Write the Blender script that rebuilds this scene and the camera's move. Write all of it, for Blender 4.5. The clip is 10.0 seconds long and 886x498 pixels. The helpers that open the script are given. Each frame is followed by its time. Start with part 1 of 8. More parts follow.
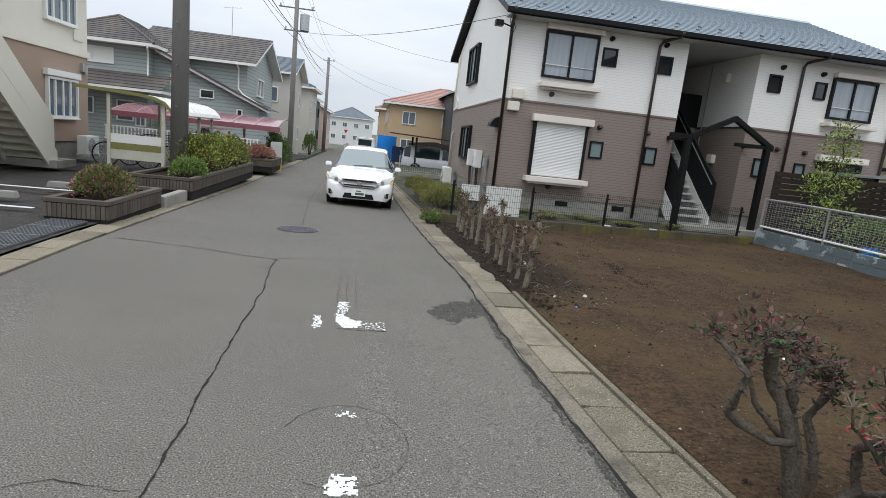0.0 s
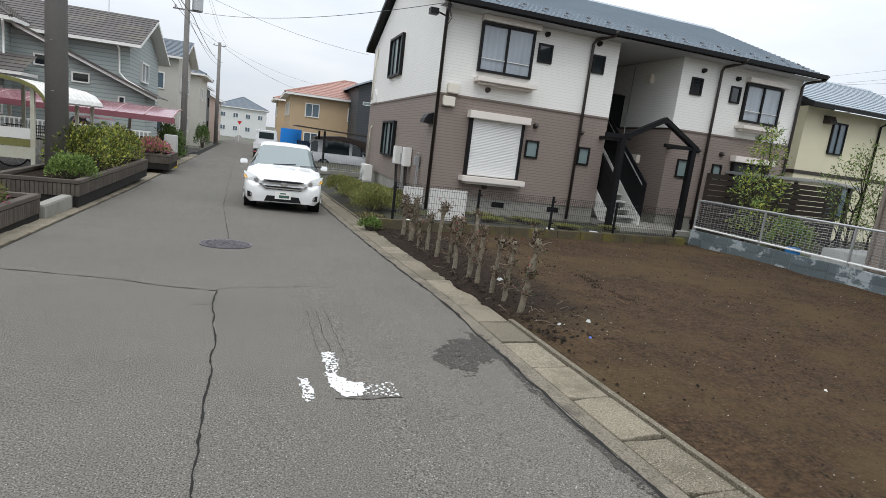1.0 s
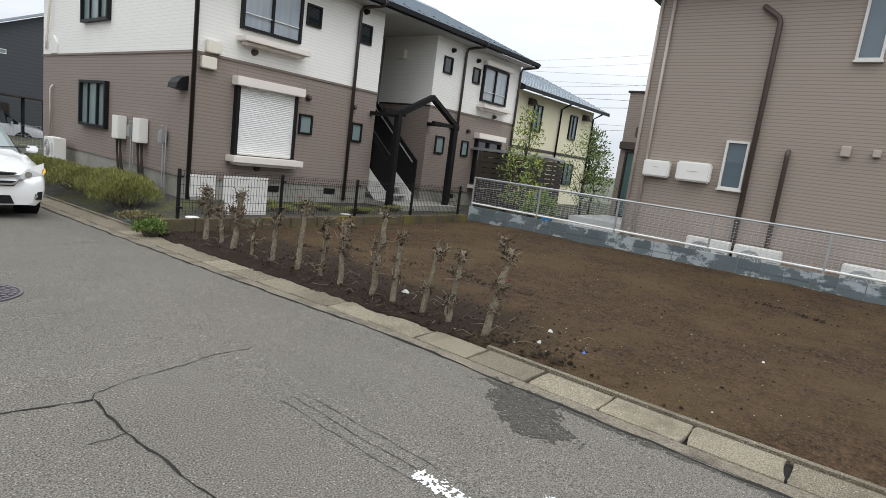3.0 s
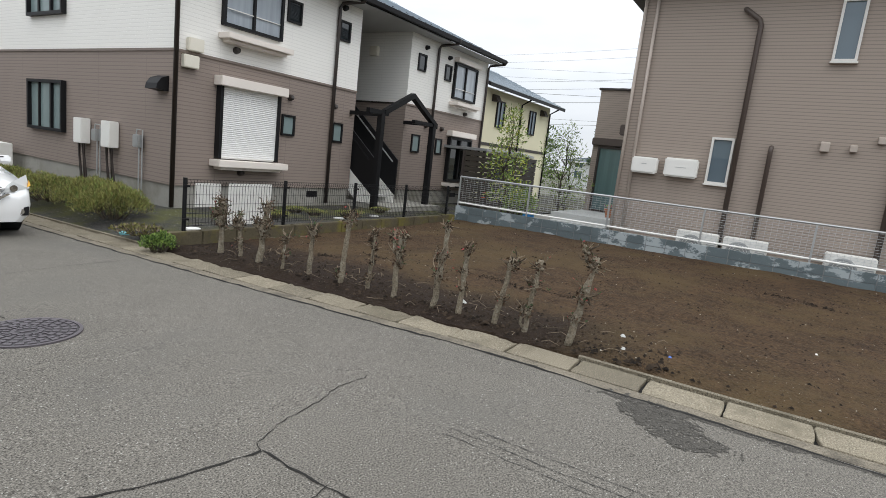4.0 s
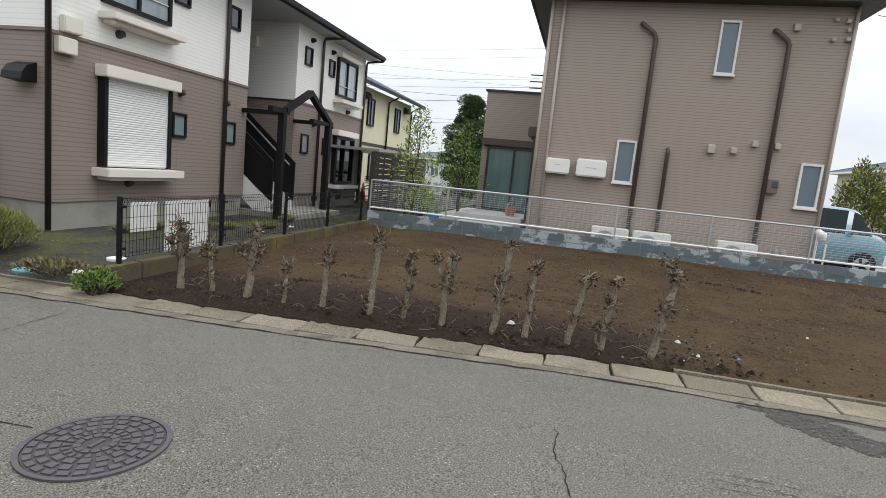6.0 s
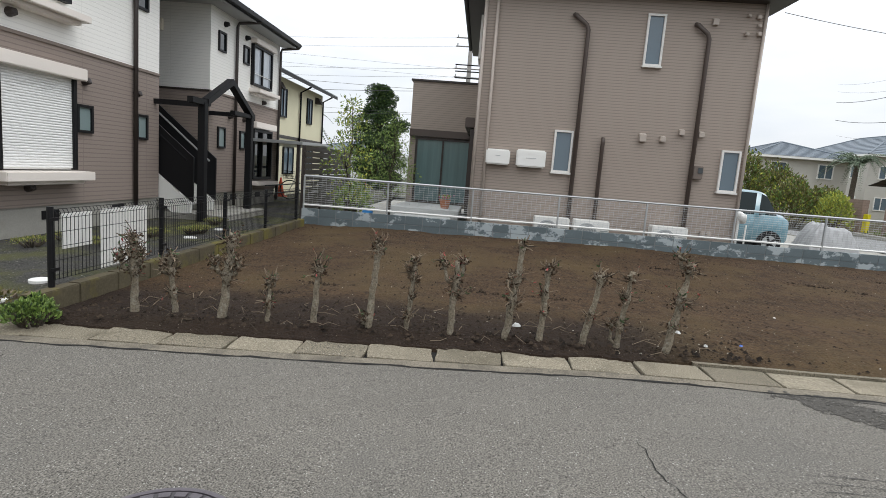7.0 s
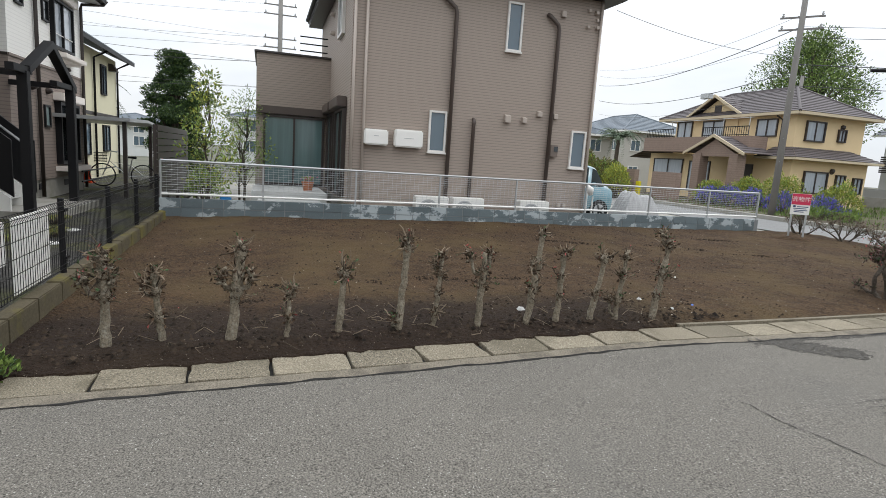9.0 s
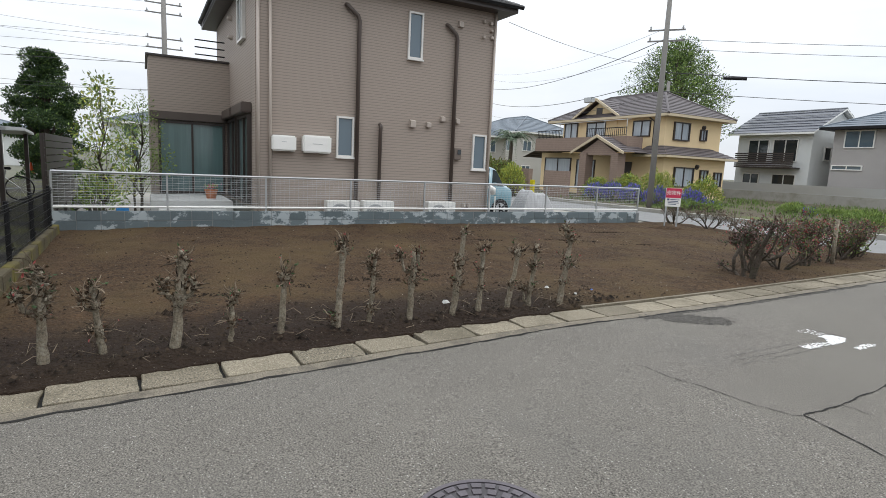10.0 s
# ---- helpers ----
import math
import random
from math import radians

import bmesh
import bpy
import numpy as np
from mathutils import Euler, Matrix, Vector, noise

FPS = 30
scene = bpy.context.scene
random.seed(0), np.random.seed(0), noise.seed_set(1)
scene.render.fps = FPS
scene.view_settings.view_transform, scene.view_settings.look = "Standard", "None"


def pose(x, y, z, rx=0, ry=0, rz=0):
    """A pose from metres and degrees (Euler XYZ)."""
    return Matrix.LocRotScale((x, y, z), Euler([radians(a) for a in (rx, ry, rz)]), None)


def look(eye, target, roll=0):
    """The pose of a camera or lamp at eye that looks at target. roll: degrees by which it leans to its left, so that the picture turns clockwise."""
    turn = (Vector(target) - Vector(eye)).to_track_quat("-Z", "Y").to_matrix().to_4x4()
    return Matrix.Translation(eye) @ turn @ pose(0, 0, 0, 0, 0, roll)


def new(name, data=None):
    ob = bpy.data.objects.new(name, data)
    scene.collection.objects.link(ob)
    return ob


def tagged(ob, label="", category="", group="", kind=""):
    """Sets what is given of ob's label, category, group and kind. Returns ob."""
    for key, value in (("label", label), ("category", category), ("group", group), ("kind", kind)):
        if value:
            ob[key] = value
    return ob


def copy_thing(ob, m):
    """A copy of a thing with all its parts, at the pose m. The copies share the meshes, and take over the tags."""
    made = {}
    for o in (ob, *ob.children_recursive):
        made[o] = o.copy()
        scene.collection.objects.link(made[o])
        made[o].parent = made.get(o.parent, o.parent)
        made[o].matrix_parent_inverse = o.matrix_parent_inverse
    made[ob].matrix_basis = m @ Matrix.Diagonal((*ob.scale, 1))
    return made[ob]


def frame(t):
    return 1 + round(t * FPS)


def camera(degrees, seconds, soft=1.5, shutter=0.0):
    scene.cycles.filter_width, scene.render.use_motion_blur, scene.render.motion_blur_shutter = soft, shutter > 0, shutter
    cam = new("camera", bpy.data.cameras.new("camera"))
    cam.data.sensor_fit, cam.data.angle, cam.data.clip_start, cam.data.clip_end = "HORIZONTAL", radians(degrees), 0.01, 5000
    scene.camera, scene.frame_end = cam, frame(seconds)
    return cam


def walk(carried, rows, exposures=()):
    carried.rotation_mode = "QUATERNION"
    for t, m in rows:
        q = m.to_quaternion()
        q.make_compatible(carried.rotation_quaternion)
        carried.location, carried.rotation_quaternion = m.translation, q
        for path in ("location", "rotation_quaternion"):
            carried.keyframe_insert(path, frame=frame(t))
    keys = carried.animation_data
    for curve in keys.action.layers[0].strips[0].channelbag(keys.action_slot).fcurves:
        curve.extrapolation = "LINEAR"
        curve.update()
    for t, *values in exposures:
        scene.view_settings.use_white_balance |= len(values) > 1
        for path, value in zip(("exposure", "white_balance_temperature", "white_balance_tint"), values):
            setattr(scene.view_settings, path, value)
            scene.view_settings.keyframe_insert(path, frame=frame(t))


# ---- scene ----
cam = camera(76.9, 10.0, soft=0.6)
PATH = [
    (0, (0.522, -0.133, 1.663), (0.819, 1.809, 1.284), 6.1),
    (0.5, (0.183, 0.55, 1.664), (0.662, 2.456, 1.29), 6.7),
    (1, (-0.182, 1.177, 1.646), (0.468, 3.034, 1.287), 6.9),
    (1.5, (-0.523, 1.772, 1.659), (0.46, 3.479, 1.311), 5.9),
    (2, (-0.862, 2.373, 1.618), (0.419, 3.875, 1.3), 6.2),
    (2.5, (-1.205, 3.066, 1.59), (0.279, 4.369, 1.272), 7.1),
    (2.7, (-1.365, 3.314, 1.569), (0.149, 4.581, 1.248), 7.3),
    (3.8, (-2.145, 4.61, 1.568), (-0.498, 5.693, 1.23), 6.9),
    (4, (-2.258, 4.829, 1.551), (-0.58, 5.867, 1.226), 6.5),
    (4.5, (-2.477, 5.438, 1.555), (-0.716, 6.333, 1.244), 5.9),
    (5, (-2.646, 6.032, 1.534), (-0.817, 6.785, 1.242), 5.9),
    (5.5, (-2.693, 6.633, 1.516), (-0.804, 7.229, 1.24), 6.0),
    (5.7, (-2.709, 6.842, 1.508), (-0.804, 7.386, 1.232), 6.0),
    (7, (-2.458, 8.188, 1.481), (-0.481, 8.303, 1.199), 4.5),
    (7.5, (-2.253, 8.722, 1.487), (-0.276, 8.599, 1.212), 4.7),
    (8, (-2.124, 9.326, 1.468), (-0.167, 9.026, 1.185), 4.7),
    (8.5, (-2.043, 9.806, 1.453), (-0.118, 9.366, 1.133), 4.2),
    (9, (-2.099, 10.25, 1.489), (-0.222, 9.637, 1.169), 3.8),
    (9.5, (-2.264, 10.502, 1.527), (-0.451, 9.711, 1.229), 3.1),
    (10, (-2.414, 10.673, 1.528), (-0.673, 9.735, 1.233), 2.7),
]
walk(cam, [(t, look(eye, target, roll)) for t, eye, target, roll in PATH],
     exposures=((0.0, -0.1, 6250, 10), (1.5, -0.02, 6400, 10), (3.0, 0.05, 6450, 10), (7.0, 0.06, 6450, 10), (9.0, 0.1, 6450, 10), (10.0, 0.06, 6400, 10)))

# ---- light ----
SUN_UP, SUN_TURN = 58, 200
world = bpy.data.worlds.new("overcast_sky")
scene.world = world
world.use_nodes = True
wn, wl = world.node_tree.nodes, world.node_tree.links
wn.clear()
w_out, w_bg = wn.new("ShaderNodeOutputWorld"), wn.new("ShaderNodeBackground")
w_sky = wn.new("ShaderNodeTexSky")
w_sky.sky_type, w_sky.sun_disc = "NISHITA", False
w_sky.sun_elevation, w_sky.sun_rotation = radians(SUN_UP), radians(SUN_TURN)
w_dim = wn.new("ShaderNodeVectorMath")
w_dim.operation = "SCALE"
w_dim.inputs["Scale"].default_value = 0.1
wl.new(w_sky.outputs["Color"], w_dim.inputs[0])
w_tc, w_sep = wn.new("ShaderNodeTexCoord"), wn.new("ShaderNodeSeparateXYZ")
wl.new(w_tc.outputs["Generated"], w_sep.inputs[0])
w_up = wn.new("ShaderNodeMapRange")  # an overcast sky is up to three times brighter overhead
w_up.inputs["From Min"].default_value, w_up.inputs["From Max"].default_value = 0.0, 1.0
w_up.inputs["To Min"].default_value, w_up.inputs["To Max"].default_value = 0.78, 2.3
wl.new(w_sep.outputs["Z"], w_up.inputs["Value"])
w_map = wn.new("ShaderNodeMapping")
w_map.inputs["Scale"].default_value = (1.2, 1.2, 4.5)
wl.new(w_tc.outputs["Generated"], w_map.inputs["Vector"])
w_noise = wn.new("ShaderNodeTexNoise")
w_noise.inputs["Scale"].default_value, w_noise.inputs["Detail"].default_value = 2.6, 6
wl.new(w_map.outputs["Vector"], w_noise.inputs["Vector"])
w_ramp = wn.new("ShaderNodeValToRGB")
w_ramp.color_ramp.elements[0].position, w_ramp.color_ramp.elements[1].position = 0.3, 0.72
w_ramp.color_ramp.elements[0].color = (0.85, 0.905, 0.98, 1)
w_ramp.color_ramp.elements[1].color = (1.08, 1.1, 1.115, 1)
wl.new(w_noise.outputs["Fac"], w_ramp.inputs["Fac"])
w_cloud = wn.new("ShaderNodeVectorMath")
w_cloud.operation = "SCALE"
wl.new(w_ramp.outputs["Color"], w_cloud.inputs[0])
wl.new(w_up.outputs["Result"], w_cloud.inputs["Scale"])
w_mix = wn.new("ShaderNodeMix")
w_mix.data_type = "RGBA"
w_mix.inputs["Factor"].default_value = 0.92
wl.new(w_dim.outputs[0], w_mix.inputs["A"])
wl.new(w_cloud.outputs[0], w_mix.inputs["B"])
wl.new(w_mix.outputs["Result"], w_bg.inputs["Color"])
w_bg.inputs["Strength"].default_value = 1.0
wl.new(w_bg.outputs[0], w_out.inputs["Surface"])
sun = new("sun", bpy.data.lights.new("sun", "SUN"))
sun.data.energy, sun.data.angle, sun.data.color = 0.7, radians(25), (1.0, 0.97, 0.92)
sun.rotation_euler = (radians(90 - SUN_UP), 0, radians(180 - SUN_TURN))


# ---- materials ----
def nodes_of(name):
    m = bpy.data.materials.new(name)
    m.use_nodes = True
    return m, m.node_tree.nodes, m.node_tree.links, m.node_tree.nodes["Principled BSDF"]


def math_node(n, l, op, a, b=None):
    k = n.new("ShaderNodeMath")
    k.operation = op
    for i, v in enumerate((a, b)):
        if v is None:
            continue
        if isinstance(v, (int, float)):
            k.inputs[i].default_value = v
        else:
            l.new(v, k.inputs[i])
    return k.outputs[0]


def surf(name, base, rough=0.8, vary=0.2, scale=1.5, fine=40.0, grain=0.15, bump=0.3, depth=0.004, metal=0.0,
         pitch=0.0, groove_shade=0.35, panel=0.0, stain=None, stain_amount=0.5, stain_scale=0.8, stain_from=0.5, each=0.0, island=0.0, coat=0.0, stretch=(1, 1, 1), speck=None, band=None, rim=0.16, mottle=0.0):
    """One procedural surface: colour varied at two scales, fine relief, and, if asked for, lapped boards of a pitch in height."""
    m, n, l, p = nodes_of(name)
    geo = n.new("ShaderNodeNewGeometry")
    mp = n.new("ShaderNodeMapping")
    mp.inputs["Scale"].default_value = stretch
    l.new(geo.outputs["Position"], mp.inputs["Vector"])
    def noise_tex(s, d=4, r=0.6):
        t = n.new("ShaderNodeTexNoise")
        t.inputs["Scale"].default_value, t.inputs["Detail"].default_value, t.inputs["Roughness"].default_value = s, d, r
        l.new(mp.outputs[0], t.inputs["Vector"])
        return t.outputs["Fac"]
    big, small = noise_tex(scale), noise_tex(fine, 3)
    f = math_node(n, l, "ADD", math_node(n, l, "MULTIPLY", math_node(n, l, "SUBTRACT", big, 0.5), vary * 2),
                  math_node(n, l, "MULTIPLY", math_node(n, l, "SUBTRACT", small, 0.5), grain * 2))
    if mottle:
        f = math_node(n, l, "ADD", f, math_node(n, l, "MULTIPLY", math_node(n, l, "SUBTRACT", noise_tex(7.0, 8, 0.72), 0.5), mottle * 2))
    if each:
        oi = n.new("ShaderNodeObjectInfo")
        f = math_node(n, l, "ADD", f, math_node(n, l, "MULTIPLY", math_node(n, l, "SUBTRACT", oi.outputs["Random"], 0.5), each * 2))
    if island:
        f = math_node(n, l, "ADD", f, math_node(n, l, "MULTIPLY", math_node(n, l, "SUBTRACT", geo.outputs["Random Per Island"], 0.5), island * 2))
    f = math_node(n, l, "ADD", f, 1.0)
    height = small
    if pitch or panel:
        sep = n.new("ShaderNodeSeparateXYZ")
        l.new(geo.outputs["Position"], sep.inputs[0])
        tooth = None
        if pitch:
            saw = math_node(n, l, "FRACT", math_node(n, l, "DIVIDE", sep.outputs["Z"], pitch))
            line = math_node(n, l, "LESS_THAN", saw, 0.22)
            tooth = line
        if panel:
            along = math_node(n, l, "ADD", sep.outputs["X"], sep.outputs["Y"])
            joint = math_node(n, l, "LESS_THAN", math_node(n, l, "FRACT", math_node(n, l, "DIVIDE", along, panel)), 0.012 / panel)
            tooth = joint if tooth is None else math_node(n, l, "MAXIMUM", tooth, joint)
        # darkens the colour too: shade under each lap is painted in, joints likewise
        f = math_node(n, l, "MULTIPLY", f, math_node(n, l, "SUBTRACT", 1.0, math_node(n, l, "MULTIPLY", tooth, groove_shade)))
        height = math_node(n, l, "SUBTRACT", math_node(n, l, "MULTIPLY", small, 0.15), tooth)
    col = n.new("ShaderNodeVectorMath")
    col.operation = "SCALE"
    col.inputs[0].default_value = base
    l.new(f, col.inputs["Scale"])
    out = col.outputs[0]
    if stain:
        st = noise_tex(stain_scale, 6, 0.65)
        r = n.new("ShaderNodeMapRange")
        r.inputs["From Min"].default_value, r.inputs["From Max"].default_value = stain_from, stain_from + rim
        r.inputs["To Max"].default_value = stain_amount
        l.new(st, r.inputs["Value"])
        mx = n.new("ShaderNodeMix")
        mx.data_type = "RGBA"
        l.new(r.outputs[0], mx.inputs["Factor"])
        l.new(out, mx.inputs["A"])
        mx.inputs["B"].default_value = (*stain, 1)
        out = mx.outputs["Result"]
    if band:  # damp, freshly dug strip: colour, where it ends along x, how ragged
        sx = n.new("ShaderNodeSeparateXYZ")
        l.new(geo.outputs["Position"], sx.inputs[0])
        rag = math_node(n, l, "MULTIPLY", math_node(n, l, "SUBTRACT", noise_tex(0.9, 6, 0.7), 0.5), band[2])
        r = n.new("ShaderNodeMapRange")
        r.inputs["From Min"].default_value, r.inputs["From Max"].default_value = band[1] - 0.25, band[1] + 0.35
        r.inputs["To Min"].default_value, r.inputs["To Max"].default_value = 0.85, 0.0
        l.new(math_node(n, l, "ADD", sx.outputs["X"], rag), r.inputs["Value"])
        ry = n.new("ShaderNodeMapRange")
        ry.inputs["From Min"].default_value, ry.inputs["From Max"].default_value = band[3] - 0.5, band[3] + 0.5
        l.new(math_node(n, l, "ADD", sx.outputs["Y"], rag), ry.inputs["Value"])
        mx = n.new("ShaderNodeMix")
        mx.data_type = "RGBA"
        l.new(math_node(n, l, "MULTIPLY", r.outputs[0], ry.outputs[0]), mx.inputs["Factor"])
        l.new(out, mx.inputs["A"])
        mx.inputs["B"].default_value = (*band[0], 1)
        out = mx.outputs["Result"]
    if speck:  # small chips of another colour: colour, scale, threshold
        sp = noise_tex(speck[1], 1, 0.4)
        r = n.new("ShaderNodeMapRange")
        r.inputs["From Min"].default_value, r.inputs["From Max"].default_value = speck[2], speck[2] + 0.05
        l.new(sp, r.inputs["Value"])
        mx = n.new("ShaderNodeMix")
        mx.data_type = "RGBA"
        l.new(r.outputs[0], mx.inputs["Factor"])
        l.new(out, mx.inputs["A"])
        mx.inputs["B"].default_value = (*speck[0], 1)
        out = mx.outputs["Result"]
    l.new(out, p.inputs["Base Color"])
    p.inputs["Roughness"].default_value, p.inputs["Metallic"].default_value = rough, metal
    p.inputs["Specular IOR Level"].default_value = 0.22 if rough > 0.82 else 0.5
    p.inputs["Coat Weight"].default_value, p.inputs["Coat Roughness"].default_value = coat, 0.06
    if bump:
        b = n.new("ShaderNodeBump")
        b.inputs["Strength"].default_value, b.inputs["Distance"].default_value = bump, depth
        l.new(height, b.inputs["Height"])
        l.new(b.outputs[0], p.inputs["Normal"])
    return m


def glass(name, tint=(0.8, 0.9, 0.9), rough=0.02, gloss=0.8):
    """Window glass over a dark room: glossy front, darkly tinted."""
    m, n, l, p = nodes_of(name)
    p.inputs["Base Color"].default_value = (*tint, 1)
    p.inputs["Roughness"].default_value = rough
    p.inputs["Specular IOR Level"].default_value = gloss
    return m


def clear_glass(name, tint=(0.9, 0.95, 0.95)):
    m, n, l, p = nodes_of(name)
    p.inputs["Base Color"].default_value = (*tint, 1)
    p.inputs["Roughness"].default_value = 0.02
    p.inputs["Transmission Weight"].default_value = 1.0
    p.inputs["IOR"].default_value = 1.3
    return m


def leaf_mat(name, base, island=0.35, rough=0.7):
    return surf(name, base, rough, vary=0.25, scale=2.0, grain=0.1, bump=0, island=island)


ASPHALT_SPECKLE = 105
M_ROAD = surf("worn_asphalt", (0.135, 0.1245, 0.1075), 0.9, vary=0.2, scale=0.9, fine=ASPHALT_SPECKLE, grain=2.0, bump=0.5, depth=0.005, stain=(0.092, 0.088, 0.08), stain_amount=0.45, stain_scale=0.45, speck=((0.36, 0.35, 0.315), 85, 0.687))
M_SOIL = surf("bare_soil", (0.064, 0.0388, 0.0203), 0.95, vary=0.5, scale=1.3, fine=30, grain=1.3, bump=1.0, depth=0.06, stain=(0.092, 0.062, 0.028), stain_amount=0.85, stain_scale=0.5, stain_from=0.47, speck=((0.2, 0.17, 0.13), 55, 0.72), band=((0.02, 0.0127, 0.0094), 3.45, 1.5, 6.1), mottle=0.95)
M_GRAVEL = surf("dark_gravel", (0.055, 0.051, 0.047), 0.95, vary=0.3, scale=1, fine=45, grain=1.9, bump=1.0, depth=0.025, stain=(0.05, 0.042, 0.03), stain_amount=0.6, stain_scale=0.7, speck=((0.2, 0.19, 0.17), 40, 0.68), mottle=0.6)
M_YARD = surf("mossy_gravel", (0.052, 0.05, 0.046), 0.95, vary=0.3, scale=1, fine=45, grain=1.7, bump=1.0, depth=0.025, stain=(0.085, 0.088, 0.028), stain_amount=0.8, stain_scale=0.9, stain_from=0.46, speck=((0.25, 0.24, 0.21), 30, 0.7), mottle=0.6)
M_LAND = surf("far_ground", (0.12, 0.12, 0.09), 0.95, vary=0.3, scale=0.2, fine=8, grain=0.4, bump=0.3)
M_GUTTER = surf("gutter_concrete", (0.2, 0.174, 0.128), 0.9, vary=0.2, scale=2, fine=90, grain=1.5, bump=0.7, each=0.2, speck=((0.38, 0.35, 0.28), 70, 0.68), stain=(0.11, 0.095, 0.066), stain_amount=0.8, stain_scale=1.6)
M_CONC = surf("concrete", (0.3, 0.29, 0.26), 0.9, vary=0.2, scale=1.5, fine=60, grain=0.2, bump=0.4, stain=(0.16, 0.15, 0.11), stain_amount=0.6)
M_CONC_LIGHT = surf("pale_concrete", (0.5, 0.5, 0.48), 0.85, vary=0.12, scale=1.5, fine=60, grain=0.12, bump=0.3)
M_MOSSY = surf("mossy_kerb_concrete", (0.088, 0.074, 0.047), 0.95, vary=0.35, scale=3, fine=50, grain=0.5, bump=0.7, stain=(0.15, 0.13, 0.03), stain_amount=0.8, stain_scale=2.0)
M_BLOCK = surf("blue_grey_block", (0.125, 0.152, 0.16), 0.92, vary=0.15, scale=2, fine=90, grain=0.3, bump=0.4, each=0.12, stain=(0.4, 0.44, 0.45), stain_amount=0.85, stain_scale=2.0, stain_from=0.525, stretch=(1, 1, 1.5), rim=0.04)
M_APT_LOW = surf("brown_siding", (0.26, 0.21, 0.18), 0.75, vary=0.06, scale=0.5, grain=0.05, bump=0.6, pitch=0.075, groove_shade=0.25, panel=1.82)
M_APT_UP = surf("cream_siding", (0.84, 0.825, 0.78), 0.75, vary=0.05, scale=0.4, grain=0.04, bump=0.5, pitch=0.075, groove_shade=0.09, panel=1.82)
M_TAUPE = surf("taupe_siding", (0.335, 0.277, 0.232), 0.7, vary=0.05, scale=0.5, grain=0.06, bump=0.7, pitch=0.066, groove_shade=0.3)
# slate lightened towards blue: the sky's sheen is mixed into its colour
M_SLATE = surf("slate_roof_with_sky_sheen", (0.30, 0.345, 0.385), 0.45, vary=0.1, scale=1, fine=20, grain=0.12, bump=0.5, island=0.12)
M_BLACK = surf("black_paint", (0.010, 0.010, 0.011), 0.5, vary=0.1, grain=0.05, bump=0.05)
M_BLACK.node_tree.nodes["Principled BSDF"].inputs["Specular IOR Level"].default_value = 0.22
M_BROWNPIPE = surf("dark_brown_plastic", (0.035, 0.026, 0.022), 0.45, vary=0.1, grain=0.05, bump=0.05)
M_PIPE = surf("brown_plastic_pipe", (0.075, 0.055, 0.045), 0.5, vary=0.1, grain=0.05, bump=0.05)
M_PALEPIPE = surf("pale_taupe_pipe", (0.42, 0.36, 0.31), 0.5, vary=0.08, grain=0.05, bump=0.05)
M_WHITE = surf("white_paint", (0.78, 0.77, 0.73), 0.55, vary=0.05, grain=0.04, bump=0.08)
M_CREAM = surf("cream_plastic", (0.72, 0.68, 0.58), 0.5, vary=0.06, grain=0.03, bump=0.05)
M_OFFWHITE = surf("ivory_trim", (0.74, 0.68, 0.62), 0.55, vary=0.06, grain=0.04, bump=0.08)
M_SHUTTER = surf("white_roller_shutter", (0.78, 0.78, 0.76), 0.45, vary=0.03, grain=0.02, bump=0.05)
M_ALU = surf("grey_aluminium", (0.45, 0.46, 0.46), 0.4, vary=0.05, grain=0.05, bump=0.05, metal=0.6)
M_STEEL = surf("galvanised_steel", (0.45, 0.46, 0.46), 0.45, vary=0.12, grain=0.1, bump=0.1, metal=0.7)
M_SOFFIT = surf("grey_soffit", (0.42, 0.42, 0.42), 0.8, vary=0.06, grain=0.05, bump=0.1)
M_GLASS = glass("dark_window_glass", (0.02, 0.025, 0.028))
M_FROST = surf("frosted_glass", (0.2, 0.26, 0.26), 0.25, vary=0.1, grain=0.05, bump=0.05)
M_GLASS_BLUE = glass("bluish_window_glass", (0.10, 0.14, 0.17))
M_CURTAIN = surf("pale_curtain", (0.42, 0.45, 0.47), 0.9, vary=0.15, scale=6, grain=0.05, bump=0.2, stretch=(1, 1, 0.1))
M_BARK = surf("pale_bark", (0.2, 0.17, 0.125), 0.95, vary=0.5, scale=14, fine=60, grain=1.1, bump=1.0, depth=0.015, stain=(0.34, 0.32, 0.26), stain_amount=0.7, stain_scale=22, stain_from=0.52)
M_BARK_DARK = surf("dark_bark", (0.085, 0.07, 0.056), 0.95, vary=0.5, scale=14, fine=60, grain=1.1, bump=1.0, depth=0.012, stain=(0.05, 0.055, 0.028), stain_amount=0.6, stain_scale=9)
M_TWIG = surf("twig_bark", (0.15, 0.118, 0.085), 0.9, vary=0.3, scale=20, grain=0.3, bump=0.5, island=0.75)
M_DRYLEAF = leaf_mat("dry_brown_leaves", (0.075, 0.048, 0.03), 0.6, 0.85)
M_LEAF = leaf_mat("green_leaves", (0.11, 0.175, 0.035))
M_LEAF_LIGHT = leaf_mat("light_green_leaves", (0.2, 0.28, 0.065))
M_LEAF_DARK = leaf_mat("dark_green_leaves", (0.032, 0.065, 0.018))
M_LEAF_RED = leaf_mat("red_young_leaves", (0.26, 0.05, 0.045))
M_LEAF_MAROON = leaf_mat("dull_maroon_leaves", (0.1, 0.05, 0.042))
M_GRASS = leaf_mat("yellow_green_weeds", (0.27, 0.26, 0.075))
M_ROADPAINT = surf("worn_white_road_paint", (0.66, 0.66, 0.64), 0.8, vary=0.1, scale=6, fine=150, grain=0.3, bump=0.4)


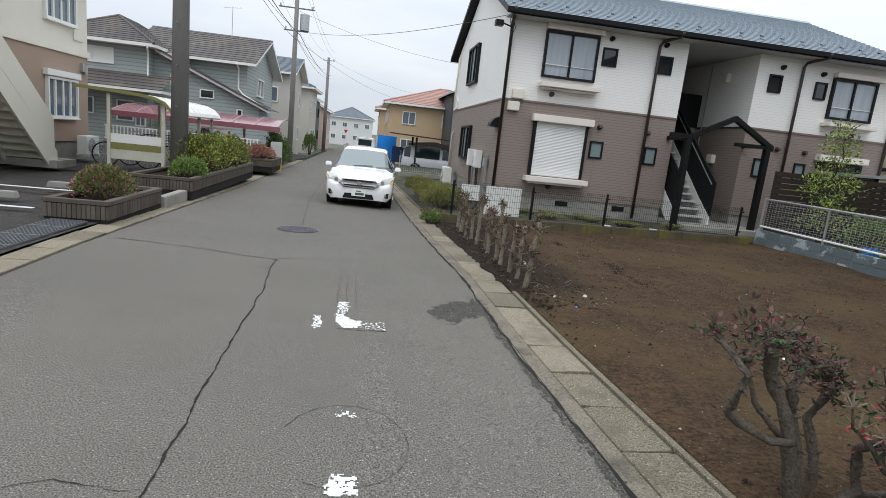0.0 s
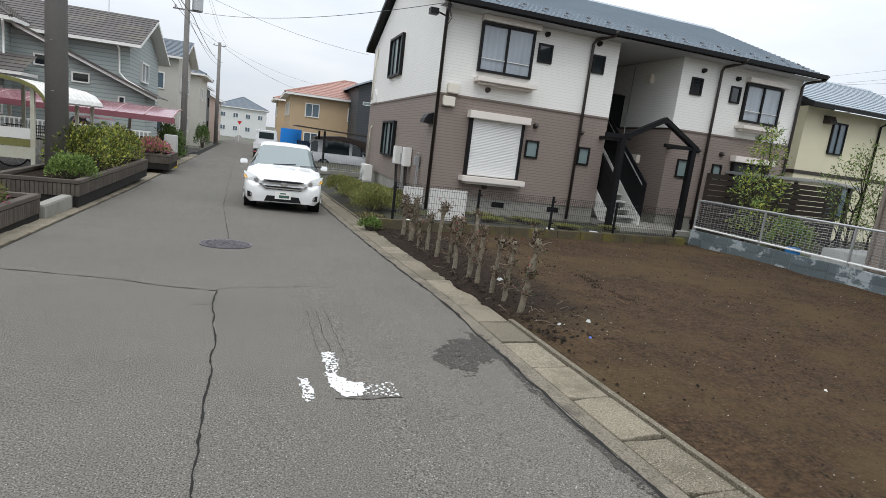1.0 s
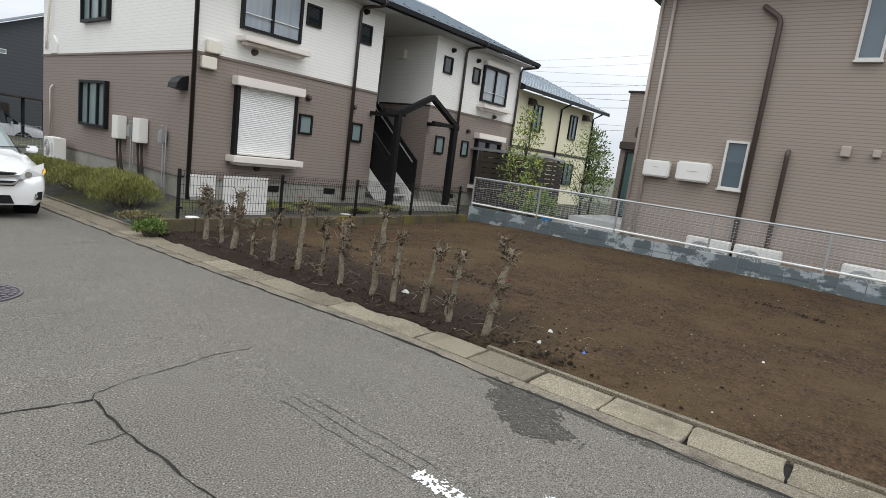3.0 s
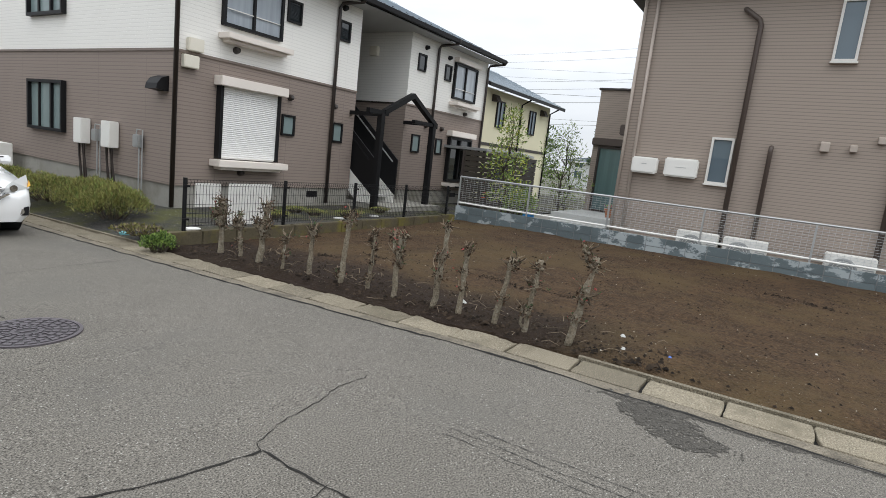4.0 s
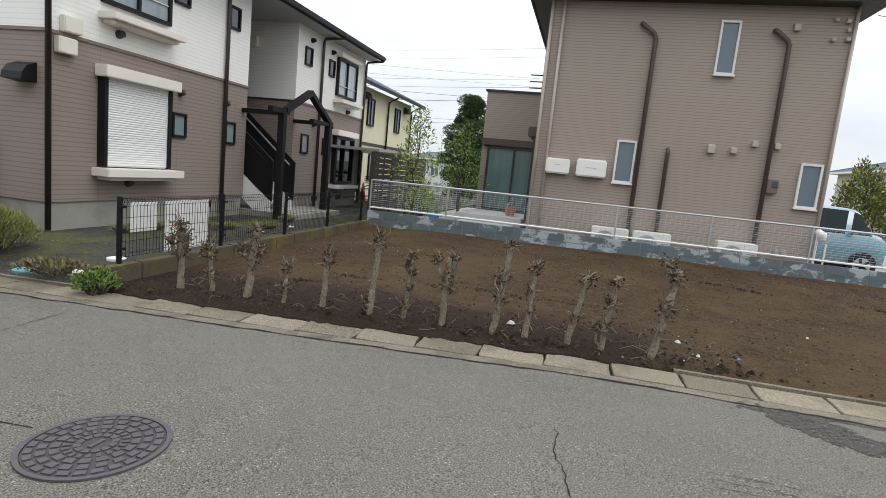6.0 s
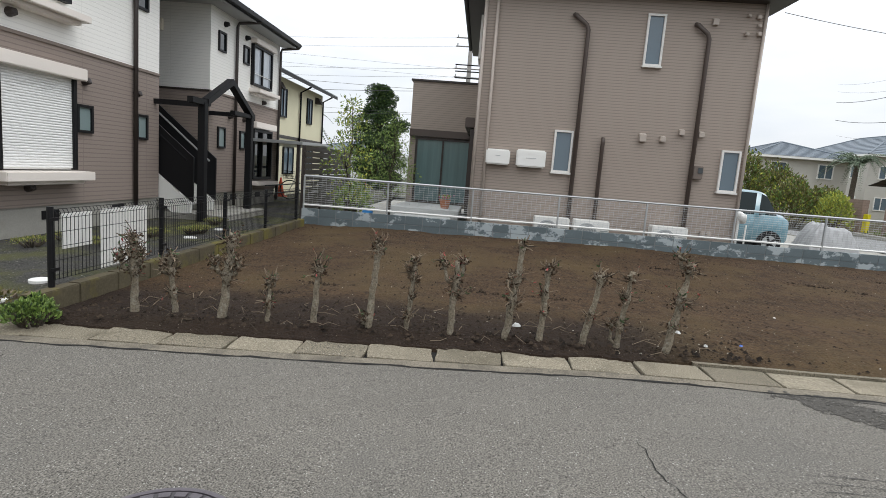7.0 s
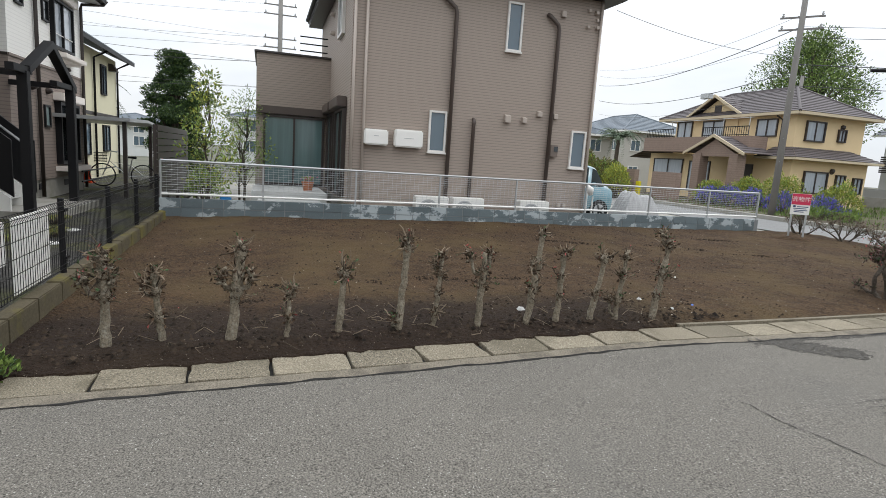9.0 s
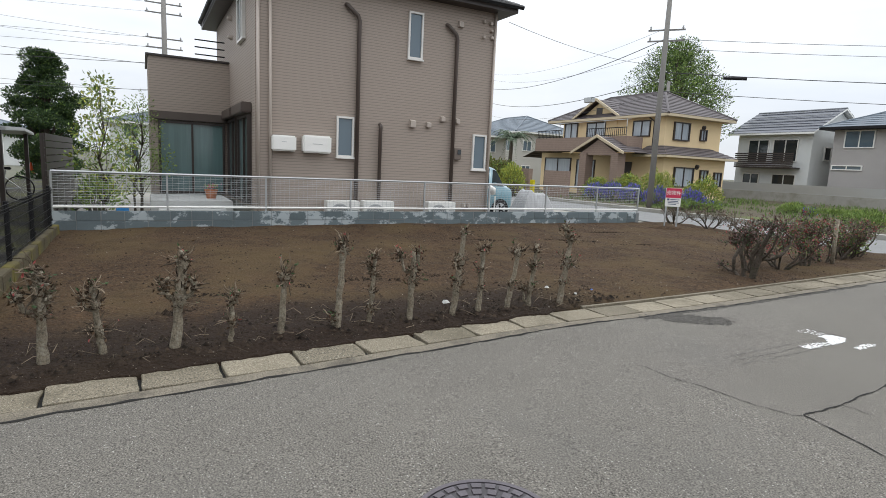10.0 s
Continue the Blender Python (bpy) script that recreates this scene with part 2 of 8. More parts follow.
# ---- mesh kit ----
class Shape:
    """Collects vertices and faces for one mesh."""

    def __init__(self):
        self.v, self.f = [], []

    def add(self, vs, fs):
        k = len(self.v)
        self.v += [tuple(p) for p in vs]
        self.f += [tuple(i + k for i in f) for f in fs]
        return self

    def box(self, x0, y0, z0, x1, y1, z1):
        return self.add([(x0, y0, z0), (x1, y0, z0), (x1, y1, z0), (x0, y1, z0), (x0, y0, z1), (x1, y0, z1), (x1, y1, z1), (x0, y1, z1)],
                        [(0, 3, 2, 1), (4, 5, 6, 7), (0, 1, 5, 4), (1, 2, 6, 5), (2, 3, 7, 6), (3, 0, 4, 7)])

    def prism(self, pts, axis, a, b):
        """A closed outline, in the plane across axis, drawn out from a to b."""
        put = {"x": lambda p, q, s: (s, p, q), "y": lambda p, q, s: (p, s, q), "z": lambda p, q, s: (p, q, s)}[axis]
        n = len(pts)
        vs = [put(*p, a) for p in pts] + [put(*p, b) for p in pts]
        fs = [tuple(range(n))[::-1], tuple(range(n, 2 * n))] + [(i, (i + 1) % n, n + (i + 1) % n, n + i) for i in range(n)]
        return self.add(vs, fs)

    def tube(self, pts, radii, n=8, cap=True):
        """A round tube along points; radii one number or one for each point."""
        pts = [Vector(p) for p in pts]
        if isinstance(radii, (int, float)):
            radii = [radii] * len(pts)
        vs, fs = [], []
        ref = None
        for i, p in enumerate(pts):
            d = (pts[min(i + 1, len(pts) - 1)] - pts[max(i - 1, 0)]).normalized()
            if ref is None:
                ref = d.orthogonal().normalized()
            ref = (ref - d * ref.dot(d))
            ref = ref.normalized() if ref.length > 1e-5 else d.orthogonal().normalized()
            side = d.cross(ref)
            for k in range(n):
                a = 2 * math.pi * k / n
                vs.append(p + (ref * math.cos(a) + side * math.sin(a)) * radii[i])
        for i in range(len(pts) - 1):
            for k in range(n):
                fs.append((i * n + k, i * n + (k + 1) % n, (i + 1) * n + (k + 1) % n, (i + 1) * n + k))
        if cap:
            fs += [tuple(range(n))[::-1], tuple(range((len(pts) - 1) * n, len(pts) * n))]
        return self.add(vs, fs)

    def lathe(self, profile, centre=(0, 0, 0), n=16):
        """Rings of (radius, height) about an upright axis."""
        cx, cy, cz = centre
        vs = [(cx + r * math.cos(2 * math.pi * k / n), cy + r * math.sin(2 * math.pi * k / n), cz + h) for r, h in profile for k in range(n)]
        fs = [(i * n + k, i * n + (k + 1) % n, (i + 1) * n + (k + 1) % n, (i + 1) * n + k) for i in range(len(profile) - 1) for k in range(n)]
        fs += [tuple(range(n))[::-1], tuple(range((len(profile) - 1) * n, len(profile) * n))]
        return self.add(vs, fs)

    def leaf(self, p, d, size, rng, wide=0.45):
        """One bent leaf of two quads at p, pointing along d."""
        p, d = Vector(p), Vector(d).normalized()
        s = d.cross(Vector((rng.uniform(-1, 1), rng.uniform(-1, 1), rng.uniform(0.2, 1)))).normalized() * size * wide * 0.5
        up = d.cross(s).normalized() * size * 0.12
        a, b, c = p, p + d * size * 0.5, p + d * size
        return self.add([a, b + s + up, c, b - s + up, b], [(0, 1, 4), (1, 2, 4), (0, 4, 3), (4, 2, 3)])


def part(name, shape, m, parent=None, label="", bevel=0.0, smooth=False):
    """One mesh object under a thing or a part, in its parent's own space."""
    me = bpy.data.meshes.new(name)
    me.from_pydata([tuple(p) for p in shape.v], [], shape.f)
    if bevel:
        bm = bmesh.new()
        bm.from_mesh(me)
        bmesh.ops.bevel(bm, geom=bm.edges[:], offset=bevel, segments=2, affect="EDGES", clamp_overlap=True)
        bm.to_mesh(me)
        bm.free()
    me.materials.append(m)
    if smooth:
        for poly in me.polygons:
            poly.use_smooth = True
    me.update()
    ob = new(name, me)
    if parent is not None:
        ob.parent = parent
    if label:
        ob["label"] = label
    return ob


def thing(name, label, category, at=(0, 0, 0), turn=0.0, group="", kind=""):
    ob = new(name)
    ob.empty_display_size = 0.2
    ob.matrix_basis = pose(*at, 0, 0, turn)
    return tagged(ob, label, category, group, kind)


def piece(name, me, parent, loc, rz=0.0):
    ob = new(name, me)
    ob.parent = parent
    ob.location = loc
    ob.rotation_euler = (0, 0, rz)
    return ob


def structure(ob, label, category):
    return tagged(ob, label, category, kind="structure")


# ---- ground, road, gutter, lot ----
EDGE = ((-60.0, 6.12), (2.7, 2.358), (4.6, 2.262), (7.0, 2.2), (9.5, 2.06), (12.4, 1.95), (15.0, 1.89), (20.0, 1.7), (40.0, 0.8), (160.0, -4.6))


def edge_x(y):
    """The middle of the gutter beside the lot, which bends slightly."""
    for (a, p), (b, q) in zip(EDGE, EDGE[1:]):
        if y <= b:
            return p + (q - p) * (y - a) / (b - a)
    return EDGE[-1][1]


def left_x(y):
    return -2.75 - 0.012 * (y - 5.0)


def lot_z(x, y):
    z = -0.05 + 0.05 * math.exp(-((x - 3.2) / 1.3) ** 2) * max(0.0, min(1.0, (11.8 - y) / 3.0))
    z += -0.06 * max(0.0, min(1.0, (y - 9.5) / 2.0))
    z += 0.05 * max(0.0, min(1.0, (y - 9.0) / 1.5)) * max(0.0, 1.0 - max(0.0, x - edge_x(y) - 0.1) / 0.7)
    z += 0.1 * max(0.0, min(1.0, (x - 4.5) / 5.0))
    z += 0.035 * noise.noise((x * 0.45, y * 0.45, 0.3)) + 0.018 * noise.noise((x * 1.7, y * 1.7, 4.1)) + 0.012 * noise.noise((x * 3.6, y * 3.6, 6.4)) + 0.01 * noise.noise((x * 7, y * 7, 2.2))
    return z


def sheet(name, m, xs, ys, height, inside=None):
    s = Shape()
    nx, ny = len(xs), len(ys)
    s.v = [(x(y) if callable(x) else x, y, 0.0) for y in ys for x in xs]
    s.v = [(a, b, height(a, b)) for a, b, c in s.v]
    s.f = [(j * nx + i, j * nx + i + 1, (j + 1) * nx + i + 1, (j + 1) * nx + i) for j in range(ny - 1) for i in range(nx - 1)]
    return part(name, s, m, smooth=True)


def steps(a, b, d):
    n = max(1, round((b - a) / d))
    return [a + (b - a) * i / n for i in range(n + 1)]


far = Shape()
far.add([(-1500, -1500, -0.3), (1500, -1500, -0.3), (1500, 14, -0.3), (-1500, 14, -0.3), (1500, 150, -1.95), (-1500, 150, -1.95), (1500, 1500, -1.95), (-1500, 1500, -1.95)], [(0, 1, 2, 3), (3, 2, 4, 5), (5, 4, 6, 7)])
structure(part("ground", far, M_LAND), "flat ground reaching out to the horizon", "ground")


def fall(y):
    """The lane drops slightly further on."""
    return -0.021 * max(0.0, min(9.0, y - 7.0)) - 0.009 * max(0.0, y - 16.0)


def road_z(x, y):
    e = edge_x(y) - 0.335
    return -0.05 * max(0.0, min(1.0, (x - (e - 1.6)) / 1.6)) ** 1.5 + 0.006 * noise.noise((x * 0.6, y * 0.6, 1)) + fall(y)


road_cols = [(lambda y, k=k: left_x(y) + (edge_x(y) - 0.335 - left_x(y)) * k / 16) for k in range(17)]
structure(sheet("road", M_ROAD, road_cols, steps(-45, 150, 1.0), road_z), "worn grey asphalt lane with cracks", "road")


def soil_edge(y):
    """Where the soil ends: it has crept over the gutter's blocks beside the stumps."""
    creep = max(0.0, min(1.0, (y - 6.0) / 0.8)) * max(0.0, min(1.0, (12.3 - y) / 0.6))
    return edge_x(y) + 0.216 - creep * (0.1 + 0.07 * noise.noise((y * 2.2, 0, 7)) + 0.06 * noise.noise((y * 9, 3, 7)) + 0.025 * noise.noise((y * 27, 3, 7)))


def lot_surface(x, y):
    """The soil thins out over the gutter's edge, and is closed down to the ground there."""
    e = soil_edge(y)
    k = max(0.0, min(1.0, (x - e) / 0.35))
    rim = -0.03 if y < 6.2 else -0.036 + fall(y)
    return rim + (lot_z(x, y) - rim) * k * k * (3 - 2 * k) - (0.12 if x < e + 0.001 else 0.0)


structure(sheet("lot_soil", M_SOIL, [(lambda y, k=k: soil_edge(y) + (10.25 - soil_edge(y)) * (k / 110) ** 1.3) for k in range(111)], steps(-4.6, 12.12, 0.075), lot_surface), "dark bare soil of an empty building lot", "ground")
def yard_z(x, y):
    """The yard slopes down to the gutter, and is closed down to the ground there."""
    d = x - edge_x(y)
    k = max(0.0, min(1.0, (d - 0.22) / 0.9))
    rim = -0.025 + fall(y)
    top = 0.06 + 0.03 * noise.noise((x, y, 5)) + fall(y) * 0.5
    return rim + (top - rim) * k * k * (3 - 2 * k) - (0.3 if d < 0.216 else 0.0)


structure(sheet("side_yard", M_YARD, [lambda y: edge_x(y) + 0.212] + [(lambda y, k=k: edge_x(y) + 0.22 + (30 - edge_x(y)) * (k / 40) ** 2) for k in range(41)], steps(12.24, 36, 0.4), yard_z), "dark grey gravel yard round the apartments", "ground")
structure(sheet("house_yard", M_CONC, [10.27, 12, 14, 16, 19, 22], steps(-4.2, 12.2, 0.8), lambda x, y: -0.03 + 0.01 * noise.noise((x, y, 6))), "pale concrete yard of the taupe house", "ground")
structure(sheet("parking_ground", M_GRAVEL, [(lambda y, k=k: left_x(y) - 0.42 - 30 * (k / 24) ** 1.6) for k in range(25)], steps(-20, 42, 0.8), lambda x, y: 0.02 + 0.03 * noise.noise((x, y, 9)) + fall(y)), "dark gravelly asphalt of a parking yard", "ground")


def cross_z(x, y):
    return -0.05 + 0.01 * noise.noise((x * 0.5, y * 0.5, 3))


structure(sheet("cross_road", surf("pale_asphalt", (0.2, 0.2, 0.195), 0.9, vary=0.15, fine=150, grain=0.4, bump=0.4), [(lambda y, k=k: edge_x(y) + 0.25 + (24 - edge_x(y)) * (k / 30) ** 1.3) for k in range(31)], [-8.6, -7.6, -6.6, -5.6, -4.62], cross_z), "pale asphalt side road beyond the lot", "road")
structure(sheet("garden_ground", surf("garden_soil", (0.085, 0.07, 0.048), 0.95, vary=0.3, fine=20, grain=0.4, bump=0.7, depth=0.03, stain=(0.1, 0.13, 0.035), stain_amount=0.8, stain_scale=0.35), [(lambda y, k=k: edge_x(y) + 0.25 + (90 - edge_x(y)) * (k / 60) ** 1.5) for k in range(61)], steps(-60, -8.9, 0.6), lambda x, y: 0.08 + 0.05 * noise.noise((x * 0.7, y * 0.7, 8))), "garden soil with green rows beyond the side road", "ground")
garden_kerb = part("garden_kerb", Shape().box(edge_x(-8.8) + 0.3, -9.0, -0.3, 60, -8.62, 0.1), M_CONC, bevel=0.015)
structure(garden_kerb, "low concrete edging of the garden", "kerb")


# gutter blocks
def gutter_block(k):
    """A worn cover block with broken, slightly slanting ends."""
    rng = random.Random(40 + k)
    lean = rng.uniform(-0.022, 0.022)
    wear = [rng.choice((0.0, 0.0, 0.004, 0.016)) for _ in range(2)]

    def ragged_end(side):
        pts = []
        for i in range(6):
            x = -0.175 + 0.35 * i / 5
            chip = wear[side > 0] * math.sin(math.pi * i / 5) + (0.02 * rng.random() if i in (0, 5) else 0)
            pts.append((x, side * (0.284 - chip - 0.007 * rng.random()) + lean * x / 0.2))
        return pts
    s = Shape().prism(ragged_end(-1) + ragged_end(1)[::-1], "z", -0.14, 0.0)
    me = part("block_form", s, M_GUTTER, bevel=0.004)
    data = me.data
    bpy.data.objects.remove(me)
    return data


block_forms = [gutter_block(k) for k in range(8)]


# ---- helpers for buildings ----
def fbox(s, face, plane, u0, u1, z0, z1, d0, d1):
    """A box on a wall: u along it, d out of it, for a wall that faces -y, +y, -x or +x."""
    if face == "-y":
        return s.box(u0, plane - d1, z0, u1, plane - d0, z1)
    if face == "+y":
        return s.box(u0, plane + d0, z0, u1, plane + d1, z1)
    if face == "-x":
        return s.box(plane - d1, u0, z0, plane - d0, u1, z1)
    return s.box(plane + d0, u0, z0, plane + d1, u1, z1)


def window(parent, face, plane, u0, u1, z0, z1, m_frame, m_pane, panes=2, bar=0.05, deep=0.07, sill=None, label=""):
    """A framed window proud of its wall: frame, panes set back in it, and a sill if asked for."""
    f = Shape()
    sign_ = 1 if face[0] == "+" else -1
    vs = []
    for d in (-0.02, deep):
        for i in (0.0, bar):
            for u, z in ((u0 + i, z0 + i), (u1 - i, z0 + i), (u1 - i, z1 - i), (u0 + i, z1 - i)):
                vs.append((u, plane + sign_ * d, z) if face[1] == "y" else (plane + sign_ * d, u, z))
    fs = []
    for k in range(4):
        j = (k + 1) % 4
        fs += [(k, j, 4 + j, 4 + k), (8 + k, 12 + k, 12 + j, 8 + j), (k, 8 + k, 8 + j, j), (4 + k, 4 + j, 12 + j, 12 + k)]
    w = part("window", f.add(vs, fs), m_frame, parent, label)
    for k in range(1, panes):
        c = u0 + (u1 - u0) * k / panes
        q = Shape()
        fbox(q, face, plane, c - bar * 0.45, c + bar * 0.45, z0 + bar, z1 - bar, -0.02, deep * 0.8)
        part("mullion", q, m_frame, w)
    for k in range(panes):
        a, b = u0 + (u1 - u0) * k / panes, u0 + (u1 - u0) * (k + 1) / panes
        a, b = a + bar * (1 if k == 0 else 0.45), b - bar * (1 if k == panes - 1 else 0.45)
        p = Shape()
        fbox(p, face, plane, a, b, z0 + bar, z1 - bar, -0.01, deep * (0.25 + 0.2 * (k % 2)))
        part("pane", p, m_pane, w)
    if sill:
        p = Shape()
        fbox(p, face, plane, u0 - 0.02, u1 + 0.02, z0 - 0.035, z0, 0, deep + 0.03)
        part("sill", p, sill, w)
    return w


def slope(s, a, b, c, d, n, lift=0.025):
    """Roof courses between the eave a-b and the upper edge d-c."""
    a, b, c, d = (Vector(p) for p in (a, b, c, d))
    up = (b - a).cross(d - a).normalized()
    if up.z < 0:
        up = -up
    vs, fs = [], []
    for i in range(n + 1):
        p0, p1 = a.lerp(d, i / n), b.lerp(c, i / n)
        vs += [p0, p1, p0 + up * lift, p1 + up * lift]
        if i < n:
            k = 4 * i
            fs += [(k, k + 1, k + 3, k + 2), (k + 2, k + 3, k + 5, k + 4)]
    return s.add(vs[:-2], fs)


def gable_roof(parent, x0, x1, y0, y1, ze, zr, m, along="x", n=18, m_edge=None, thick=0.14, ridge=None):
    """Two slopes with courses, a solid deck under them, barge boards and a ridge cap."""
    s, deck = Shape(), Shape()
    if along == "x":
        r = (y0 + y1) / 2 if ridge is None else ridge
        slope(s, (x0, y0, ze), (x1, y0, ze), (x1, r, zr), (x0, r, zr), n)
        slope(s, (x1, y1, ze), (x0, y1, ze), (x0, r, zr), (x1, r, zr), n)
        deck.prism([(y0, ze - 0.004), (r, zr - 0.004), (y1, ze - 0.004), (y1, ze - thick), (r, zr - thick), (y0, ze - thick)], "x", x0, x1)
        cap = Shape().prism([(r - 0.1, zr - 0.02), (r, zr + 0.06), (r + 0.1, zr - 0.02)], "x", x0 - 0.02, x1 + 0.02)
    else:
        r = (x0 + x1) / 2 if ridge is None else ridge
        slope(s, (x0, y1, ze), (x0, y0, ze), (r, y0, zr), (r, y1, zr), n)
        slope(s, (x1, y0, ze), (x1, y1, ze), (r, y1, zr), (r, y0, zr), n)
        deck.prism([(x0, ze - 0.004), (r, zr - 0.004), (x1, ze - 0.004), (x1, ze - thick), (r, zr - thick), (x0, ze - thick)], "y", y0, y1)
        cap = Shape().prism([(r - 0.1, zr - 0.02), (r, zr + 0.06), (r + 0.1, zr - 0.02)], "y", y0 - 0.02, y1 + 0.02)
    top = part("roof", s, m, parent)
    part("roof_edge", deck, m_edge or M_BLACK, top)
    part("ridge_cap", cap, m, top)
    return top


def hip_roof(parent, x0, x1, y0, y1, ze, zr, m, n=16, m_edge=None, thick=0.16):
    s = Shape()
    if x1 - x0 >= y1 - y0:
        k, r = (y1 - y0) / 2, (y0 + y1) / 2
        e, f = (x0 + k, r, zr), (x1 - k, r, zr)
        slope(s, (x0, y0, ze), (x1, y0, ze), f, e, n)
        slope(s, (x1, y1, ze), (x0, y1, ze), e, f, n)
        slope(s, (x0, y1, ze), (x0, y0, ze), e, e, n)
        slope(s, (x1, y0, ze), (x1, y1, ze), f, f, n)
    else:
        k, r = (x1 - x0) / 2, (x0 + x1) / 2
        e, f = (r, y0 + k, zr), (r, y1 - k, zr)
        slope(s, (x0, y1, ze), (x0, y0, ze), e, f, n)
        slope(s, (x1, y0, ze), (x1, y1, ze), f, e, n)
        slope(s, (x0, y0, ze), (x1, y0, ze), e, e, n)
        slope(s, (x1, y1, ze), (x0, y1, ze), f, f, n)
    top = part("roof", s, m, parent)
    part("roof_edge", Shape().box(x0, y0, ze - thick, x1, y1, ze - 0.005), m_edge or M_BLACK, top)
    caps = Shape()
    caps.tube([e, f], 0.09, 6)
    for p, q in (((x0, y0, ze), e), ((x1, y1, ze), f), ((x1, y0, ze), f if x1 - x0 >= y1 - y0 else e), ((x0, y1, ze), e if x1 - x0 >= y1 - y0 else f)):
        caps.tube([p, q], 0.08, 6)
    part("ridge_cap", caps, m, top)
    return top


def downpipe(parent, pts, m, r=0.035, clips=True):
    p = part("downpipe", Shape().tube(pts, r, 8), m, parent, smooth=True)
    return p


def vent(parent, face, plane, u, z, m, r=0.075):
    """A round hooded wall vent."""
    s = Shape()
    d = {"-y": (0, -1, 0), "+y": (0, 1, 0), "-x": (-1, 0, 0), "+x": (1, 0, 0)}[face]
    c = Vector((u, plane, z)) if "y" in face else Vector((plane, u, z))
    d = Vector(d)
    s.tube([c, c + d * 0.03, c + d * 0.09, c + d * 0.11 + Vector((0, 0, -0.03))], [r, r, r * 0.85, r * 0.5], 12)
    return part("vent", s, m, parent, smooth=False)


# ---- apartment building ----
FY, AX0, AX1, AYB = 15.03, 4.05, 15.9, 24.2
OX0, OX1 = 9.08, 11.26
apt = thing("apartment_building", "two-storey apartment building with brown and cream siding", "apartment building", (0, 0, 0))
lower, upper, base = Shape(), Shape(), Shape()
for a, b in ((AX0, OX0), (OX1, AX1)):
    lower.box(a, FY, 0.42, b, AYB, 2.93)
    upper.box(a, FY, 2.97, b, AYB, 5.06)
    base.box(a + 0.03, FY + 0.03, -0.2, b - 0.03, AYB - 0.03, 0.42)
part("lower_wall", lower, M_APT_LOW, apt, "brown horizontal siding")
part("upper_wall", upper, M_APT_UP, apt, "cream horizontal siding")
part("foundation", base, M_CONC, apt, "grey concrete foundation")
for a, b in ((AX0, AX0 + 0.16), (AX1 - 0.16, AX1)):
    part("gable_wall", Shape().prism([(FY, 5.06), (AYB, 5.06), (19.62, 7.02)], "x", a, b), M_APT_UP, apt)
inner = Shape()
inner.box(OX0, 19.6, 0, OX1, 19.8, 5.06)
part("stairwell_back_wall", inner, M_APT_UP, apt)
part("stairwell_ceiling", Shape().box(OX0, FY - 0.4, 4.98, OX1, 19.6, 5.05), M_SOFFIT, apt)
part("upper_landing", Shape().box(OX0, 17.6, 2.8, OX1, 19.6, 2.95), M_CONC, apt)
part("stairwell_floor", Shape().box(OX0, FY - 1.4, -0.1, OX1 + 0.3, 19.6, 0.12), M_CONC, apt)
band = Shape()
for a, b in ((AX0, OX0), (OX1, AX1)):
    fbox(band, "-y", FY, a, b, 2.925, 2.975, 0.0, 0.025)
fbox(band, "-x", AX0, FY, AYB, 2.925, 2.975, 0.0, 0.025)
part("belt_trim", band, surf("brown_trim", (0.19, 0.15, 0.125), 0.6), apt)
roof = gable_roof(apt, 3.78, 16.1, 14.52, 24.72, 5.14, 7.25, M_SLATE, "x", 26)
part("soffit", Shape().box(3.85, 14.55, 4.985, 16.05, 15.03, 5.0), M_SOFFIT, roof)
part("roof_gutter", Shape().prism([(14.42, 5.14), (14.43, 5.03), (14.53, 5.02), (14.54, 5.14)], "x", 3.74, 16.14), M_BLACK, roof, "black half-round eaves gutter")
guard = Shape().prism([(0, 0), (0.1, 0), (0.1, 0.06)], "x", -0.04, 0.04)
guard_data = part("snow_guard", guard, M_BLACK, roof)
guard_data.location = (4.0, 14.9, 5.317)
for row, (gy, off) in enumerate(((14.9, 0.0), (15.4, 0.32))):
    for k in range(0 if row else 1, 19):
        piece("snow_guard", guard_data.data, roof, (4.0 + off + k * 0.65, gy, 5.14 + (gy - 14.52) * 2.11 / 5.1 + 0.02))
# front windows
M_CURTAINED = surf("curtained_glass", (0.33, 0.37, 0.41), 0.35, vary=0.35, scale=9, grain=0.04, bump=0, stretch=(1, 1, 0.06), coat=1.0)
for u0, u1, z0, z1, sx0, sx1, sz in ((4.98, 6.47, 3.62, 4.82, 4.93, 6.6, 3.36), (13.65, 15.1, 3.46, 4.6, 13.55, 15.15, 3.24)):
    w = window(apt, "-y", FY, u0, u1, z0, z1, M_BLACK, M_CURTAINED, 2, 0.06, 0.1, label="black-framed window with pale curtains")
    hood, ledge, rail = Shape(), Shape(), Shape()
    fbox(hood, "-y", FY, u0 - 0.02, u1 + 0.1, z1 + 0.02, z1 + 0.16, 0, 0.18)
    part("shutter_box", hood, M_OFFWHITE, w, bevel=0.01)
    fbox(ledge, "-y", FY, sx0, sx1, sz, sz + 0.11, 0, 0.34)
    fbox(ledge, "-y", FY, sx0 + 0.1, sx1 - 0.1, sz - 0.06, sz, 0, 0.24)
    part("ledge", ledge, M_OFFWHITE, apt, "ivory ledge under a window", bevel=0.01)
    fbox(rail, "-y", FY, u0 + 0.07, u1 - 0.07, z0 + 0.33, z0 + 0.345, 0.05, 0.075)
    part("inner_rail", rail, M_WHITE, w)
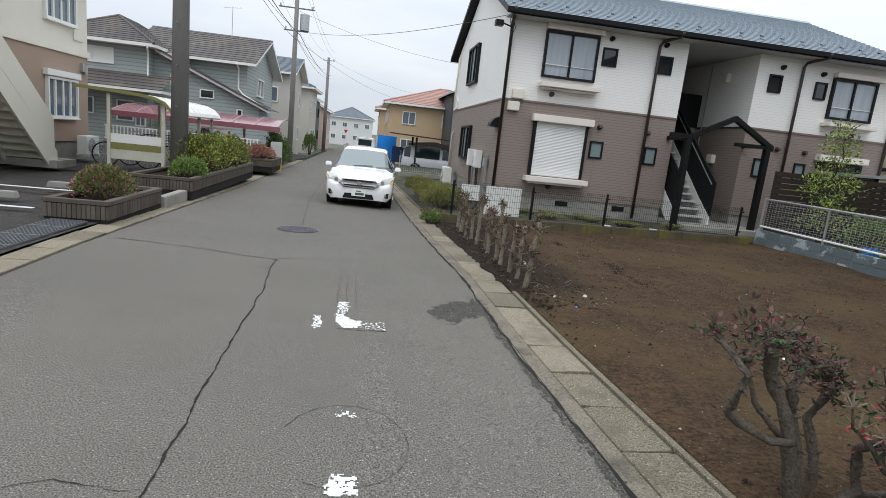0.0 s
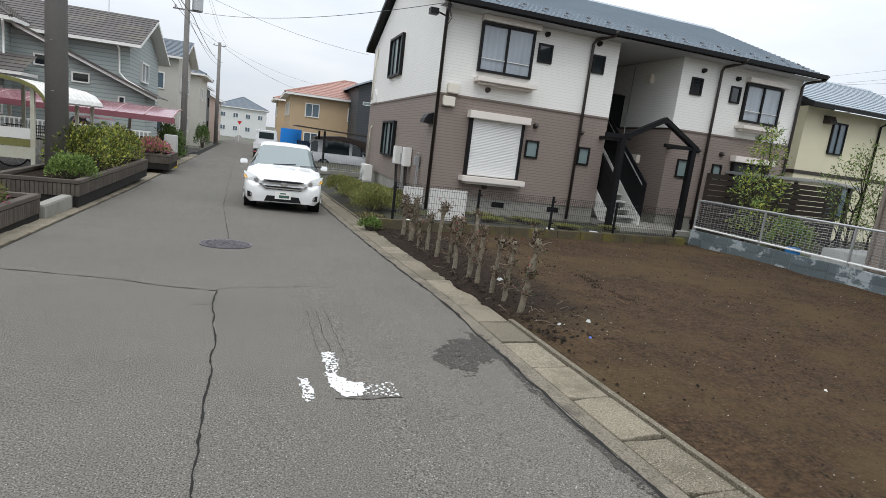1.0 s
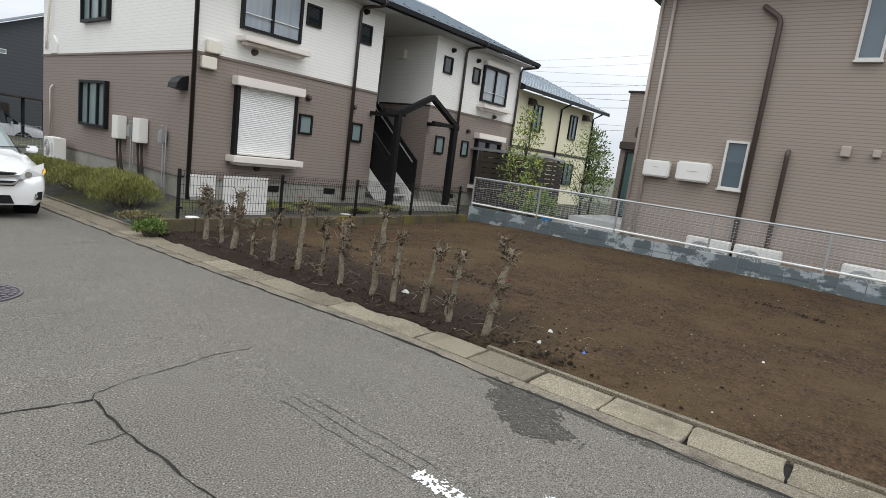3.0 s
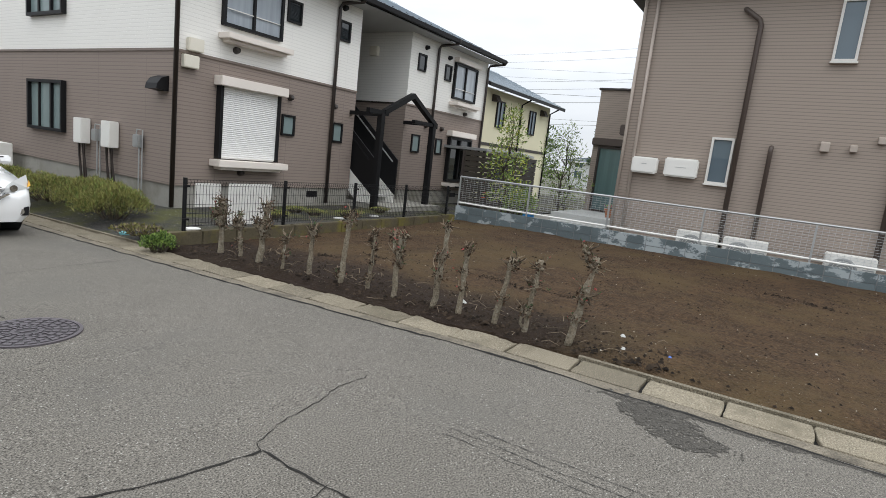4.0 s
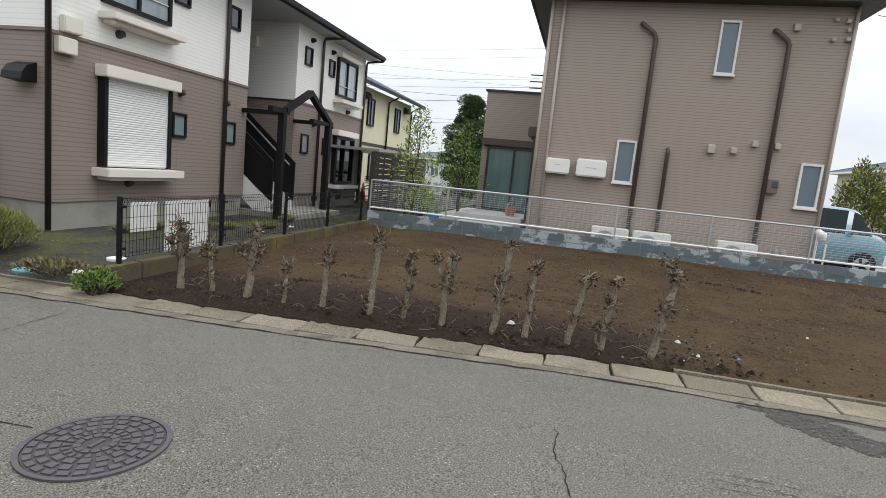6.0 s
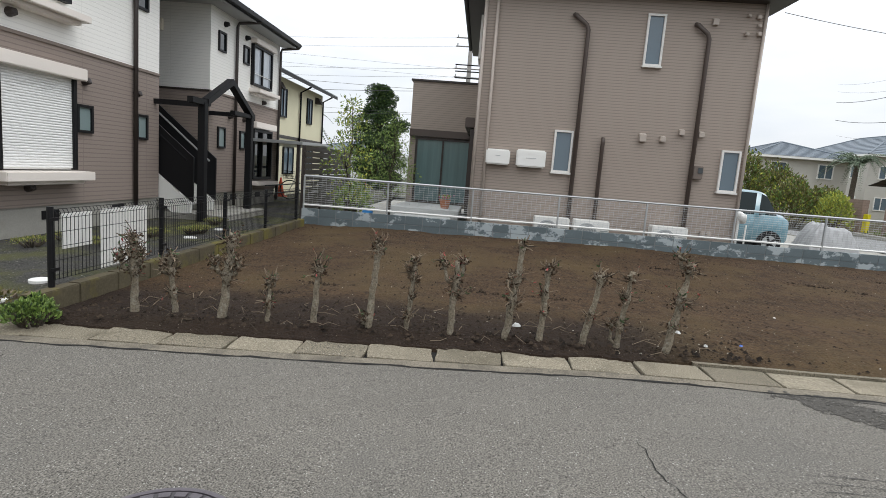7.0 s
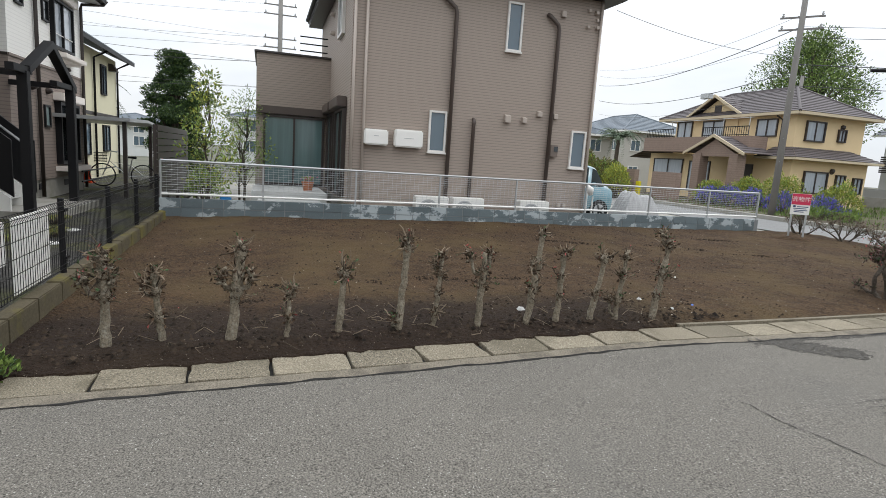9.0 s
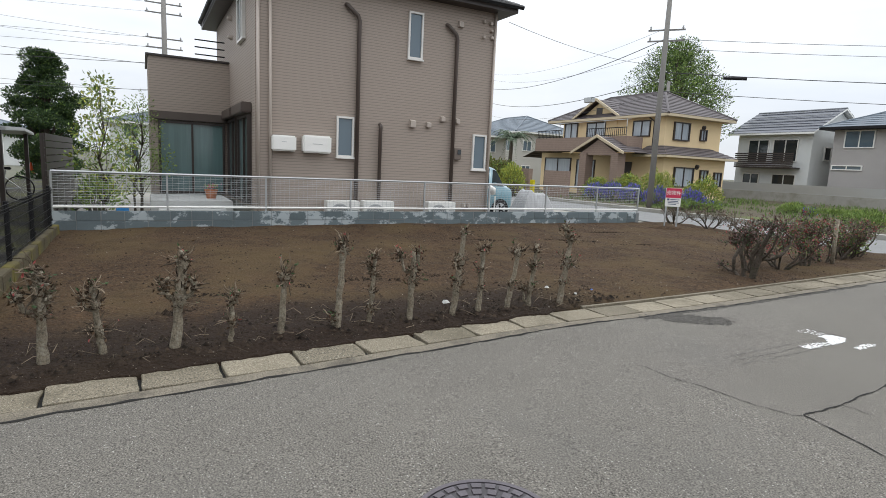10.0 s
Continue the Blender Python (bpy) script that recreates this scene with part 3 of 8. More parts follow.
for u0, u1, z0, z1, pane in ((6.64, 7.03, 1.62, 2.09, M_FROST), (8.27, 8.64, 1.6, 2.09, M_FROST), (6.62, 7.04, 4.1, 4.58, M_GLASS), (8.27, 8.66, 4.08, 4.56, M_GLASS),
                             (11.64, 12.05, 3.99, 4.48, M_GLASS), (13.12, 13.5, 3.95, 4.44, M_GLASS), (11.68, 12.1, 1.58, 2.12, M_FROST), (13.0, 13.36, 1.6, 2.1, M_FROST)):
    window(apt, "-y", FY, u0, u1, z0, z1, M_BLACK, pane, 1, 0.045, 0.045, label="small black-framed window")
sh = part("roller_shutter", Shape().box(5.02, FY - 0.08, 1.0, 6.42, FY, 2.46), M_SHUTTER, apt, "closed white roller shutter")
slat_form = part("slat", Shape().prism([(FY - 0.1, 0), (FY - 0.108, 0.012), (FY - 0.108, 0.03), (FY - 0.1, 0.038), (FY - 0.075, 0.038), (FY - 0.075, 0)], "x", 5.02, 6.42), M_SHUTTER, sh)
slat_form.location = (0, 0, 1.02)
for k in range(1, 36):
    piece("slat", slat_form.data, sh, (0, 0, 1.02 + k * 0.04))
for a in (4.95, 6.42):
    side = Shape()
    fbox(side, "-y", FY, a, a + 0.07, 1.0, 2.46, 0, 0.15)
    part("guide_rail", side, M_BLACK, sh)
hood = Shape()
fbox(hood, "-y", FY, 4.88, 6.6, 2.45, 2.64, 0, 0.26)
part("shutter_box", hood, M_OFFWHITE, sh, bevel=0.012)
ledge = Shape()
fbox(ledge, "-y", FY, 4.84, 6.62, 0.84, 0.98, 0, 0.36)
fbox(ledge, "-y", FY, 4.95, 6.5, 0.78, 0.84, 0, 0.26)
part("ledge", ledge, M_OFFWHITE, apt, "ivory ledge under the roller shutter", bevel=0.01)
w = window(apt, "-y", FY, 13.72, 15.15, 0.75, 2.22, M_BLACK, M_GLASS, 2, 0.07, 0.14, label="dark sliding window")
hood, ledge = Shape(), Shape()
fbox(hood, "-y", FY, 13.62, 15.25, 2.25, 2.43, 0, 0.24)
part("shutter_box", hood, M_OFFWHITE, w, bevel=0.012)
fbox(ledge, "-y", FY, 13.62, 15.25, 0.58, 0.7, 0, 0.34)
part("ledge", ledge, M_OFFWHITE, apt, bevel=0.01)
for u, z in ((5.35, 3.2), (6.85, 2.48), (8.28, 2.47), (6.82, 4.82), (8.4, 4.85), (12.0, 4.7), (13.3, 4.66), (12.35, 2.43), (13.25, 2.42), (14.6, 3.05), (5.6, 0.72)):
    vent(apt, "-y", FY, u, z, M_BLACK if z > 4 else M_BROWNPIPE, 0.07)
# foundation vents
for u in (5.9, 7.6, 12.6, 14.3):
    s = Shape()
    fbox(s, "-y", FY + 0.03, u, u + 0.36, 0.2, 0.34, 0, 0.012)
    part("foundation_vent", s, M_BLACK, apt)
for u, top in ((8.2, 4.92), (12.62, 4.9), (15.84, 4.9)):
    downpipe(apt, [(u + 0.32, 14.42, 5.12), (u + 0.3, 14.5, 5.0), (u + 0.06, FY - 0.07, top), (u, FY - 0.06, top - 0.12), (u, FY - 0.06, 0.05)], M_BROWNPIPE, 0.042)
downpipe(apt, [(3.95, 14.42, 5.12), (AX0 - 0.02, FY - 0.06, 4.85), (AX0 - 0.02, FY - 0.06, 0.0)], M_BROWNPIPE, 0.045)
for u0, z0 in ((4.25, 2.98), (4.16, 2.66)):
    s = Shape()
    fbox(s, "-y", FY, u0, u0 + 0.32, z0, z0 + 0.24, 0, 0.12)
    part("junction_box", s, M_CREAM, apt, "ivory plastic junction box", bevel=0.015)
# left gable side
for z0, z1, pane in ((1.12, 2.28, M_FROST), (3.72, 5.0, M_FROST)):
    window(apt, "-x", AX0, 19.2, 20.95, z0, z1, M_BLACK, pane, 3, 0.07, 0.11, label="black-framed bay window")
hood = Shape().prism([(0, 0), (-0.25, 0.02), (-0.23, 0.12), (-0.15, 0.23), (0, 0.29)], "y", 15.2, 15.58)
hood.v = [(AX0 + p[0], p[1], 2.18 + p[2]) for p in hood.v]
part("vent_hood", hood, M_BLACK, apt, "black hooded kitchen vent")
for y0 in (18.02, 16.86):
    s = Shape()
    fbox(s, "-x", AX0, y0 + 0.04, y0 + 0.38, 0.96, 1.5, 0.02, 0.22)
    h = part("water_heater", s, M_WHITE, apt, "white wall-hung gas water heater", bevel=0.012)
    t = Shape()
    for dy, bend in ((0.1, 0.05), (0.2, -0.04), (0.3, 0.06), (0.35, 0.0)):
        t.tube([(AX0 - 0.12, y0 + dy, 0.99), (AX0 - 0.1, y0 + dy + bend, 0.7), (AX0 - 0.08, y0 + dy + bend * 0.4, 0.4), (AX0 - 0.06, y0 + dy, 0.1)], 0.022, 6)
    part("piping", t, M_BROWNPIPE, h)
for y0 in (17.6, 15.98):
    s = Shape()
    fbox(s, "-x", AX0, y0, y0 + 0.2, 1.05, 1.3, 0.02, 0.14)
    g = part("gas_meter", s, M_ALU, apt, "grey gas meter with pipes", bevel=0.015)
    part("piping", Shape().tube([(AX0 - 0.08, y0 + 0.05, 1.05), (AX0 - 0.08, y0 + 0.05, 0.1)], 0.015, 6).tube([(AX0 - 0.08, y0 + 0.16, 1.3), (AX0 - 0.08, y0 + 0.14, 1.4), (AX0 - 0.06, y0 - 0.03, 1.4), (AX0 - 0.06, y0 - 0.03, 0.1)], 0.015, 6), M_ALU, g)
downpipe(apt, [(AX0 - 0.04, 23.2, 2.1), (AX0 - 0.07, 23.3, 2.0), (AX0 - 0.07, 23.3, 0.6)], M_CREAM, 0.03)
downpipe(apt, [(AX0 - 0.04, 23.4, 5.0), (AX0 - 0.09, 23.4, 4.2), (AX0 - 0.05, 23.75, 3.4), (AX0 - 0.05, 23.75, 3.1)], M_CREAM, 0.035)
plaque = Shape().prism([(22.9, 2.98), (23.45, 2.98), (23.45, 3.28), (23.2, 3.5), (22.9, 3.28)], "x", AX0 - 0.05, AX0)
part("wall_plaque", plaque, M_WHITE, apt, "small pale house-shaped wall plaque", bevel=0.01)
part("wall_lamp", Shape().box(3.55, 14.75, 4.72, 3.75, 14.95, 4.86).tube([(3.75, 14.85, 4.8), (4.05, 14.95, 4.75)], 0.02, 6), M_BLACK, apt, "black floodlight under the eaves")
s = Shape()
for k in range(5):
    s.tube([(3.95, 14.55, 5.1 - k * 0.06), (3.85 + 0.04 * k, 14.5, 4.85 - k * 0.05), (4.0, 14.9, 4.6 - 0.03 * k)], 0.008, 5)
part("service_cable", s, M_BLACK, apt)
# stairwell
st = Shape()
for k in range(14):
    y0, z0 = 14.55 + k * 0.235, 0.12 + k * 0.195
    st.box(9.2, y0, z0 + 0.15, 10.14, y0 + 0.28, z0 + 0.195)
    st.box(9.2, y0 + 0.26, z0, 10.14, y0 + 0.28, z0 + 0.15)
stair = part("stair", st, M_CONC_LIGHT, apt, "grey outdoor stair flight")
for x in (9.13, 10.14):
    part("stringer", Shape().prism([(14.35, 0.1), (14.35, 0.34), (17.7, 3.1), (17.95, 3.1), (17.95, 2.75), (14.75, 0.1)], "x", x, x + 0.06), M_WHITE, stair, "white painted stringer")
    part("side_panel", Shape().prism([(14.3, 0.36), (14.3, 1.32), (17.4, 3.85), (17.9, 4.1), (17.9, 3.0)], "x", x + 0.01, x + 0.05), M_BLACK, stair, "black stair balustrade panel")
    part("handrail", Shape().tube([(x + 0.03, 14.45, 1.25), (x + 0.03, 17.4, 3.69), (x + 0.03, 17.9, 3.99)], 0.03, 8), M_ALU if x > 10 else M_BLACK, stair)
part("landing_panel", Shape().box(10.21, 17.55, 2.95, OX1, 17.6, 4.0), M_BLACK, stair)
part("landing_panel", Shape().box(OX0 + 0.02, 18.0, 2.95, 10.1, 18.05, 4.1), M_BLACK, stair)
# plain black box that closes the left of the upper landing
part("dark_partition", Shape().box(OX0, 18.4, 2.95, 10.3, 18.5, 4.98), M_BLACK, apt, "black box from the upper landing to the ceiling")
for x0, z0 in ((9.3, 3.0), (9.3, 0.14)):
    part("door", Shape().box(OX0 + 0.02, 18.2, z0, OX0 + 0.06, 19.1, z0 + 2.0), M_BROWNPIPE, apt)
inner_side = Shape()
inner_side.box(OX1 - 0.02, FY + 0.002, 2.925, OX1, 19.6, 2.975)
part("belt_trim", inner_side, M_BROWNPIPE, apt)
for z in (2.0, 4.45):
    s = Shape()
    fbox(s, "-x", OX1, 16.2, 16.5, z - 0.15, z + 0.12, 0, 0.14)
    part("meter_box", s, M_CREAM, apt, bevel=0.015)
downpipe(apt, [(OX1 - 0.05, 17.2, 4.9), (OX1 - 0.05, 17.2, 0.1)], M_ALU, 0.018)
# porch frame
porch = thing("porch_frame", "black timber-look gabled porch frame before the stair", "porch")
PY = 14.0
for x in (8.93, 11.26):
    part("post", Shape().box(x - 0.075, PY - 0.075, 0.0, x + 0.075, PY + 0.075, 2.45), M_BLACK, porch, bevel=0.008)
part("beam", Shape().box(8.4, PY - 0.06, 2.4, 9.15, PY + 0.06, 2.52), M_BLACK, porch, bevel=0.006)
part("tie_beam", Shape().box(10.3, PY - 0.06, 2.34, 11.4, PY + 0.06, 2.44), M_BLACK, porch, bevel=0.006)
part("rafter", Shape().prism([(9.0, 2.4), (9.0, 2.54), (10.16, 3.12), (11.4, 2.44), (11.4, 2.3), (10.16, 2.98)], "y", PY - 0.08, PY + 0.08), M_BLACK, porch, bevel=0.006)
for x in (8.93, 11.26):
    part("wall_beam", Shape().box(x - 0.05, PY + 0.06, 2.36, x + 0.05, FY, 2.46), M_BLACK, porch)

# ---- taupe house ----
HX, HY0, HY1 = 10.8, 2.25, 8.45
house = thing("taupe_house", "two-storey house with taupe horizontal siding", "house")
part("wall", Shape().box(HX, HY0, 0.3, 18.0, HY1, 5.62), M_TAUPE, house)
part("foundation", Shape().box(HX + 0.04, HY0 + 0.04, -0.2, 17.96, HY1 - 0.04, 0.3), M_CONC, house)
part("annex_wall", Shape().box(15.0, HY1 + 0.002, 0.3, 18.0, 10.5, 4.08), M_TAUPE, house)
part("annex_cap", Shape().box(14.95, HY1, 4.08, 18.0, 10.56, 4.14), M_BROWNPIPE, house, bevel=0.01)
hip_roof(house, HX - 0.4, 18.4, HY0 - 0.4, HY1 + 0.42, 5.74, 7.3, surf("dark_roof_tile", (0.055, 0.05, 0.05), 0.6, vary=0.1), 14, M_BROWNPIPE)
part("eaves_gutter", Shape().tube([(HX - 0.48, HY0 - 0.5, 5.72), (HX - 0.48, HY1 + 0.5, 5.72)], 0.06, 8).tube([(HX - 0.48, HY1 + 0.5, 5.72), (18, HY1 + 0.5, 5.72)], 0.06, 8), M_BLACK, house)
M_FRAME_W = surf("pale_window_frame", (0.68, 0.66, 0.62), 0.45, vary=0.05, bump=0.03)
for y0, y1, z0, z1 in ((6.17, 6.6, 1.62, 2.58), (4.42, 4.82, 4.12, 5.24), (2.39, 2.82, 1.46, 2.4)):
    window(house, "-x", HX, y0, y1, z0, z1, M_FRAME_W, M_GLASS_BLUE, 1, 0.045, 0.06, sill=M_FRAME_W, label="narrow pale-framed window")
for y, z, s0, s1 in ((4.62, 2.55, 0.075, 0.1), (4.17, 2.55, 0.06, 0.07), (3.77, 2.73, 0.06, 0.07), (3.33, 2.71, 0.06, 0.07), (3.36, 5.15, 0.06, 0.08), (2.66, 5.32, 0.03, 0.04), (2.45, 5.3, 0.04, 0.05), (2.66, 4.93, 0.035, 0.04), (2.4, 4.95, 0.04, 0.05), (2.42, 5.12, 0.03, 0.04)):
    s = Shape().prism([(HX, z - s1), (HX - 0.1, z - s1), (HX - 0.1, z + s1 * 0.6), (HX, z + s1)], "y", y - s0, y + s0)
    part("vent_cover", Shape().add([(p[0], p[1], p[2]) for p in s.v], s.f), M_PALEPIPE, house, bevel=0.008)
for pts, m, r in (([(HX - 0.03, 6.42, 5.12), (HX - 0.09, 6.4, 5.1), (HX - 0.09, 6.14, 4.9), (HX - 0.08, 6.1, 4.8), (HX - 0.08, 6.1, 0.3)], M_PIPE, 0.05),
                  ([(HX - 0.03, 5.5, 2.46), (HX - 0.09, 5.5, 2.44), (HX - 0.1, 5.5, 2.36), (HX - 0.08, 5.5, 2.3), (HX - 0.08, 5.5, 0.3)], M_PIPE, 0.045),
                  ([(HX - 0.03, 3.76, 5.07), (HX - 0.09, 3.74, 5.05), (HX - 0.09, 3.5, 4.86), (HX - 0.08, 3.46, 4.76), (HX - 0.08, 3.46, 0.3)], M_PIPE, 0.05),
                  ([(HX - 0.05, 8.4, 5.6), (HX - 0.05, 8.4, 0.1)], M_PALEPIPE, 0.035), ([(HX - 0.06, 8.14, 5.6), (HX - 0.06, 8.14, 0.1)], M_PALEPIPE, 0.035),
                  ([(HX - 0.05, 2.3, 5.6), (HX - 0.05, 2.3, 0.1)], M_PALEPIPE, 0.035)):
    downpipe(house, pts, m, r)
for y0, y1, z0, z1 in ((7.58, 8.13, 1.69, 2.04), (6.76, 7.43, 1.68, 2.08)):
    s = Shape()
    fbox(s, "-x", HX, y0, y1, z0, z1, 0.02, 0.2)
    b = part("ventilation_unit", s, M_WHITE, house, "white wall-mounted ventilation unit", bevel=0.03)
    s = Shape()
    fbox(s, "-x", HX, y0 + 0.22, y1 - 0.22, z0 + 0.2, z0 + 0.212, 0.2, 0.204)
    part("mark", s, M_ALU, b)
s = Shape()
fbox(s, "-x", HX, 3.2, 3.42, 1.7, 2.0, 0.02, 0.12)
mb = part("electricity_meter", s, surf("meter_brown", (0.14, 0.11, 0.09), 0.5), house, "brown electricity meter box", bevel=0.015)
s = Shape()
fbox(s, "-x", HX, 3.22, 3.32, 1.84, 1.96, 0.12, 0.135)
part("meter_face", s, M_GLASS, mb)
# garden side of the house
M_TEAL = surf("teal_curtained_glass", (0.10, 0.17, 0.17), 0.3, vary=0.45, scale=7, grain=0.04, bump=0, stretch=(1, 1, 0.05), coat=1.0)
window(house, "+y", HY1, 12.1, 13.0, 4.3, 5.35, M_FRAME_W, M_GLASS_BLUE, 2, 0.06, 0.08)
for x0, x1 in ((11.3, 12.9), (13.3, 14.8)):
    w = window(house, "+y", HY1, x0, x1, 0.42, 2.5, M_BROWNPIPE, M_TEAL, 2, 0.06, 0.1, label="tall patio door with teal curtains")
    s = Shape()
    fbox(s, "+y", HY1, x0 - 0.05, x1 + 0.05, 2.52, 2.76, 0, 0.24)
    part("shutter_box", s, M_PIPE, w, bevel=0.02)
w = window(house, "-x", 15.0, 8.6, 10.3, 0.42, 2.4, M_BROWNPIPE, M_TEAL, 2, 0.06, 0.1, label="wide patio door with teal curtains")
s = Shape()
fbox(s, "-x", 15.0, 8.5, 10.5, 2.42, 2.64, 0, 0.16)
part("shutter_box", s, M_PIPE, w, bevel=0.02)
for z in (4.5, 5.0):
    vent(house, "+y", HY1, 13.9 + z * 0.1, z + 0.2, M_PALEPIPE, 0.07)
for z in (4.35, 4.55, 4.75):
    part("balcony_rail", Shape().tube([(15.6, 8.5, z), (15.6, 9.3, z)], 0.018, 6), M_BLACK, house)


# ---- lot boundary: low kerb with black mesh fence ----
KY = 12.15
kerb = structure(part("boundary_kerb", Shape().box(2.22, KY - 0.05, -0.35, 10.0, KY + 0.09, -0.02), M_MOSSY), "low mossy concrete kerb along the lot's edge", "kerb")
fence = thing("mesh_fence", "black wire mesh fence standing on a low mossy kerb", "fence")
post_x = [2.5, 4.34, 6.12, 7.8, 9.55]
for x in post_x:
    p = part("post", Shape().tube([(x, KY + 0.03, 0.0), (x, KY + 0.03, 0.85)], 0.03, 8), M_BLACK, fence)
    for z in (0.24, 0.72):
        part("clamp", Shape().box(x - 0.05, KY - 0.02, z, x + 0.05, KY, z + 0.03), M_BLACK, p)
for a, b in zip(post_x, post_x[1:]):
    s = Shape()
    n = round((b - a) / 0.052)
    for k in range(n + 1):
        x = a + (b - a) * k / n
        s.tube([(x, KY - 0.01, 0.15), (x, KY - 0.01, 0.75), (x, KY - 0.035, 0.79), (x, KY - 0.01, 0.83)], 0.003, 4, cap=False)
    for z in (0.16, 0.2, 0.34, 0.47, 0.61, 0.74, 0.79, 0.83):
        s.tube([(a, KY - (0.035 if z == 0.79 else 0.014), z), (b, KY - (0.035 if z == 0.79 else 0.014), z)], 0.0036, 4, cap=False)
    part("mesh_panel", s, M_BLACK, fence)
for x0, x1, z0, z1 in ((2.68, 3.1, 0.42, 0.77), (3.24, 4.07, 0.13, 0.78)):
    sg = tagged(part("notice_board", Shape().box(x0, KY + 0.05, z0, x1, KY + 0.062, z1), M_WHITE, bevel=0.003), "blank white board tied behind the mesh fence", "board", "boards on the fence")

# ---- block wall with pale mesh fence ----
def wall_x(y):
    return 10.08 + 0.008 * (12.2 - y)


bw = structure(part("block_wall", Shape().prism([(wall_x(12.24) + 0.008, 12.24), (wall_x(-3.1) + 0.008, -3.1), (wall_x(-3.1) + 0.11, -3.1), (wall_x(12.24) + 0.11, 12.24)], "z", -0.4, 0.352), surf("mortar", (0.2, 0.21, 0.21), 0.95, vary=0.15)), "low blue-grey concrete block wall with pale streaks", "wall")
pf = thing("pale_mesh_fence", "pale grey aluminium mesh fence on a block wall", "fence")
ys = [12.2 - 1.93 * k for k in range(8)] + [-3.05]
for y in ys:
    x = wall_x(y) + 0.06
    part("post", Shape().box(x - 0.02, y - 0.018, 0.34, x + 0.02, y + 0.018, 1.1), M_ALU, pf, bevel=0.004)
for a, b in zip(ys, ys[1:]):
    xa, xb = wall_x(a) + 0.06, wall_x(b) + 0.06
    part("top_rail", Shape().tube([(xa, a, 1.1), (xb, b, 1.1)], 0.022, 8), M_ALU, pf)
    part("bottom_rail", Shape().tube([(xa, a, 0.44), (xb, b, 0.44)], 0.022, 8), M_WHITE, pf)
    s = Shape()
    n = round((a - b) / 0.1)
    for k in range(1, n):
        t = k / n
        p = (xa + (xb - xa) * t, a + (b - a) * t)
        s.tube([(*p, 0.45), (*p, 1.09)], 0.0024, 3, cap=False)
    for k in range(13):
        z = 0.48 + k * 0.049
        s.tube([(xa, a, z), (xb, b, z)], 0.0028, 3, cap=False)
    part("mesh_panel", s, M_ALU, pf)

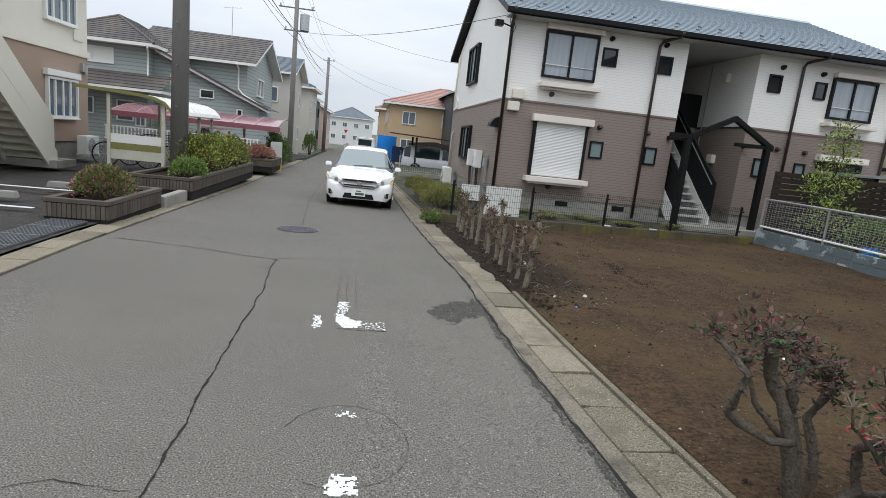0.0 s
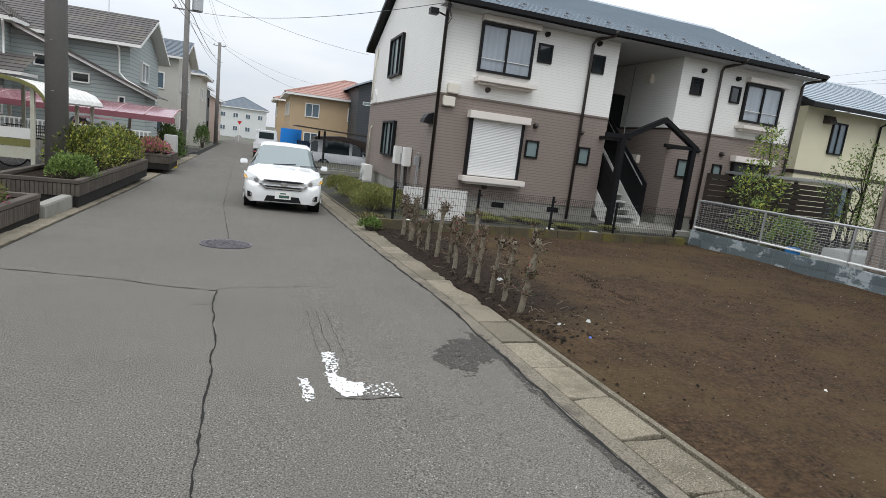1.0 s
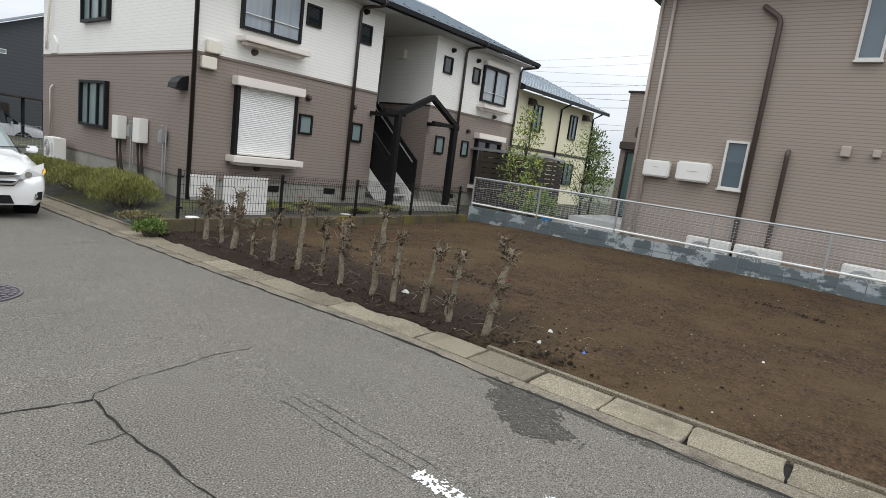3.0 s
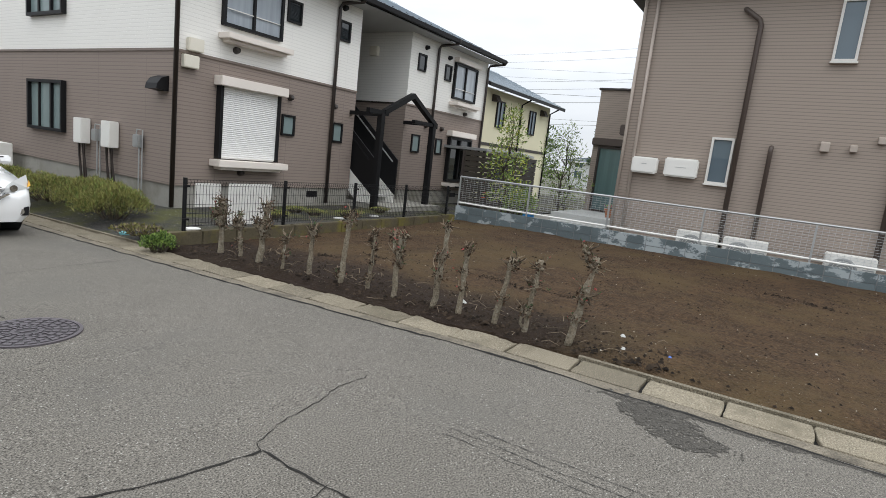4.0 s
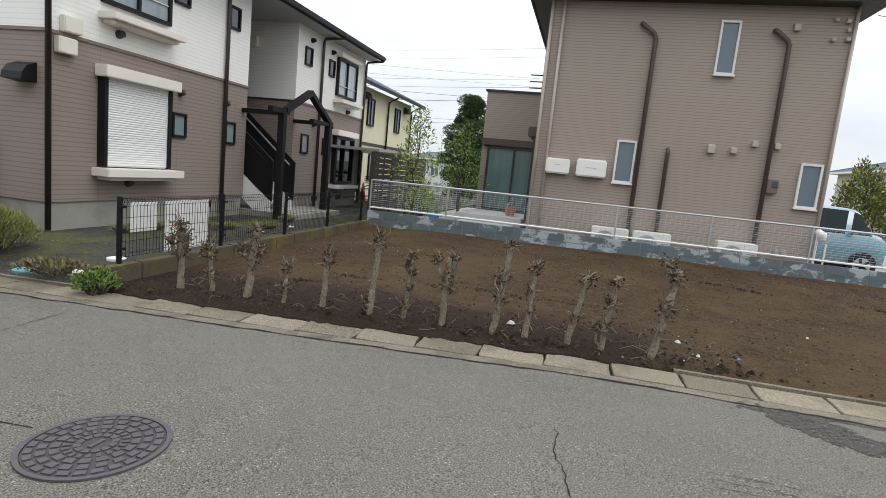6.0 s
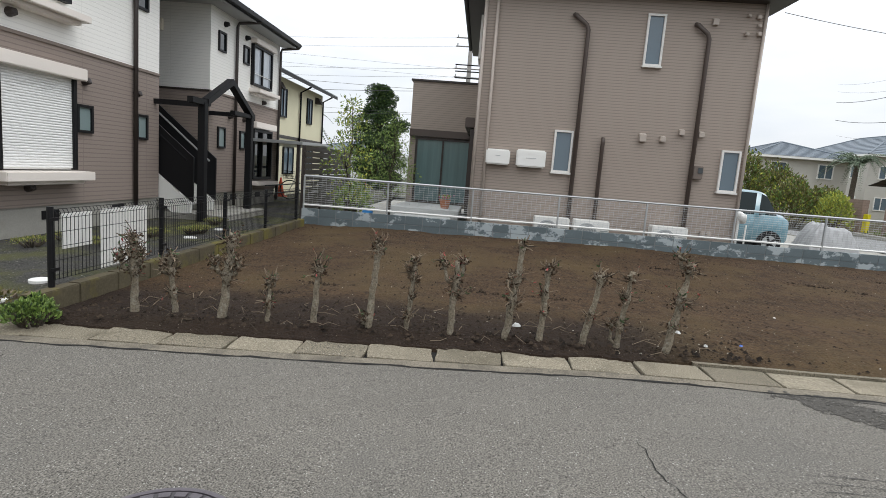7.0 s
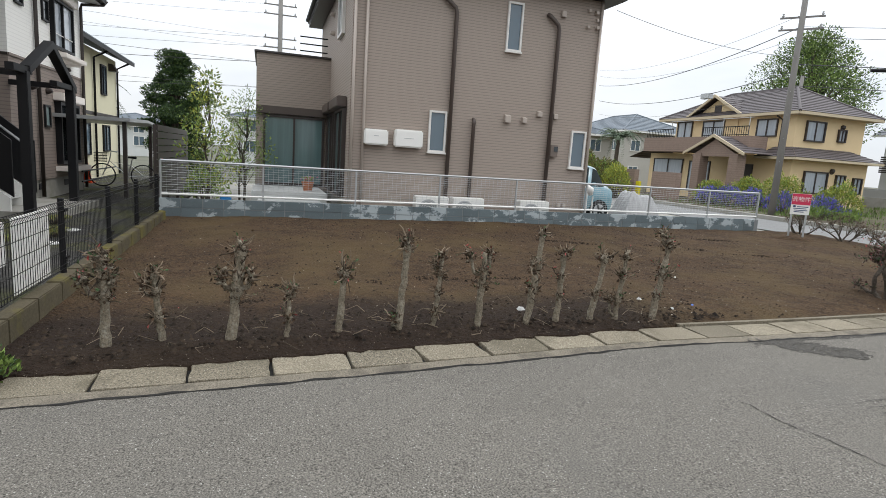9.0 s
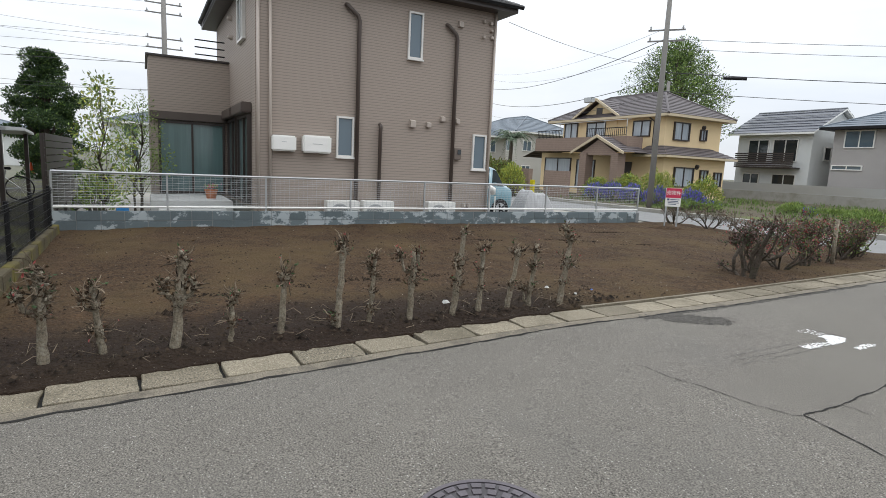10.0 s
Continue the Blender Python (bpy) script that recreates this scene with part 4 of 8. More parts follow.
# ---- stumps ----
def stump(at, height, lean, r, knobs, forks, seed, green=0.15):
    """A pollarded hedge stem: a knobbly trunk, swollen cut heads with short stubs, some shoots."""
    rng = random.Random(seed)
    ob = thing("hedge_stump", "cut-back bare hedge stem with knobbly heads in dark soil", "stump", at, 0, "row of hedge stumps")
    s, tw, lf, rd = Shape(), Shape(), Shape(), Shape()
    n = 12
    pts, radii = [], []
    wob = [rng.uniform(-0.008, 0.008) for _ in range(2 * n)]
    for i in range(n + 1):
        t = i / n
        pts.append(Vector((lean[0] * t + wob[i % n], lean[1] * t + wob[n + i % n] if i else 0, -0.05 + (height + 0.05) * t)))
        rr = r * (1.25 - 0.45 * t) * rng.uniform(0.9, 1.1)
        for kt, ks in knobs:
            rr += r * ks * math.exp(-((t - kt) / 0.045) ** 2)
        radii.append(rr)
    s.tube(pts, radii, 9)
    heads = [(pts[min(n, round(kt * n))], ks) for kt, ks in knobs]
    for ft, ang, ln in forks:
        b = pts[round(ft * n)]
        d = Vector((rng.uniform(-0.3, 0.3), math.sin(ang), 0.9 * abs(math.cos(ang)) + 0.3)).normalized()
        mid = b + d * ln * 0.5 + Vector((0, math.copysign(0.03, math.sin(ang)), -0.02))
        tip = b + d * ln + Vector((0, 0, ln * 0.25))
        s.tube([b, mid, tip], [r * 0.75, r * 0.6, r * 0.5], 7)
        heads.append((tip, 0.45))
    dry = Shape()
    for c, ks in heads:
        for k in range(int(4 + 6 * ks)):  # knuckles of the old cuts
            d = Vector((rng.uniform(-1, 1), rng.uniform(-1, 1), rng.uniform(-0.5, 0.9))).normalized()
            a = c + Vector((0, 0, rng.uniform(-1.8, 1.0) * r))
            q, ln = rng.uniform(0.008, 0.015), r + rng.uniform(0.004, 0.022) * (0.6 + ks)
            s.tube([a, a + d * ln * 0.75, a + d * ln], [q * 1.5, q * 1.2, q * 0.7], 6)
        side = Vector((rng.uniform(-1, 1), rng.uniform(-1, 1), 0.4)).normalized()
        for k in range(int(16 + 30 * ks)):  # bent twigs cut short
            d = (Vector((rng.gauss(0, 1), rng.gauss(0, 1), rng.gauss(0.35, 0.8))).normalized() + side * 0.35).normalized()
            a = c + Vector((rng.uniform(-1, 1), rng.uniform(-1, 1), rng.uniform(-1.6, 1.2))) * r * (0.5 + 0.4 * ks)
            ln = (0.035 + 0.12 * rng.random() ** 2) * (0.65 + 0.6 * ks)
            pts_t, e = [a], a
            for i in range(4):
                d = (d + Vector((rng.uniform(-1, 1), rng.uniform(-1, 1), rng.uniform(-0.6, 0.9))) * 0.55).normalized()
                e = e + d * ln / 4
                pts_t.append(e)
            q = rng.uniform(0.002, 0.0065)
            tw.tube(pts_t, [q * 1.4, q * 1.2, q, q * 0.9, q * 0.7], 5)
            if rng.random() < 0.26 * (1 if green > 0.1 else 0.3):
                for _ in range(rng.randint(1, 3)):
                    g = Vector((rng.uniform(-1, 1), rng.uniform(-1, 1), rng.uniform(-0.2, 1)))
                    (rd if rng.random() < 0.3 else lf).leaf(e, g, rng.uniform(0.02, 0.045), rng)
        for k in range(int(26 + 60 * ks)):  # curled dead leaves caught between them
            o = Vector((rng.gauss(0, 1), rng.gauss(0, 1), rng.gauss(0, 1.1))) * r * (0.75 + 0.6 * ks)
            dry.leaf(c + o, (rng.gauss(0, 1), rng.gauss(0, 1), rng.gauss(0, 1)), rng.uniform(0.018, 0.045), rng, 0.6)
    for k in range(4):
        a = rng.uniform(0, 6.28)
        s.tube([(0, 0, 0.0), (math.cos(a) * r * 1.2, math.sin(a) * r * 1.2, -0.03), (math.cos(a) * r * 1.6, math.sin(a) * r * 1.6, -0.07)], [r * 0.5, r * 0.35, r * 0.2], 5)
    tagged(part("dead_foliage", dry, M_DRYLEAF, ob), kind="stuff")
    part("trunk", s, M_BARK, ob, smooth=True)
    tagged(part("twig_tangle", tw, M_TWIG, ob), kind="stuff")
    if lf.v:
        part("foliage", lf, M_LEAF_DARK, ob)
    if rd.v:
        part("young_foliage", rd, M_LEAF_RED, ob)
    return ob


STUMPS = [
    (2.55, 11.39, 0.86, (0.0, 0.0), 0.043, ((0.62, 0.8), (0.8, 1.1), (0.97, 0.8)), ((0.55, 1.2, 0.16), (0.7, -0.8, 0.1)), 0.3),
    (2.58, 11.0, 0.66, (0.0, 0.06), 0.031, ((0.4, 0.7), (0.75, 0.8), (0.97, 0.4)), ((0.7, 0.9, 0.12),), 0.05),
    (2.46, 10.49, 0.86, (0.03, -0.08), 0.047, ((0.58, 0.7), (0.72, 0.6), (0.97, 0.9)), ((0.55, 1.1, 0.14), (0.62, -1.1, 0.14)), 0.1),
    (2.47, 10.06, 0.48, (0.0, -0.02), 0.024, ((0.5, 0.8), (0.95, 0.3)), ((0.8, -0.7, 0.07),), 0.15),
    (2.5, 9.63, 0.66, (0.0, -0.03), 0.035, ((0.9, 1.2),), (), 0.5),
    (2.5, 9.12, 0.9, (0.02, -0.07), 0.037, ((0.96, 1.1),), ((0.06, 0.9, 0.07),), 0.35),
    (2.58, 8.77, 0.79, (0.0, -0.05), 0.026, ((0.22, 0.7), (0.5, 0.5), (0.75, 0.4), (0.96, 0.4)), ((0.75, 0.6, 0.08),), 0.05),
    (2.53, 8.36, 0.82, (0.0, -0.03), 0.036, ((0.55, 0.7), (0.72, 0.8)), ((0.7, 0.75, 0.2), (0.84, -0.6, 0.1)), 0.25),
    (2.55, 7.85, 1.02, (0.0, -0.1), 0.036, ((0.42, 0.7), (0.66, 0.8), (0.98, 0.3)), ((0.62, 0.8, 0.08),), 0.03),
    (2.55, 7.53, 0.8, (0.0, -0.02), 0.033, ((0.45, 0.4), (0.66, 0.5), (0.96, 0.7)), (), 0.02),
    (2.58, 7.15, 0.8, (0.0, -0.14), 0.033, ((0.38, 0.5), (0.93, 1.1)), (), 0.02),
    (2.61, 6.83, 0.86, (0.0, -0.08), 0.031, ((0.33, 0.5), (0.68, 0.9), (0.95, 0.6)), ((0.05, 0.5, 0.16),), 0.02),
    (2.595, 6.385, 1.0, (0.03, -0.15), 0.038, ((0.35, 0.4), (0.62, 1.1), (0.95, 0.9)), ((0.88, 1.0, 0.12),), 0.2),
]
for k, (x, y, h, lean, r, knobs, forks, green) in enumerate(STUMPS):
    stump((x, y, lot_z(x, y)), h * 0.83, (lean[0], lean[1] * 0.95), r * 0.76, knobs, forks, 100 + k, green)


# ---- shrubs ----
def shrub(at, height, spread, stems, seed, label, leaf_mats, leaves=260, size=0.045, name="hedge_shrub", group="hedge shrubs round the lot", thick=0.02, heads=True, bark=None):
    """Several crooked stems from one base that fork, with clusters of leaves and stubs at their heads."""
    rng = random.Random(seed)
    ob = thing(name, label, "shrub", at, 0, group)
    s, tips = Shape(), []
    for k in range(stems):
        a = 2 * math.pi * (k + rng.uniform(-0.3, 0.3)) / stems
        p = Vector((math.cos(a), math.sin(a), 0)) * thick * 1.5
        p.z = -0.06
        d = Vector((math.cos(a) * 0.55 * spread / height, math.sin(a) * 0.55 * spread / height, 0.8)).normalized()
        pts, rad = [p], [thick * rng.uniform(1.0, 1.5)]
        L = height * rng.uniform(0.75, 1.05)
        for i in range(6):
            d = (d + Vector((rng.uniform(-0.45, 0.45), rng.uniform(-0.45, 0.45), rng.uniform(-0.1, 0.3)))).normalized()
            p = p + d * L / 6
            pts.append(p)
            rad.append(thick * (1.1 - 0.12 * i) * rng.uniform(0.85, 1.2))
            if i > 1:
                for _ in range(rng.randint(1, 2)):
                    e = (d * 0.4 + Vector((rng.uniform(-1, 1), rng.uniform(-1, 1), rng.uniform(-0.1, 0.9)))).normalized()
                    ln = rng.uniform(0.25, 0.6) * spread * 0.55
                    m1 = p + e * ln * 0.5 + Vector((0, 0, -0.02))
                    q = p + e * ln + Vector((0, 0, ln * 0.35))
                    s.tube([p, m1, q], [thick * 0.55, thick * 0.42, thick * 0.26], 5)
                    tips.append(q)
        s.tube(pts, rad, 7)
        tips.append(p)
    tw = Shape()
    shapes = [Shape() for _ in leaf_mats]
    for c in tips:
        if heads:
            for _ in range(9):
                d = Vector((rng.uniform(-1, 1), rng.uniform(-1, 1), rng.uniform(-0.4, 1))).normalized()
                ln = rng.uniform(0.03, 0.1)
                tw.tube([c, c + d * ln], [0.006, 0.003], 4)
        for _ in range(max(1, leaves // len(tips))):
            o = Vector((rng.gauss(0, 1), rng.gauss(0, 1), rng.gauss(0, 0.8))) * spread * 0.09
            g = Vector((rng.uniform(-1, 1), rng.uniform(-1, 1), rng.uniform(-0.3, 1)))
            shapes[min(len(leaf_mats) - 1, int(rng.random() * len(leaf_mats)))].leaf(c + o, g, size * rng.uniform(0.6, 1.3), rng)
    part("branchwork", s, bark or M_BARK_DARK, ob, smooth=True)
    if tw.v:
        tagged(part("twig_tangle", tw, M_TWIG, ob), kind="stuff")
    for sh_, m in zip(shapes, leaf_mats):
        if sh_.v:
            tagged(part("foliage", sh_, m, ob), kind="stuff")
    return ob


def pollard(at, limbs, seed, label):
    """A cut-back shrub with a few thick crooked limbs, each with a twiggy head of young leaves."""
    rng = random.Random(seed)
    ob = thing("hedge_shrub", label, "shrub", at, 0, "hedge shrubs round the lot")
    wood, tw = Shape(), Shape()
    shapes = [Shape() for _ in range(3)]
    for r, head, line in limbs:
        pts = [Vector((x, rng.uniform(-0.04, 0.04) * i + dy, z)) for i, (x, dy, z) in enumerate(line)]
        fine = []
        for a, b in zip(pts, pts[1:]):
            fine += [a.lerp(b, k / 3) + Vector((rng.uniform(-1, 1), rng.uniform(-1, 1), 0)) * 0.008 for k in range(3)]
        fine.append(pts[-1])
        n = len(fine)
        wood.tube(fine, [0.82 * r * (1.15 - 0.4 * i / n) * rng.uniform(0.82, 1.25) for i in range(n)], 9)
        for _ in range(int(8 + n)):  # cut spurs along the limb
            c = fine[rng.randrange(n // 3, n)]
            d = Vector((rng.uniform(-1, 1), rng.uniform(-1, 1), rng.uniform(-0.3, 0.8))).normalized()
            wood.tube([c, c + d * (r + rng.uniform(0.01, 0.035))], [0.009, 0.006], 5)
        c = pts[-1]
        for _ in range(int(125 * head)):
            o = Vector((rng.gauss(0, 1), rng.gauss(0, 1), rng.gauss(0, 0.65))) * 0.085 * head
            d = Vector((rng.gauss(0, 1), rng.gauss(0, 1), rng.gauss(0.4, 0.8))).normalized()
            ln = rng.uniform(0.02, 0.075)
            tip = c + o + d * ln
            if rng.random() < 0.6:
                tw.tube([c + o, c + o + d * ln * 0.5 + Vector((rng.uniform(-1, 1), rng.uniform(-1, 1), rng.uniform(-1, 1))) * 0.012, tip], [0.006, 0.0045, 0.0025], 5)
            for _ in range(rng.randint(1, 3)):
                g = d + Vector((rng.uniform(-1, 1), rng.uniform(-1, 1), rng.uniform(-0.4, 0.8)))
                young = rng.random() < 0.22 and o.z > 0.0
                shapes[0 if young else rng.choice((1, 2, 2))].leaf(tip, g, rng.uniform(0.015, 0.03) if young else rng.uniform(0.025, 0.055), rng, 0.55)
    part("branchwork", wood, M_BARK_DARK, ob, smooth=True)
    tagged(part("twig_tangle", tw, M_BARK_DARK, ob), kind="stuff")
    for sh_, m in zip(shapes, (M_LEAF_RED, M_LEAF_DARK, M_LEAF_MAROON)):
        tagged(part("foliage", sh_, m, ob), kind="stuff")
    return ob


pollard((2.92, 2.24, lot_z(2.92, 2.24) - 0.04), (
    (0.042, 1.0, ((0, 0, -0.05), (-0.07, 0, 0.24), (-0.13, 0, 0.48), (-0.22, 0, 0.69), (-0.3, 0, 0.9))),
    (0.036, 1.0, ((0, 0.02, -0.05), (-0.02, 0.02, 0.2), (-0.04, 0.03, 0.45), (-0.1, 0.04, 0.62), (0.03, 0.06, 0.74))),
    (0.03, 0.7, ((0.08, 0.05, -0.05), (0.12, 0.08, 0.16), (0.1, 0.1, 0.42), (0.14, 0.1, 0.66))),
    (0.024, 0.3, ((-0.1, 0, 0.36), (-0.24, 0, 0.37), (-0.38, 0, 0.43), (-0.47, 0, 0.5), (-0.5, 0, 0.64), (-0.49, 0, 0.75), (-0.51, 0, 0.87))),
    (0.017, 0.15, ((-0.16, 0.02, 0.38), (-0.3, 0.03, 0.54), (-0.38, 0.04, 0.75))),
    (0.03, 0.8, ((0.12, -0.02, -0.05), (0.33, -0.02, 0.1), (0.31, -0.03, 0.32), (0.34, -0.03, 0.47), (0.46, -0.02, 0.56))),
    (0.02, 0.3, ((0.3, -0.02, 0.08), (0.46, -0.03, 0.1), (0.62, -0.04, 0.14))),
), 5, "cut-back photinia shrub with red young leaves")
shrub((3.31, 1.75, lot_z(3.31, 1.75)), 0.75, 0.7, 8, 6, "cut-back photinia shrub with red young leaves", [M_LEAF_RED, M_LEAF_DARK, M_LEAF_MAROON, M_LEAF_MAROON], 900, 0.04, thick=0.018)
for k, (x, y, h, sp, n) in enumerate(((3.38, 0.7, 0.9, 0.75, 1700), (3.55, -0.3, 0.88, 0.75, 1700), (3.78, -1.35, 0.82, 0.7, 1300), (3.95, -2.3, 0.75, 0.7, 900), (4.1, -3.3, 0.75, 0.7, 900))):
    shrub((x, y, -0.06), h, sp, 6, 20 + k, "hedge shrub with dull maroon leaves and crooked stems", [M_LEAF_MAROON, M_LEAF_DARK, M_LEAF_MAROON, M_LEAF_RED, M_LEAF], n, 0.05)
for k, (x, y) in enumerate(((4.9, -4.1), (6.1, -4.15), (7.3, -4.2), (8.5, -4.2), (9.7, -4.1))):
    shrub((x, y, lot_z(x, y) - 0.01), 0.62, 0.95, 6, 30 + k, "low bare-branched hedge shrub with few maroon leaves", [M_LEAF_MAROON, M_LEAF_MAROON, M_LEAF_DARK], 420, 0.04)
shrub((4.0, -2.7, -0.06), 0.5, 0.6, 7, 44, "bright green weed bush under the hedge", [M_LEAF, M_LEAF_LIGHT], 900, 0.06, name="weed_bush", group="", heads=False)

# a timber stake beside the hedge
tagged(part("timber_stake", Shape().tube([(3.5, -1.18, -0.1), (3.55, -1.25, 0.85)], 0.04, 8), M_BARK, smooth=True), "weathered round timber stake in the hedge", "stake")

# ---- sale sign ----
sign = thing("sale_sign", "red and white lot-for-sale sign on two posts", "sign", (8.7, -2.75, -0.05), 240)
for x in (-0.17, 0.17):
    part("post", Shape().box(x - 0.018, -0.015, -0.1, x + 0.02, 0.015, 0.95), M_ALU, sign)
part("board", Shape().box(-0.22, -0.03, 0.72, 0.22, -0.016, 1.25), M_WHITE, sign, "white sign board", bevel=0.003)
part("red_panel", Shape().box(-0.216, -0.034, 0.97, 0.216, -0.03, 1.246), surf("sign_red", (0.55, 0.03, 0.08), 0.5, vary=0.04), sign, "crimson upper panel")


def lettering(body, size, loc, parent, m, rot=(90, 0, 0)):
    cu = bpy.data.curves.new("lettering", "FONT")
    cu.body, cu.size, cu.align_x, cu.align_y, cu.extrude = body, size, "CENTER", "CENTER", 0.001
    t = new("lettering", cu)
    dg = bpy.context.evaluated_depsgraph_get()
    me = bpy.data.meshes.new_from_object(t.evaluated_get(dg))
    bpy.data.objects.remove(t)
    ob = new("lettering", me)
    me.materials.clear()
    me.materials.append(m)
    ob.parent = parent
    ob.matrix_basis = pose(*loc, *rot)
    return ob


lettering("売物件", 0.138, (0, -0.037, 1.105), sign, M_WHITE)
M_INK = surf("dark_blue_ink", (0.04, 0.06, 0.14), 0.6)
bars = Shape()
for z, a, b in ((0.91, -0.08, 0.18), (0.865, -0.16, 0.14), (0.82, -0.14, 0.17), (0.78, -0.14, 0.09)):
    bars.box(a, -0.033, z, b, -0.03, z + 0.02)
bars.box(-0.17, -0.033, 0.9, -0.11, -0.03, 0.95)
part("unreadable_lines", bars, M_INK, sign)
mound = Shape()
mound.lathe([(0.6, -0.1), (0.45, 0.02), (0.25, 0.09), (0.05, 0.11)], (0, 0, 0), 14)
mound.v = [(x * 1.4 + 0.04 * noise.noise((x * 5, y * 5, 1)), y + 0.05 * noise.noise((x * 5, y * 5, 2)), z + 0.03 * noise.noise((x * 8, y * 8, 3))) for x, y, z in mound.v]
mo = tagged(part("soil_mound", mound, M_SOIL, smooth=True), "small heap of dug soil under the sign", "soil heap")
mo.matrix_basis = pose(8.7, -2.75, 0.0, 0, 0, 60)

# ---- on the road ----
M_CRACK = surf("crack_grit", (0.022, 0.021, 0.019), 0.95, vary=0.4, scale=5, grain=0.5)
M_WET = surf("damp_asphalt", (0.064, 0.059, 0.051), 0.85, vary=0.3, scale=4, fine=ASPHALT_SPECKLE, grain=2.0, bump=0.3, speck=((0.3, 0.29, 0.27), 90, 0.7))


def ribbon(name, pts, width, m, seed, wob=0.02, label="", cat="crack", step=0.05):
    """A thin uneven strip that follows the road."""
    rng = random.Random(seed)
    line = []
    for a, b in zip(pts, pts[1:]):
        n = max(1, round(math.dist(a, b) / step))
        line += [(a[0] + (b[0] - a[0]) * i / n, a[1] + (b[1] - a[1]) * i / n) for i in range(n)]
    line.append(pts[-1])
    s = Shape()
    for i, (x, y) in enumerate(line):
        a, b = line[max(0, i - 1)], line[min(len(line) - 1, i + 1)]
        dx, dy = b[0] - a[0], b[1] - a[1]
        L = math.hypot(dx, dy) or 1
        nx, ny = -dy / L, dx / L
        o = wob * (noise.noise((x * 3, y * 3, seed)) + 0.6 * noise.noise((x * 14, y * 14, seed)))
        w = width * rng.uniform(0.15, 0.65)
        for q in (o - w, o + w):
            px, py = x + nx * q, y + ny * q
            s.v.append((px, py, road_z(px, py) + 0.004))
    s.f = [(2 * i, 2 * i + 1, 2 * i + 3, 2 * i + 2) for i in range(len(line) - 1)]
    return structure(part(name, s, m), label, cat)


ribbon("road_crack", [(-0.2, -6), (-0.3, 0.5), (-0.33, 2.13), (-0.38, 3.64), (-0.4, 5.4), (-0.47, 6.4), (-0.48, 6.86)], 0.014, M_CRACK, 1, 0.02, "long ragged crack along the asphalt")
ribbon("road_crack", [(-0.48, 6.86), (-1.0, 6.98), (-1.35, 7.16), (-2.6, 7.5)], 0.014, M_CRACK, 2, 0.02, "straight dark crack across the asphalt")
ribbon("road_crack", [(-0.48, 6.86), (-0.44, 6.93), (-0.2, 7.02), (-0.04, 7.05), (0.27, 7.12), (0.72, 7.16)], 0.007, M_CRACK, 3, 0.045, "fine wandering crack across the asphalt")
ribbon("road_crack", [(-0.47, 6.42), (-0.66, 6.4)], 0.008, M_CRACK, 16, 0.03, "short crack branching off the long one")
ribbon("road_crack", [(-0.34, 2.25), (-0.75, 2.3), (-1.1, 2.2)], 0.006, M_CRACK, 4, 0.04, "fine crack across the asphalt")
ribbon("road_joint", [(-0.5, 9.8), (-0.8, 14), (-1.05, 24), (-1.4, 40)], 0.008, M_CRACK, 5, 0.015, "straight asphalt seam along the lane", step=0.15)
ribbon("road_joint", [(-2.85, 11.3), (-0.6, 11.2), (1.3, 11.6)], 0.007, M_CRACK, 6, 0.02, "asphalt seam across the lane")
M_SEAM = surf("seam_tar", (0.045, 0.044, 0.042), 0.9, grain=0.3, fine=120)
ribbon("road_seam", [(edge_x(y) - 0.35, y) for y in (-12, -4, 2.7, 4.6, 7, 9.5, 12.4, 15, 20, 40)], 0.034, M_CRACK, 7, 0.03, "dark seam between asphalt and gutter", step=0.1)
# worn letter traces near the first paint marks
ring = [(0.52 + 0.36 * math.cos(a), 2.68 + 0.42 * math.sin(a)) for a in [i * 0.35 for i in range(-6, 9)]]
ribbon("worn_marking_trace", ring, 0.004, M_SEAM, 8, 0.01, "faint round outline of a worn road marking")
for k, x in enumerate((0.35, 0.44, 0.53)):
    ribbon("worn_marking_trace", [(x, 5.2), (x - 0.02, 6.3)], 0.005, M_SEAM, 9 + k, 0.02, "faint line of a worn road marking")


def patch(name, outline, m, seed, label, cat, ragged=0.02, holes=0.0, cell=0.02, dz=0.004):
    """A worn patch of paint or damp on the road: small cells inside an outline, ragged and pitted."""
    rng = random.Random(seed)
    xs, ys_ = [p[0] for p in outline], [p[1] for p in outline]
    s = Shape()

    def inside(x, y):
        c = False
        for (x1, y1), (x2, y2) in zip(outline, outline[1:] + outline[:1]):
            if (y1 > y) != (y2 > y) and x < (x2 - x1) * (y - y1) / (y2 - y1) + x1:
                c = not c
        return c
    nx, ny = int((max(xs) - min(xs) + 0.2) / cell), int((max(ys_) - min(ys_) + 0.2) / cell)
    for i in range(nx):
        for j in range(ny):
            x, y = min(xs) - 0.1 + i * cell, min(ys_) - 0.1 + j * cell
            wx = x + ragged * (noise.noise((x * 9, y * 9, seed)) + 0.6 * noise.noise((x * 30, y * 30, seed)))
            wy = y + ragged * (noise.noise((x * 9, y * 9, seed + 5)) + 0.6 * noise.noise((x * 30, y * 30, seed + 5)))
            if not inside(wx, wy) or noise.noise((x * 45, y * 45, seed + 9)) + 0.5 * noise.noise((x * 7, y * 7, seed)) < -0.75 + holes + rng.uniform(-0.15, 0.15):
                continue
            s.add([(x, y, road_z(x, y) + dz), (x + cell, y, road_z(x + cell, y) + dz), (x + cell, y + cell, road_z(x + cell, y + cell) + dz), (x, y + cell, road_z(x, y + cell) + dz)], [(0, 1, 2, 3)])
    return structure(part(name, s, m), label, cat)


